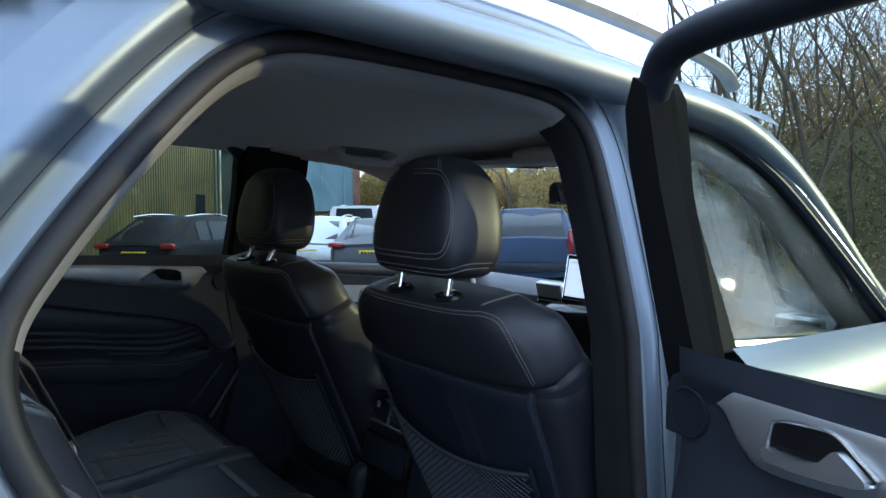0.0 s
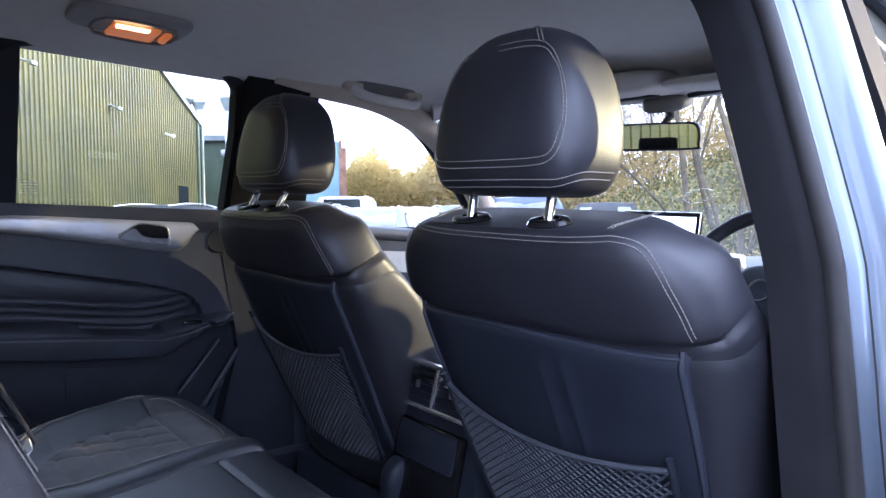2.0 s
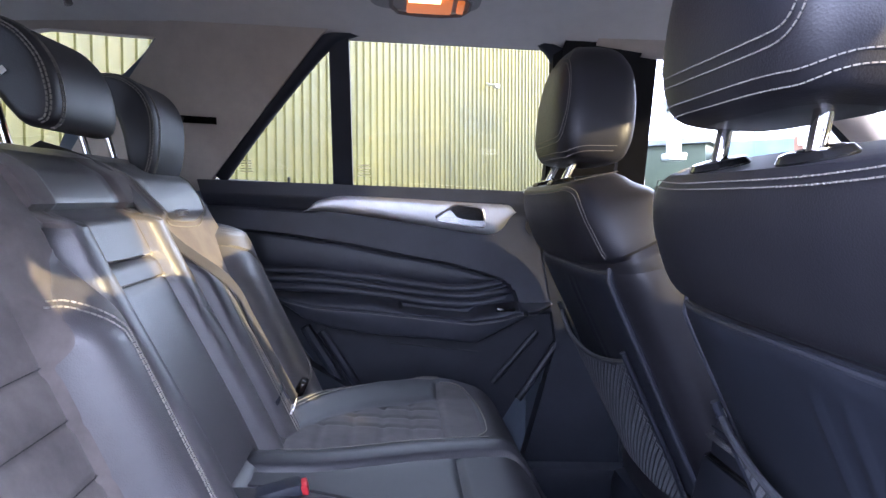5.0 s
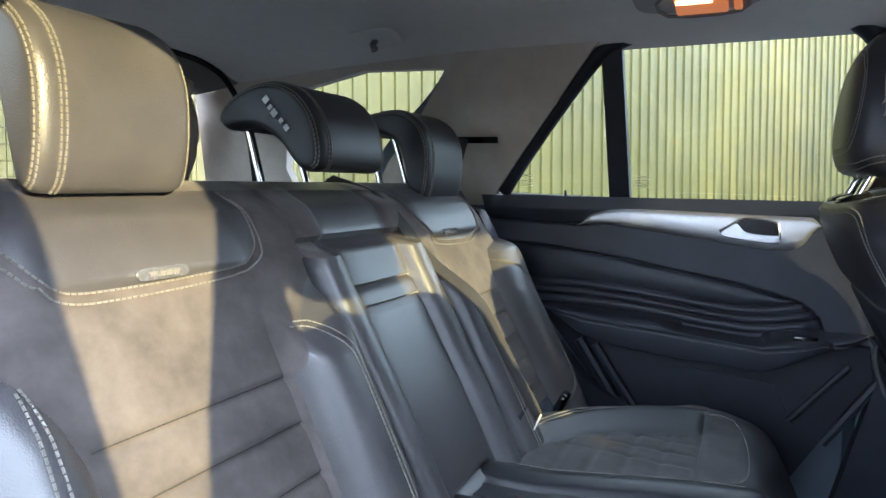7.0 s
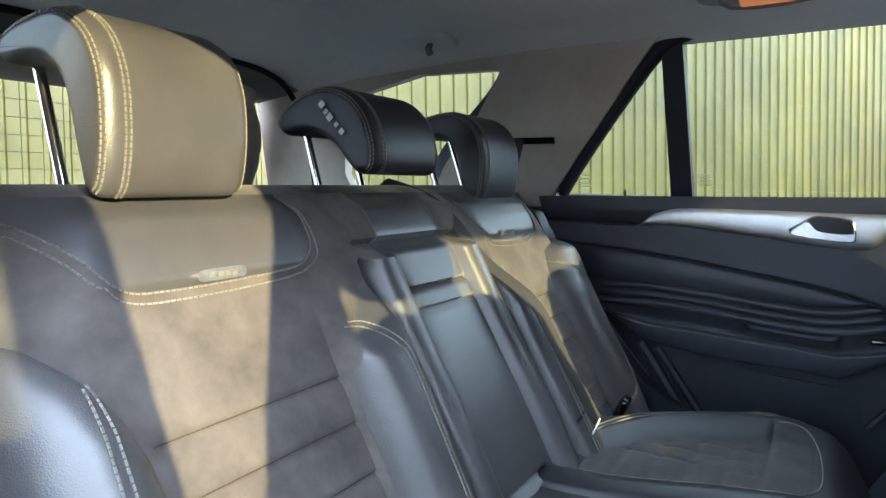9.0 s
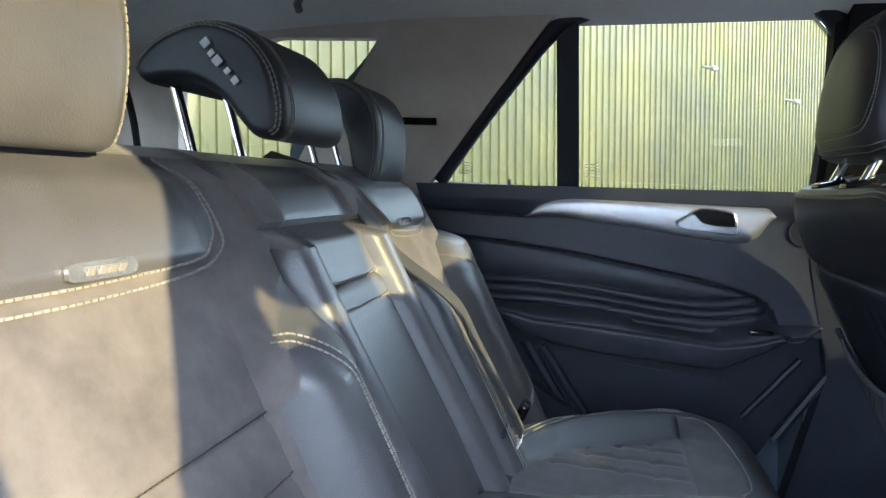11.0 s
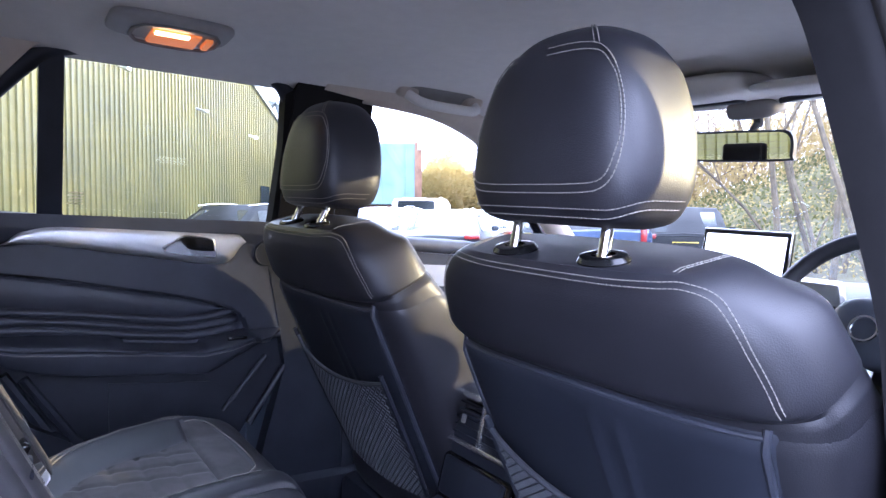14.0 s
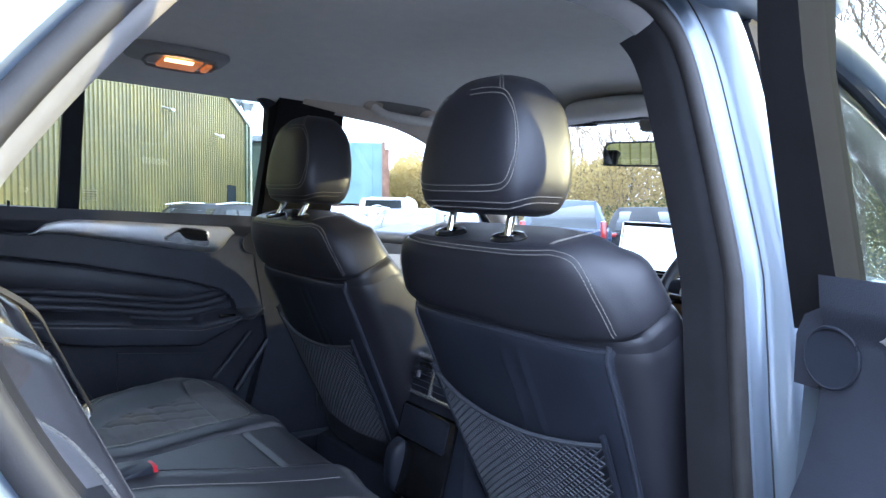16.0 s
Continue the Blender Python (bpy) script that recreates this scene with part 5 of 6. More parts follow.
for sg, lab in ((-1, "rear seat cushion of black leather and quilted suede"), (1, "rear seat cushion beside the open door, black leather")):
    cu = cushion(-0.63 if sg < 0 else 0.13, -0.13 if sg < 0 else 0.63, lab)
    if sg < 0:
        loops = [list(zip(FAR_ARC[1], FAR_ARC[0]))[1:8], [(0.466, -0.162), (0.470, -0.140), (0.455, -0.118), (0.40, -0.101), (0.30, -0.094), (0.23, -0.098), (0.200, -0.115)]]
    else:
        loops = [[(0.243, -0.48), (0.243, -0.30), (0.248, -0.18), (0.272, -0.110), (0.31, -0.090), (0.46, -0.090), (0.510, -0.105), (0.535, -0.17), (0.545, -0.26), (0.525, -0.36), (0.46, -0.46)]]
    for loop in loops:
        line = smooth_path([Vector((a, b, 0)) for a, b in loop], 8)
        for off in (0, 0.006) if loop is loops[0] else (0,):
            run = []
            for k, p in enumerate(line):
                d = (line[min(k + 1, len(line) - 1)] - line[max(k - 1, 0)]).normalized()
                run.append(on_cush(sg * (p.x + d.y * off), p.y - d.x * off))
            part("stitching", (seam if sg < 0 else stitches)(run), THREAD, cu)
    part("stitching", stitches([on_cush(sg * (inner_edge(y) + 0.070), y) for y in np.linspace(-0.42, -0.10, 60)]), THREAD, cu)
cushion(-0.13, 0.13, "narrow black leather centre cushion of the rear seat")
solid("parcel_gap_trim", box(0, -0.56, 0.72, 1.26, 0.10, 0.30, 0.02), PLASTIC, "black plastic strip behind the rear cushions", "trim", m=CAR, kind="structure")


# ---- belts ----
def ribbon(pts, normal, w, t=0.0014):
    loops = []
    pts = smooth_path(pts, 6)
    for i, p in enumerate(pts):
        d = (pts[min(i + 1, len(pts) - 1)] - pts[max(i - 1, 0)]).normalized()
        s = d.cross(Vector(normal)).normalized() * (w / 2)
        n = d.cross(s).normalized() * t
        loops.append([p + s + n, p - s + n, p - s - n, p + s - n])
    return rings(loops)


belt = thing("seat_belt", "grey-brown seat belt with black buckle hanging on the centre seat back", "seat belt")
part("webbing", ribbon([(-0.115, bench_y(-0.07, 1.275) - 0.06, 1.293)] + [(lerp(-0.125, -0.195, (1.27 - z) / 0.37), bench_y(-0.18, z) + lerp(0.004, 0.024, min(1, (1.27 - z) / 0.2)), z) for z in (1.265, 1.22, 1.16, 1.10, 1.04, 0.98, 0.93, 0.905)], (0.15, 1, 0.45), 0.030), BELT, belt)
part("tongue", moved(box(0, 0, 0, 0.052, 0.010, 0.028, 0.004), pose(-0.200, -0.447, 0.903, -25, 20, 0)), PLASTIC, belt)
part("tongue_plate", moved(box(0, 0, 0, 0.028, 0.003, 0.05, 0.001), pose(-0.212, -0.428, 0.875, -25, 20, 0)), WHITE, belt, "pale metal tongue plate")
part("webbing", ribbon([(-0.202, -0.450, 0.905), (-0.215, -0.47, 0.87), (-0.23, -0.49, 0.83)], (0.25, 1, 0.4), 0.046), BELT, belt)
pb = thing("pillar_seat_belt", "black seat belt hanging from the slot in the grey pillar", "seat belt")
part("webbing", ribbon([(-0.60, -0.745, 1.395), (-0.585, -0.755, 1.33), (-0.585, -0.765, 1.26), (-0.58, -0.75, 1.18)], (1, 0.1, 0.2), 0.05), BELT, pb)
bk = thing("belt_buckle", "black belt buckle with red release button on the cushion", "belt buckle")
part("housing", moved(box(0, 0, 0, 0.034, 0.06, 0.022, 0.005), pose(0.058, -0.398, 0.862, 14, 0, 8)), PLASTIC, bk)
part("release_button", moved(box(0, 0, 0, 0.028, 0.012, 0.015, 0.003), pose(0.054, -0.368, 0.8685, 14, 0, 8)), RED, bk, "red release button")
for zz, xx in ((0.895, -0.315), (0.86, -0.46)):
    cov = solid("child_seat_anchor", moved(pillow(0.022, 0.010, 0.03, 0.5, 0.5, nu=12, nv=20), pose(xx, bench_y(xx, zz) + 0.012, zz - 0.02, -25, 0, 0)), GLOSS_BLACK, "small black child seat anchor cover", "anchor", "child seat anchors", m=CAR)


# ---- front cabin ----
dash = thing("dashboard", "black dashboard with brushed vents and dark wood strip", "dashboard", m=CAR @ pose(0, 0.10, 0.054))
def dash_top(u, v):
    x, k = lerp(-0.72, 0.72, u), v
    y = lerp(0.86, 1.34, k)
    z = 1.085 + 0.055 * math.sin(math.pi * min(1, k * 1.25)) - 0.10 * (1 - ramp01(k, 0, 0.10)) + 0.032 * math.exp(-((x - 0.38) / 0.17) ** 2) * (1 - ramp01(k, 0.25, 0.6))
    return x, y, z
part("top", grid(50, 24, dash_top), SOFT, dash)
part("fascia", grid(40, 12, lambda u, v: (lerp(-0.72, 0.72, u), 0.86 - 0.04 * math.sin(math.pi * v) + 0.10 * v ** 2, lerp(0.985, 0.62, v))), SOFT, dash)
part("wood_strip", tube([(-0.70, 0.845, 1.03), (-0.3, 0.835, 1.035), (0.0, 0.83, 1.035), (0.16, 0.832, 1.035)], 0.024, 10, flat=1.2), WOOD, dash, "polished dark wood strip")
part("centre_panel", moved(box(0, 0, 0, 0.24, 0.10, 0.36, 0.02), pose(0, 0.87, 0.93, 18, 0, 0)), GLOSS_BLACK, dash)
for k in range(7):
    part("key", moved(box(0, 0, 0, 0.020, 0.008, 0.014, 0.003), pose(-0.075 + 0.025 * k, 0.835, 1.045, 18, 0, 0)), PLASTIC, dash)
    part("key", moved(box(0, 0, 0, 0.020, 0.008, 0.014, 0.003), pose(-0.075 + 0.025 * k, 0.825, 1.015, 18, 0, 0)), PLASTIC, dash)
part("rotary_knob", cyl((0.0, 0.80, 0.985), (0.0, 0.84, 0.997), 0.018, 24), CHROME, dash, "ribbed metal rotary knob")
part("switch_bar", moved(box(0, 0, 0, 0.20, 0.02, 0.024, 0.005), pose(0, 0.80, 0.925, 18, 0, 0)), ALU, dash, "silver switch bar")
for vx in (-0.62, -0.175, 0.175, 0.62):
    vent = part("air_vent", moved(box(0, 0, 0, 0.115, 0.03, 0.085, 0.012), pose(vx, 0.885, 1.115, 20, 0, 0)), ALU, dash, "silver-framed air vent")
    for k in range(5):
        part("slat", moved(box(0, 0, 0, 0.090, 0.008, 0.006), pose(vx, 0.868 + 0.0052 * k, 1.087 + 0.0135 * k, 10, 0, 0)), GLOSS_BLACK, vent, smooth=False)
part("speaker_ring", tube([(-0.15 + 0.04 * math.cos(a), 1.22 + 0.02 * math.sin(a), 1.136) for a in np.linspace(0, 6.2832, 25)[:-1]], 0.004, 6, closed=True), CHROME, dash)

scr = thing("centre_display", "large tablet-like centre display with a lit pale page", "display")
sm = pose(0.018, 0.955, 1.234, 82, 0, 0)
part("bezel", moved(box(0, 0, 0, 0.222, 0.145, 0.016, 0.007), sm), GLOSS_BLACK, scr)
part("rim", moved(tube(smooth_path([(-0.108, -0.069, 0), (0.108, -0.069, 0), (0.108, 0.069, 0), (-0.108, 0.069, 0)], 1, closed=True), 0.004, 8, closed=True), sm @ Matrix.Translation((0, 0, 0.004))), CHROME, scr)
pane = part("screen", moved(box(0, 0, 0.0085, 0.198, 0.118, 0.002), sm), SCREEN, scr, "lit white screen", smooth=False)
BLUE_UI = glow_material("blue_icon", (0.10, 0.36, 0.85), 0.6)
GREY_UI = glow_material("grey_icon", (0.45, 0.50, 0.53), 0.5)
part("screen_icon", moved(box(0.083, -0.045, 0.0102, 0.010, 0.010, 0.001), sm), BLUE_UI, pane, smooth=False)
for bx, bw in ((-0.07, 0.04), (0.05, 0.05)):
    part("screen_bar", moved(box(bx, 0.048, 0.0102, bw, 0.004, 0.001), sm), GREY_UI, pane, smooth=False)
part("stand", moved(box(0, -0.08, -0.02, 0.12, 0.06, 0.03, 0.01), sm), GLOSS_BLACK, scr)

wheel = thing("steering_wheel", "black leather steering wheel with silver spokes", "steering wheel")
wm = pose(0.38, 0.765, 1.14, 66, 0, 0)
ringp = [(0.185 * math.cos(a), 0.185 * math.sin(a), 0) for a in np.linspace(0, 2 * math.pi, 73)[:-1]]
part("rim", moved(tube(ringp, 0.0155, 14, closed=True), wm), LEATHER, wheel)
hub = part("airbag_cover", moved(pillow(0.070, 0.065, 0.030, 0.8, 0.75, nu=16, nv=32), wm), SOFT, wheel)
part("emblem", moved(tube([(0.022 * math.cos(a), 0.022 * math.sin(a), 0.030) for a in np.linspace(0, 6.2832, 33)[:-1]], 0.003, 6, closed=True), wm), CHROME, hub, "round chrome emblem")
for sg in (-1, 1):
    part("spoke", moved(merge(tube([(sg * 0.06, 0.01, 0.0), (sg * 0.12, 0.018, -0.004), (sg * 0.178, 0.02, 0)], [0.026, 0.020, 0.018], 10, flat=0.45)), wm), PLASTIC, wheel)
    pad = part("switch_pad", moved(box(sg * 0.105, 0.022, 0.012, 0.055, 0.050, 0.008, 0.003), wm), ALU, wheel, "silver switch pad")
    for k in range(4):
        part("button", moved(box(sg * (0.093 + 0.024 * (k % 2)), 0.011 + 0.022 * (k // 2), 0.017, 0.018, 0.016, 0.003, 0.001), wm), GLOSS_BLACK, pad)
    part("stalk", tube([Vector((0.38, 0.86, 1.10)), Vector((0.38 + sg * 0.12, 0.815, 1.12)), Vector((0.38 + sg * 0.20, 0.805, 1.125))], [0.012, 0.009, 0.012], 10), GLOSS_BLACK, wheel)
part("spoke", moved(tube([(0, -0.05, 0), (0, -0.178, 0)], [0.022, 0.016], 10, flat=0.5), wm), ALU, wheel)
part("column", cyl((0.38, 0.785, 1.125), (0.38, 1.00, 1.03), 0.055, 20), PLASTIC, wheel)

# mirror
mir = thing("rear_view_mirror", "black framed rear-view mirror below the windscreen header", "mirror")
mm = pose(-0.022, 0.945, 1.498, 94.6, 0, 16)
shape = [(p.x, p.y) for p in smooth_path([Vector((a, b, 0)) for a, b in ((-0.125, -0.022), (-0.118, 0.030), (-0.06, 0.036), (0.06, 0.036), (0.118, 0.030), (0.125, -0.022), (0.105, -0.034), (-0.105, -0.034))], 4, closed=True)]
part("housing", moved(prism(shape, lambda a, b, d: Vector((a, b, -d)), 0.03), mm), PLASTIC, mir)
part("mirror_glass", moved(prism([(a * 0.95, b * 0.86) for a, b in shape], lambda a, b, d: Vector((a, b, 0.0005 + d)), 0.0015), mm), MIRROR, mir, "silvered mirror glass", smooth=False)
part("stem", tube([(-0.018, 0.965, 1.515), (0.0, 1.0, 1.555), (0.0, 0.985, 1.61)], 0.012, 8), PLASTIC, mir)

# overhead console, visors, lamps, grab handles
con = thing("overhead_console", "grey overhead console with two amber map lamps", "overhead console")
part("housing", moved(pillow(0.13, 0.11, 0.030, 0.6, 0.45), pose(0.0, 0.80, 1.605, 8, 0, 0)), HEADLINER, con)
for sx in (-0.05, 0.05):
    part("map_lamp", moved(box(0, 0, 0, 0.030, 0.020, 0.004, 0.002), pose(sx, 0.755, 1.574, 6, 0, 0)), AMBER_HOT, con, "lit amber map lamp")
part("button_row", moved(box(0, 0, 0, 0.16, 0.04, 0.006, 0.002), pose(0.0, 0.80, 1.573, 6, 0, 0)), PLASTIC, con)
part("sensor_cover", moved(pillow(0.06, 0.05, 0.022, 0.5, 0.6), pose(0.0, 0.985, 1.592, 20, 0, 0)), GREY_SHADE, con)
for sg in (-1, 1):
    vis = thing("sun_visor", "grey fabric sun visor folded up to the headliner", "sun visor", "sun visors")
    part("panel", moved(pillow(0.20, 0.085, 0.012, 0.5, 0.35), pose(sg * 0.33, 0.78, 1.583, 4, sg * 2, sg * -8)), HEADLINER, vis)
    part("pivot", cyl((sg * 0.52, 0.79, 1.590), (sg * 0.13, 0.86, 1.578), 0.006, 8), PLASTIC, vis)


def grab_handle(sign, y, label="grey folding grab handle on the headliner edge"):
    root = thing("grab_handle", label, "grab handle", "grab handles")
    z = 1.604
    pts = [(sign * 0.560, y - 0.105, z + 0.012), (sign * 0.527, y - 0.096, z - 0.012), (sign * 0.508, y - 0.06, z - 0.026), (sign * 0.506, y + 0.05, z - 0.028), (sign * 0.522, y + 0.094, z - 0.020), (sign * 0.558, y + 0.105, z + 0.004)]
    # plate darker than the headliner: shade behind the bar put into its colour
    part("recess", moved(pillow(0.034, 0.125, 0.012, 0.5, 0.4, nu=12, nv=28), pose(sign * 0.545, y, z + 0.012, 0, sign * 28, 0)), GREY_SHADE, root, "grey recess plate, darkened for the shade behind the bar")
    part("bar", tube(smooth_path([(a, b, c - 0.006) for a, b, c in pts], 6), 0.0125, 12), HEADLINER, root)
    for d in (-0.1, 0.1):
        part("mount", moved(pillow(0.018, 0.030, 0.02, 0.6, 0.6, nu=12, nv=20), pose(sign * 0.550, y + d, z + 0.004, 0, 0, 0)), GREY_TRIM, root)
    return root


grab_handle(-1, 0.465)
hook = thing("coat_hook", "small grey coat hook plate on the headliner", "coat hook")
part("plate", moved(pillow(0.009, 0.056, 0.042, 0.4, 0.4, nu=14, nv=28), pose(-0.485, -0.90, 1.612, 0, 75, 0)), HEADLINER, hook)
part("hook", tube([(-0.485, -0.90, 1.610), (-0.470, -0.90, 1.592), (-0.480, -0.90, 1.582)], 0.008, 8), GREY_SHADE, hook)

lamp = thing("interior_lamp", "amber-lit reading lamp in a grey roof pod", "lamp")
POD_GREY = material("grey_pod", (0.30, 0.285, 0.28), 0.6, vary=0.06, scale=30)
part("pod", moved(pillow(0.066, 0.108, 0.012, 0.6, 0.45), pose(-0.425, -0.220, 1.622, 0, -6, 0)), POD_GREY, lamp, "grey plastic pod")
part("pod_rim", moved(tube(smooth_path([(-0.046, -0.062, 0), (0.046, -0.062, 0), (0.046, 0.062, 0), (-0.046, 0.062, 0)], 3, closed=True), 0.0035, 8, closed=True), pose(-0.438, -0.210, 1.608, 0, -7, 0)), GREY_SHADE, lamp)
part("lens", moved(box(0, 0, 0, 0.072, 0.088, 0.012, 0.004), pose(-0.440, -0.212, 1.6085, 0, -7, 0)), AMBER, lamp, "amber-lit lens")
part("bulb", moved(box(0, 0, 0, 0.014, 0.060, 0.004, 0.001), pose(-0.404, -0.222, 1.6045, 0, -7, 0)), AMBER_HOT, lamp, "bright bulb strip")
part("switch", moved(box(0, 0, 0, 0.050, 0.014, 0.012, 0.003), pose(-0.440, -0.152, 1.607, 0, -7, 0)), AMBER, lamp)

# centre console with rear vents
cc = thing("centre_console", "black centre console with silver-framed rear air vents", "console")
part("body", merge(box(-0.005, 0.56, 0.72, 0.25, 0.66, 0.46, 0.04)), PLASTIC, cc)
vm = pose(-0.005, 0.235, 0.935, 78, 0, 0)
fr = part("vent_frame", moved(merge(box(0, 0.042, 0, 0.21, 0.010, 0.016, 0.003), box(0, -0.042, 0, 0.21, 0.010, 0.016, 0.003), box(-0.102, 0, 0, 0.010, 0.09, 0.016, 0.003), box(0.102, 0, 0, 0.010, 0.09, 0.016, 0.003), box(0, 0, 0, 0.012, 0.08, 0.014, 0.003)), vm), SATIN, cc, "silver vent frame")
part("vent_back", moved(box(0, 0, -0.012, 0.20, 0.085, 0.006), vm), GLOSS_BLACK, cc)
for sx in (-0.051, 0.051):
    for k in range(5):
        part("slat", moved(box(sx, -0.028 + 0.014 * k, -0.002, 0.088, 0.003, 0.012), vm), PLASTIC, fr, smooth=False)
    part("vent_tab", moved(box(sx, 0, 0.006, 0.010, 0.016, 0.006, 0.002), vm), ALU, fr)
part("rear_panel", moved(box(0, -0.17, -0.01, 0.20, 0.20, 0.014, 0.01), vm), GLOSS_BLACK, cc)
part("ash_lid", moved(box(0, -0.11, 0.0, 0.17, 0.07, 0.008, 0.006), vm), PLASTIC, cc)

# lower door-side pillar cover and floor mats
solid("sill_trim", box(-0.70, -0.1, 0.56, 0.10, 1.5, 0.10, 0.02), PLASTIC, "black plastic sill trim along the floor", "trim", m=CAR, kind="structure")
solid("rear_quarter_trim", prism([(-0.30, 0.55), (-0.345, 0.78), (-0.45, 0.84), (-0.55, 0.955), (-0.64, 1.075), (-0.72, 1.22), (-0.80, 1.26), (-0.95, 1.2), (-0.85, 0.55)], lambda y, z, d: Vector((-0.72 + d, y, z)), 0.05), PLASTIC, "black plastic rear quarter trim over the wheel arch", "trim", m=CAR, kind="structure")
solid("rear_quarter_trim_open_side", prism([(-0.37, 0.55), (-0.42, 0.78), (-0.50, 0.92), (-0.585, 1.06), (-0.655, 1.17), (-0.69, 1.25), (-0.95, 1.26), (-0.95, 0.55)], lambda y, z, d: Vector((0.70 - d, y, z)), 0.05), PLASTIC, "black plastic quarter trim beside the open door", "trim", m=CAR, kind="structure")
for sx in (-0.36, 0.36):
    solid("floor_mat", box(sx, 0.16, 0.468, 0.42, 0.34, 0.014, 0.006), CARPET, "black carpet floor mat in the rear footwell", "floor mat", "floor mats", m=CAR)


# ---- outdoors ----
def bear(yaw, d, z=0.0, origin=(1.0, -0.6)):
    a = radians(yaw)
    return Vector((origin[0] - d * math.sin(a), origin[1] + d * math.cos(a), z))


def bank_d(x, y):
    return -0.25 * x + 0.97 * y - 15.0 if x < 2 else 0.45 * x + 0.97 * y - 16.4


def ground_z(x, y):
    """The car park slopes under the car and levels out further off; a bank rises ahead and to the right."""
    r = math.hypot(x, y)
    fall = 1 - ramp01(r, 4, 14)
    z = fall * (-0.035 * x - 0.035 * y)
    d = bank_d(x, y)
    z += (1.2 + 2.0 * ramp01(x, -16, 0) + 1.7 * ramp01(x, -15, -6) * (1 - ramp01(x, 0, 5))) * ramp01(d, 0.0, 8.0) * ramp01(x, -22, -15) + 0.8 * ramp01(d, 9, 40) * ramp01(x, -22, -15)
    return z


def sheet(u, v):
    a, b = 2 * u - 1, 2 * v - 1
    x, y = 150 * spow(a, 2.6) + 10 * a, 150 * spow(b, 2.6) + 10 * b
    return x, y, ground_z(x, y)
gv, gf = grid(140, 140, sheet)
bank, flat = [], []
for q in gf:
    x = sum(gv[i][0] for i in q) / 4
    y = sum(gv[i][1] for i in q) / 4
    (bank if bank_d(x, y) > -0.6 and x > -21 else flat).append(q)
gr = solid("ground", (gv, flat), ASPHALT, "worn dark asphalt of the car park", "ground", kind="structure")
gr.data.materials.append(EARTH)
bk_ob = solid("bank", (gv, bank), EARTH, "earth bank with dry grass beyond the parked cars", "bank", kind="structure")

# olive shed: a gable wall of ribbed sheet
W_DIR, W_N = Vector((-0.799, 0.602, 0)), Vector((0.602, 0.799, 0))
W_FOOT = Vector((-3.8, -6.95, 0))


def wall_top(s):
    return 4.9 + 0.29 * (27.0 - s) if s > 6 else 4.9 + 0.29 * 21 - 0.29 * (6 - s)


shed = thing("industrial_shed", "large olive-green ribbed metal shed with a low gable roof", "industrial building", m=Matrix())
rib_prof = [(0.0, 0.0), (0.125, 0.0), (0.140, 0.034), (0.185, 0.034), (0.20, 0.0)]
verts, faces, s = [], [], -16.0
cols = []
while s < 27.0:
    for a, h in rib_prof[:-1]:
        cols.append((s + a, h))
    s += 0.20
cols.append((27.0, 0.0))
for a, h in cols:
    p = W_FOOT + W_DIR * a + W_N * h
    verts += [(p.x, p.y, -0.4), (p.x, p.y, wall_top(a))]
faces = [(2 * i, 2 * i + 2, 2 * i + 3, 2 * i + 1) for i in range(len(cols) - 1)]
part("ribbed_wall", (verts, faces), SHED, shed, "olive ribbed sheet wall", smooth=False)
def slab(s0, s1, z0, z1, depth, h0):
    pts = [W_FOOT + W_DIR * s0 + W_N * h0, W_FOOT + W_DIR * s1 + W_N * h0, W_FOOT + W_DIR * s1 + W_N * (h0 - depth), W_FOOT + W_DIR * s0 + W_N * (h0 - depth)]
    v = [(p.x, p.y, z) for z_a, z_b in ((z0, z1),) for p, z in ((pts[0], z0[0]), (pts[1], z0[1]), (pts[2], z0[1]), (pts[3], z0[0]), (pts[0], z1[0]), (pts[1], z1[1]), (pts[2], z1[1]), (pts[3], z1[0]))]
    return v, [(0, 1, 2, 3), (4, 7, 6, 5), (0, 4, 5, 1), (1, 5, 6, 2), (2, 6, 7, 3), (3, 7, 4, 0)]
part("roof", slab(6, 27.3, (wall_top(6), wall_top(27.3)), (wall_top(6) + 0.15, wall_top(27.3) + 0.15), 30, 0.12), ROOF_GREY, shed, smooth=False)
part("roof", slab(-16.3, 6, (wall_top(-16.3), wall_top(6)), (wall_top(-16.3) + 0.15, wall_top(6) + 0.15), 30, 0.12), ROOF_GREY, shed, smooth=False)
part("corner_trim", slab(26.92, 27.08, (-0.3, -0.3), (4.9, 4.9), 0.16, 0.07), SHED_DARK, shed, smooth=False)
part("end_wall", slab(26.9, 27.0, (-0.3, -0.3), (4.9, 4.9), 30, 0.0), SHED, shed, smooth=False)
part("side_door", slab(24.6, 25.6, (-0.2, -0.2), (2.35, 2.35), 0.10, 0.06), GLOSS_BLACK, shed, "dark open doorway", smooth=False)
part("down_pipe", cyl(W_FOOT + W_DIR * 27.2 + W_N * 0.12 + Vector((0, 0, -0.2)), W_FOOT + W_DIR * 27.2 + W_N * 0.12 + Vector((0, 0, 4.8)), 0.06, 10), SHED_DARK, shed)
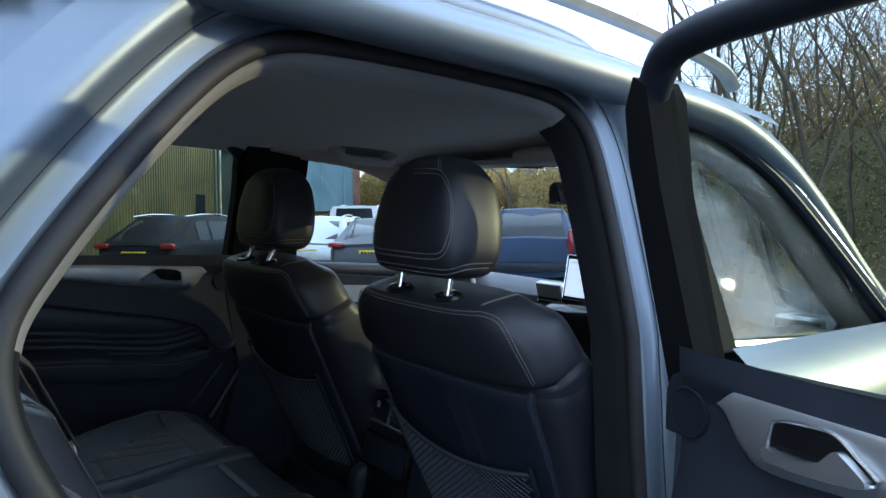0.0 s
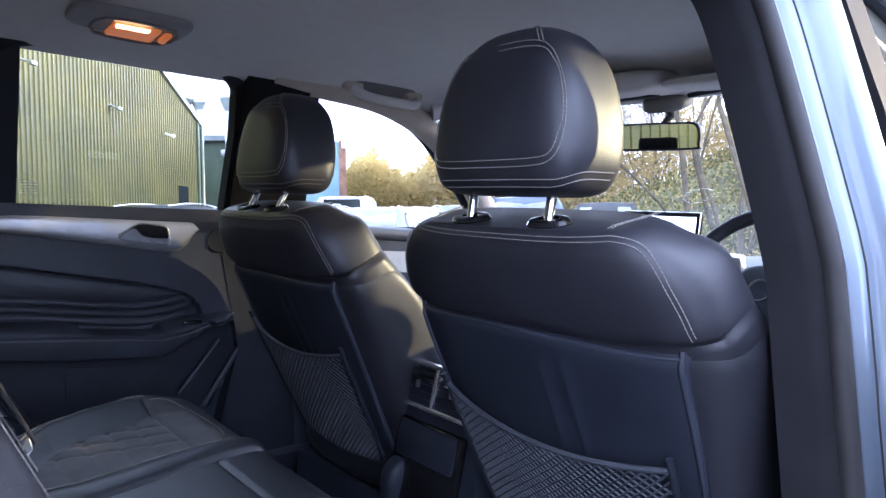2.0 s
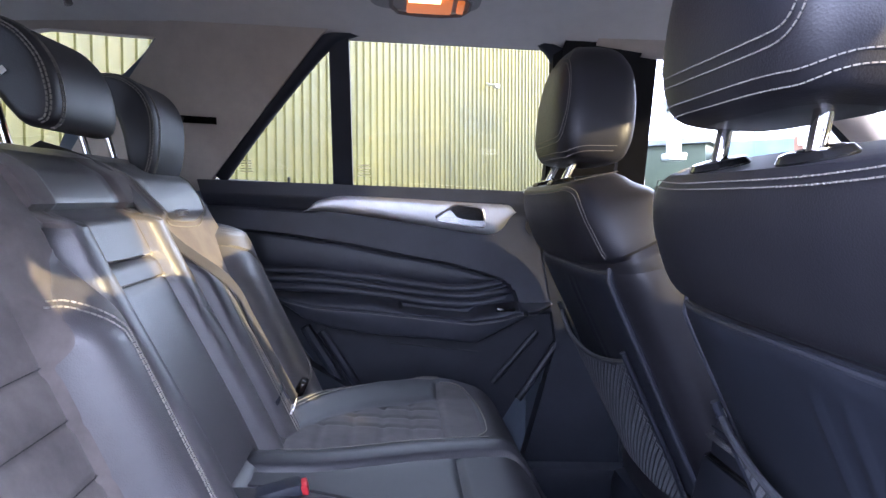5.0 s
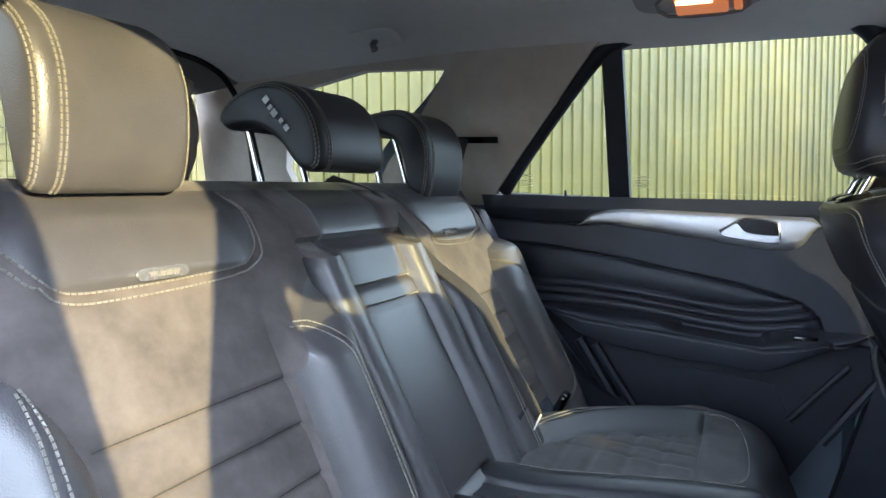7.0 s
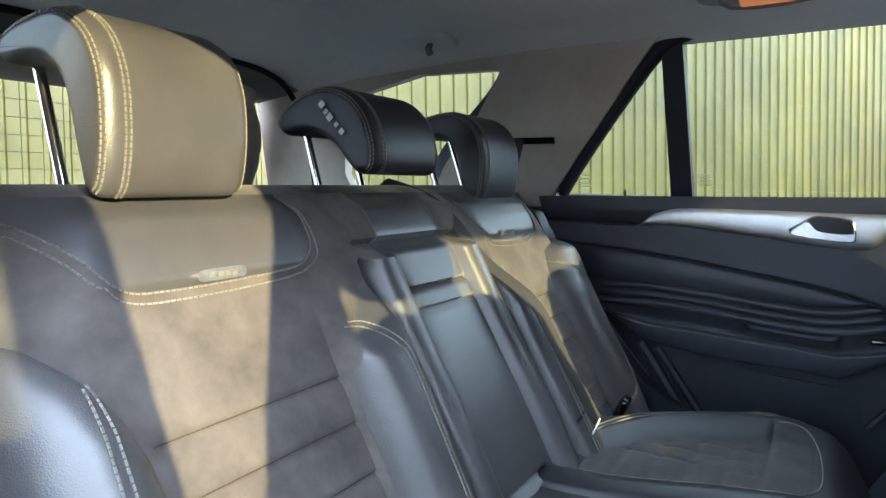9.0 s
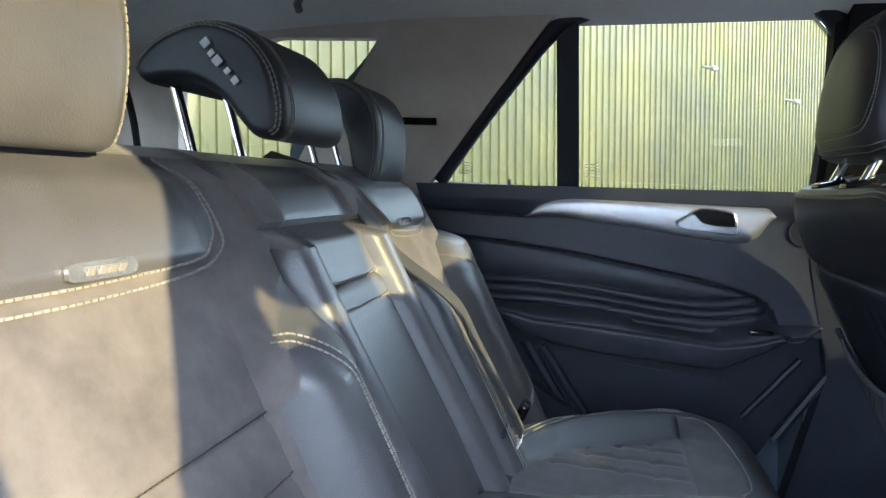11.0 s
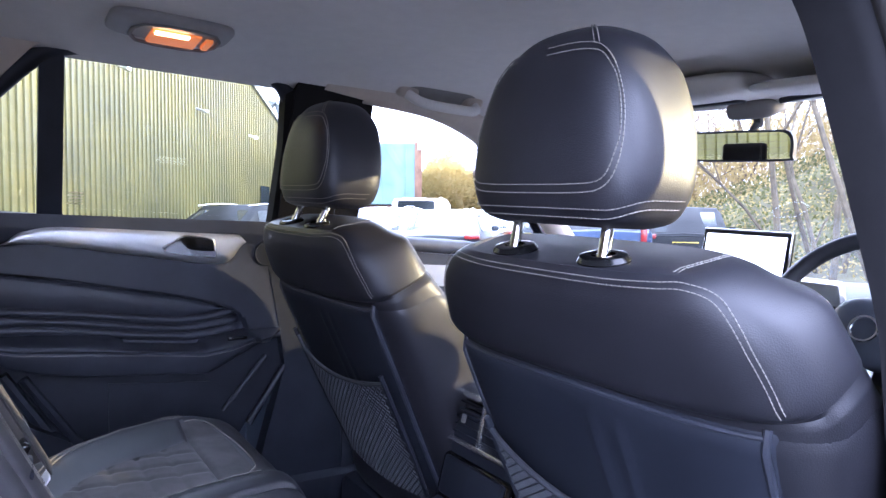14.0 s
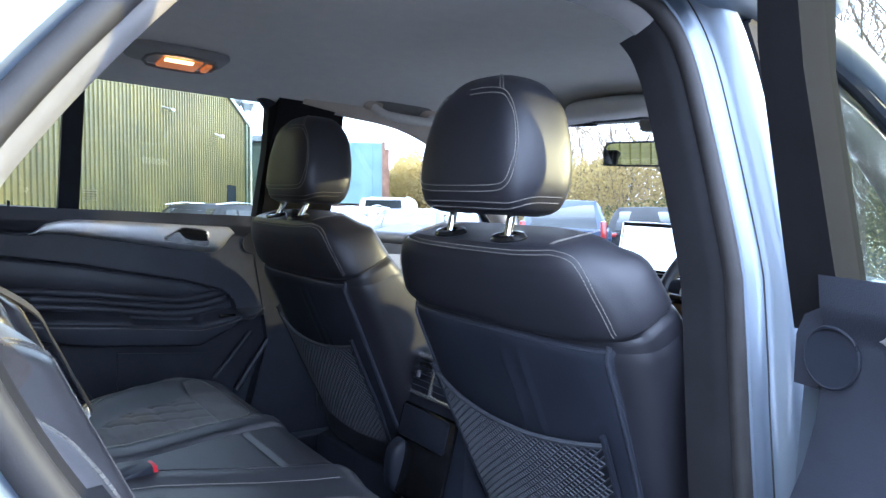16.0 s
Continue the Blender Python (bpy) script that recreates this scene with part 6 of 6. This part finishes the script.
for s_, z_ in ((14.8, 4.5), (19.1, 4.22), (23.4, 3.97)):
    fl = part("flood_light", moved(merge(box(0, 0, 0, 0.20, 0.12, 0.10, 0.03), cyl((0, 0, 0), (0, -0.3, 0.1), 0.03, 8)), Matrix.Translation(W_FOOT + W_DIR * s_ + W_N * 0.28 + Vector((0, 0, z_))) @ Matrix.Rotation(radians(-37), 4, "Z")), WHITE if s_ > 22 else STEEL, shed, "small flood light")

# second dark building with flues, beyond the shed
b2 = thing("dark_workshop", "dark green metal workshop behind the shed", "industrial building", m=Matrix())
c2 = W_FOOT + W_DIR * 40
part("wall", moved(box(0, 0, 2.2, 16, 10, 5.0), Matrix.Translation(c2 + W_N * -3.5) @ Matrix.Rotation(radians(-37), 4, "Z")), SHED_DARK, b2, smooth=False)
part("roof", moved(box(0, 0, 4.85, 16.6, 10.6, 0.25), Matrix.Translation(c2 + W_N * -3.5) @ Matrix.Rotation(radians(-37), 4, "Z")), ROOF_GREY, b2, smooth=False)
def flue(yaw, d, z0, z1, r):
    root = thing("steel_flue", "galvanised steel flue pipe with a wide cowl", "flue", "steel flues", m=Matrix())
    p = bear(yaw, d)
    part("pipe", cyl(p + Vector((0, 0, z0)), p + Vector((0, 0, z1)), r, 16), STEEL, root)
    part("cowl", merge(cyl(p + Vector((0, 0, z1 - 0.05)), p + Vector((0, 0, z1 + r * 1.6)), r * 1.05, 16, r * 1.8), cyl(p + Vector((0, 0, z1 + r * 1.6)), p + Vector((0, 0, z1 + r * 2.6)), r * 1.8, 16, r * 1.5)), STEEL, root)
    part("foot_bracket", moved(box(0, 0, 0, r * 2.6, r * 2.6, 0.3, 0.03), Matrix.Translation(p + Vector((0, 0, z0)))), STEEL, root)
flue(70.4, 30.0, 4.6, 5.7, 0.24)
flue(69.2, 30.0, 1.2, 5.7, 0.17)
flue(66.7, 30.0, 3.9, 5.7, 0.30)

# pale blue steel container on a dark base
cb = thing("steel_container", "pale blue steel container raised on a rusty base", "container", m=Matrix())
cm = Matrix.Translation(bear(60.8, 31, 0)) @ Matrix.Rotation(radians(58), 4, "Z")
part("body", moved(box(0, 3, 3.15, 2.9, 7, 2.75, 0.03), cm), BLUE_STEEL, cb, smooth=False)
for k in range(3):
    part("door_rib", moved(box(-1.0 + 1.0 * k, -0.53, 3.15, 0.06, 0.06, 2.6, 0.01), cm), BLUE_STEEL, cb, smooth=False)
for k in range(4):
    part("latch", moved(box(-0.9 + 0.6 * k, -0.56, 2.7 + 0.5 * (k % 2), 0.16, 0.05, 0.06), cm), BLUE_STEEL, cb, smooth=False)
part("edge_frame", moved(merge(box(1.47, -0.48, 3.15, 0.14, 0.14, 2.85), box(1.62, 0.2, 3.0, 0.2, 1.2, 2.5)), cm), RUST, cb, smooth=False)
part("base", moved(box(0, 3, 0.85, 2.6, 6.6, 1.8, 0.05), cm), RUST, cb, smooth=False)
for k in (-0.9, 0.1):
    part("roof_vent", moved(merge(box(k, 0.2, 4.75, 0.42, 0.42, 0.5, 0.03), box(k, 0.2, 5.0, 0.5, 0.5, 0.08, 0.02)), cm), STEEL, cb, smooth=False)


# parked cars: lofted body, glasshouse, wheels, lights
def parked_car(paint, label, where, heading, length=4.4, height=1.46, width=1.8, boot=0.25, van=False, tall_lamps=False):
    root = thing("parked_car", label, "car", "parked cars", m=Matrix.Translation(where) @ Matrix.Rotation(radians(heading), 4, "Z"))
    hw, L = width / 2, length
    ys = [0, 0.03, 0.10, 0.22, 0.5, 0.66, 0.72, 0.80, 0.92, 0.98, 1.0]
    belt = [0.70, 0.90, 0.95, 0.95, 0.93, 0.92, 0.91, 0.88, 0.80, 0.70, 0.55]
    ws = [0.86, 0.94, 0.98, 1.0, 1.0, 1.0, 1.0, 0.99, 0.95, 0.86, 0.78]
    loops = []
    for k, b, w in zip(ys, belt, ws):
        b *= height / 1.46
        x = hw * w
        loops.append([(-x, k * L, 0.28), (-x * 1.0, k * L, 0.50), (-x, k * L, b - 0.10), (-x * 0.95, k * L, b), (0, k * L, b + 0.03), (x * 0.95, k * L, b), (x, k * L, b - 0.10), (x, k * L, 0.50), (x, k * L, 0.28), (0, k * L, 0.22)])
    part("body", rings(loops), PAINT[paint], root)
    h = height
    r0, r1 = (0.03, 0.66) if not van else (0.01, 0.78)
    gy = [0.02 + 0.0 * boot, 0.05 + boot * 0.25, 0.16 + boot * 0.25, 0.36, 0.50, 0.60, 0.74]
    if van:
        gy = [0.0, 0.01, 0.04, 0.36, 0.55, 0.68, 0.84]
    gz = [0.88, 0.93, h - 0.03, h, h - 0.02, h - 0.09, 0.86]
    if not van:
        gz[1] = 1.15
    gl = []
    for k, z in zip(gy, gz):
        t = (z - 0.86) / (h - 0.86)
        x = hw * lerp(0.95, 0.74 if not van else 0.86, max(0, t))
        gl.append([(-hw * 0.95, k * L, 0.84), (-lerp(hw * 0.95, x, 0.9), k * L, lerp(0.84, z, 0.86)), (-x * 0.9, k * L, z), (0, k * L, z + 0.025), (x * 0.9, k * L, z), (lerp(hw * 0.95, x, 0.9), k * L, lerp(0.84, z, 0.86)), (hw * 0.95, k * L, 0.84)])
    part("cabin", rings(gl), PAINT[paint], root)
    top = lambda u: table(u, gy, gz)
    # windows stand just proud of the cabin
    def side_pane(sx, y0, y1, nm="side_window"):
        pts = []
        for yy in np.linspace(y0, y1, 6):
            pts.append((yy, 0.96))
        for yy in np.linspace(y1, y0, 6):
            pts.append((yy, max(0.97, min(top(yy) - 0.10, h - 0.12))))
        def lift(a, z, d):
            zz = top(a)
            t = max(0, (zz - 0.86) / (h - 0.86))
            xr = hw * lerp(0.95, 0.74 if not van else 0.86, t)
            f = min(1, max(0, (z - 0.84) / max(0.05, 0.86 * (zz - 0.84))))
            return Vector((sx * (lerp(hw * 0.95, lerp(hw * 0.95, xr, 0.9), f) + 0.004 + d), a * L, z))
        part(nm, prism(pts, lift, 0.006), CAR_GLASS, root, "dark side window")
    for sx in (-1, 1):
        if van:
            side_pane(sx, 0.60, 0.76)
        else:
            side_pane(sx, 0.16 + boot * 0.2, 0.30)
            side_pane(sx, 0.32, 0.48)
            side_pane(sx, 0.50, 0.68)
    yb, zt = gy[1], h - 0.10
    def rear(a, z, d):
        yy = table(z, [gz[0], gz[1] + 0.001, gz[2] + 0.002], gy[:3]) * L if not van else 0.0
        return Vector((a, yy - 0.012 - d, z))
    part("rear_window", prism([(-hw * 0.70, 0.98), (hw * 0.70, 0.98), (hw * 0.62, zt), (-hw * 0.62, zt)], rear, 0.006), CAR_GLASS, root, "dark rear window")
    def fronts(a, z, d):
        yy = table(-z, [-gz[5], -gz[6]], gy[5:7]) * L
        return Vector((a, yy + 0.02 + d, z))
    part("windscreen", prism([(-hw * 0.78, 0.92), (hw * 0.78, 0.92), (hw * 0.66, h - 0.12), (-hw * 0.66, h - 0.12)], fronts, 0.006), CAR_GLASS, root, "dark windscreen")
    for sx in (-1, 1):
        if van:
            part("tail_light", box(sx * hw * 0.92, -0.01, 1.0, 0.12, 0.06, 0.45, 0.02), TAIL, root, "red tail light")
        else:
            part("tail_light", box(sx * hw * 0.80, 0.045, 0.95 if tall_lamps else 0.88, 0.12 if tall_lamps else 0.30, 0.10, 0.50 if tall_lamps else 0.10, 0.03), TAIL, root, "red tail light")
        part("head_light", box(sx * hw * 0.70, L * 0.965, 0.68, 0.34, 0.12, 0.14, 0.04), CHROME, root, "clear head light")
        part("door_mirror", moved(pillow(0.09, 0.07, 0.07, 0.6, 0.6, nu=10, nv=16), Matrix.Translation((sx * (hw + 0.09), L * 0.63, 1.0))), PAINT[paint], root)
        part("roof_rail", tube([(sx * hw * 0.66, L * 0.18, h - 0.02), (sx * hw * 0.67, L * 0.3, h + 0.03), (sx * hw * 0.67, L * 0.46, h + 0.03), (sx * hw * 0.66, L * 0.58, h - 0.04)], 0.014, 6), CHROME if paint != "white" else PAINT["white"], root)
        for k in (0.17, 0.80):
            w = part("wheel", cyl((sx * (hw - 0.20), k * L, 0.32), (sx * (hw + 0.005), k * L, 0.32), 0.32, 24), TYRE, root, "black tyre on alloy rim")
            part("rim", cyl((sx * (hw + 0.004), k * L, 0.32), (sx * (hw + 0.012), k * L, 0.32), 0.21, 16), STEEL, w)
    pl = part("number_plate", box(0, -0.012 if van else 0.02, 0.72, 0.52, 0.02, 0.11, 0.004), PLATE, root, "yellow number plate")
    part("plate_bars", merge(*[box(-0.19 + 0.063 * k, -0.024 if van else 0.008, 0.72, 0.04, 0.004, 0.06) for k in range(7)]), GLOSS_BLACK, pl, smooth=False)
    part("rear_bumper", box(0, 0.03, 0.45, width * 0.88, 0.16, 0.20, 0.05), PLASTIC, root)
    return root


for paint, lab, yaw, d, hd, kw in (
        ("black", "parked black estate car with roof rails and red tail lights", 75.5, 14.0, 40, {"height": 1.48, "length": 4.8}),
        ("grey", "parked dark grey saloon car beside the shed", 70.3, 19.0, 36, {"height": 1.44}),
        ("white", "parked pale car by the shed doorway", 68.6, 25.0, 30, {"height": 1.55}),
        ("silver", "parked silver hatchback with red tail lights", 62.0, 14.0, 48, {"height": 1.46}),
        ("white", "parked white panel van", 58.0, 21.0, 50, {"height": 1.85, "length": 4.9, "van": True}),
        ("grey", "parked dark grey hatchback", 56.3, 13.0, 48, {"height": 1.40, "boot": 0.6}),
        ("silver", "parked silver-blue car in the car park", 52.5, 17.0, 45, {"height": 1.45}),
        ("grey", "parked grey car further off", 49.0, 20.0, 40, {"height": 1.50}),
        ("navy", "parked navy blue tall estate with long red tail lights", 42.5, 13.0, 42, {"height": 1.62, "length": 4.8, "width": 1.92, "tall_lamps": True}),
        ("black", "parked black car by the bank", 36.0, 15.0, 35, {"height": 1.50})):
    p = bear(yaw, d)
    p.z = ground_z(p.x, p.y)
    parked_car(paint, lab, p, hd, **kw)


# ---- trees ----
def bare_tree(seed, height, label, where, spread=0.5, stems=1, depth=5, girth=0.014):
    rnd = random.Random(seed)
    trunk, twigs = [], []

    def grow(p, d, length, r, level):
        n = 4 if level < 3 else 3
        pts, rad = [p], [r]
        for i in range(n):
            d = (d + Vector((rnd.uniform(-1, 1), rnd.uniform(-1, 1), rnd.uniform(-0.4, 0.8))) * (0.13 + 0.03 * level)).normalized()
            p = p + d * (length / n)
            pts.append(p)
            rad.append(r * (1 - 0.42 * (i + 1) / n))
        (trunk if level < 2 else twigs).append(tube(pts, rad, 7 if level < 1 else 5 if level < 3 else 3))
        if level >= depth:
            return
        kids = rnd.randint(2, 3) + (1 if level > 1 else 0)
        for k in range(kids):
            at = rnd.uniform(0.35, 1.0) if k else 1.0
            q = pts[min(n, max(1, int(at * n)))]
            ang = rnd.uniform(0, 6.283)
            side = d.orthogonal().normalized()
            side.rotate(Matrix.Rotation(ang, 3, d))
            nd = (d + side * rnd.uniform(0.35, 0.95) * (0.6 + spread) + Vector((0, 0, 0.15))).normalized()
            grow(q, nd, length * rnd.uniform(0.58, 0.80), rad[-1] * rnd.uniform(0.62, 0.85) if k else rad[-1], level + 1)
    root = thing("bare_tree", label, "tree", "bare winter trees", m=Matrix.Translation(where))
    for s_ in range(stems):
        a = rnd.uniform(0, 6.283)
        lean = 0.10 if stems == 1 else 0.32
        grow(Vector((0.25 * math.cos(a) * (stems > 1), 0.25 * math.sin(a) * (stems > 1), -0.3)), Vector((lean * math.cos(a), lean * math.sin(a), 1)).normalized(), height * 0.34, height * girth, 0)
    part("trunk", merge(*trunk), BARK, root)
    part("branches", merge(*twigs), TWIG, root)
    return root


rnd = random.Random(7)
spots = [(45, 30), (41, 28), (37.5, 27), (33, 26), (29.5, 26), (24, 24), (20.5, 23), (15.5, 22), (10, 22), (4, 21), (-4, 20), (-13, 19), (-34, 18), (-44, 17), (47, 27), (43, 29), (38, 31), (33.5, 30), (26, 17), (22, 19), (18, 15), (13, 18), (7, 14), (0, 17), (3, 15), (-9, 16), (-40, 13), (-45, 15), (-62, 14), (27, 12.5), (21, 11.5), (15.5, 12), (-34, 15), (-37, 12), (-43, 14), (-47, 11), (-55, 13), (-4, 13), (1, 11.5), (-6, 12), (-9, 14.5), (-33, 14)]
for i, (yaw, d) in enumerate(spots):
    p = bear(yaw, d)
    p.z = ground_z(p.x, p.y)
    bare_tree(100 + i, rnd.uniform(8, 11), "bare winter tree with thin pale branches on the bank" if i % 2 else "bare multi-stemmed tree on the earth bank", p, rnd.uniform(0.2, 0.5), 3 if i % 3 == 0 else 1 + i % 2, 6 if (12 < yaw < 34 and d < 20) or (-60 < yaw < -5 and d < 14.5) else 5, 0.0065 if 8 < yaw < 50 else 0.011)


# scrub, hedge and ivy: many small leaves and twigs
def leaf_mass(name, seed, count, place, size, mat, label):
    r = np.random.default_rng(seed)
    verts, faces = [], []
    for i in range(count):
        c = place(r)
        a = Vector(r.normal(size=3)).normalized()
        b = a.orthogonal().normalized()
        s_ = size * r.uniform(0.5, 1.4)
        k = len(verts)
        verts += [tuple(c + a * s_), tuple(c + b * s_ * 0.5), tuple(c - a * s_), tuple(c - b * s_ * 0.5)]
        faces.append((k, k + 1, k + 2, k + 3))
    return solid(name, (verts, faces), mat, label, "vegetation", kind="stuff", smooth=False)


def twig_mass(name, seed, count, place, size, mat, label):
    r = np.random.default_rng(seed)
    verts, faces = [], []
    for i in range(count):
        c = place(r)
        a = Vector((r.normal() * 0.6, r.normal() * 0.6, abs(r.normal()) + 0.25)).normalized()
        b = a.orthogonal().normalized()
        b.rotate(Matrix.Rotation(r.uniform(0, 6.28), 3, a))
        s_ = size * r.uniform(0.4, 1.5)
        w = 0.010 * r.uniform(0.5, 2.0)
        k = len(verts)
        verts += [tuple(c + b * w), tuple(c - b * w), tuple(c + a * 2 * s_)]
        faces.append((k, k + 1, k + 2))
    return solid(name, (verts, faces), mat, label, "vegetation", kind="stuff", smooth=False)


def thicket_place(y0, y1, d0, d1, h, gap):
    def f(r):
        while True:
            yaw, d = r.uniform(y0, y1), r.uniform(d0, d1)
            if not gap[0] < yaw < gap[1]:
                break
        p = bear(yaw, d)
        top = h * (0.8 + 0.5 * noise.noise(Vector((yaw * 0.2, d * 0.2, 3.0))))
        return Vector((p.x, p.y, ground_z(p.x, p.y) + top * r.uniform(0, 1)))
    return f


def hedge_place(y0, y1, d0, d1, h, lumps=9.0):
    def f(r):
        yaw, d = r.uniform(y0, y1), r.uniform(d0, d1)
        p = bear(yaw, d)
        top = h * (0.72 + 0.22 * noise.noise(Vector((yaw * 0.35, d * 0.15, lumps))) + 0.16 * noise.noise(Vector((yaw * 1.1, d * 0.5, lumps))))
        return Vector((p.x, p.y, ground_z(p.x, p.y) + max(0.2, top) * r.uniform(0, 1) ** 0.7))
    return f


leaf_mass("golden_scrub", 1, 70000, hedge_place(38, 60, 36, 46, 5.6), 0.12, LEAF_GOLD, "tall golden winter scrub beyond the car park")
leaf_mass("bank_brush", 5, 30000, hedge_place(14, 44, 23, 31, 3.2), 0.065, LEAF_GOLD, "golden brush and dry branches on the bank")
twig_mass("roadside_thicket", 8, 42000, thicket_place(-75, 6, 17, 26, 8.5, (-26.2, -20.2)), 0.55, BARK, "dense bare winter thicket beyond the car")
twig_mass("bank_thicket", 9, 14000, thicket_place(10, 44, 24, 34, 5.5, (0, 0)), 0.5, TWIG, "fine bare branches of the thicket on the bank")
leaf_mass("green_scrub", 2, 5000, hedge_place(46, 53, 38, 44, 5.0, 3.0), 0.16, LEAF_GREEN, "green evergreen scrub among golden bushes")
leaf_mass("bank_ivy", 3, 30000, hedge_place(-20, 44, 17, 27, 0.6, 5.0), 0.05, LEAF_GREEN, "low ivy and bramble on the bank")
leaf_mass("bank_dry_leaves", 4, 30000, hedge_place(-40, 42, 16, 28, 0.6, 1.0), 0.045, LEAF_GOLD, "dry golden brush on the bank")
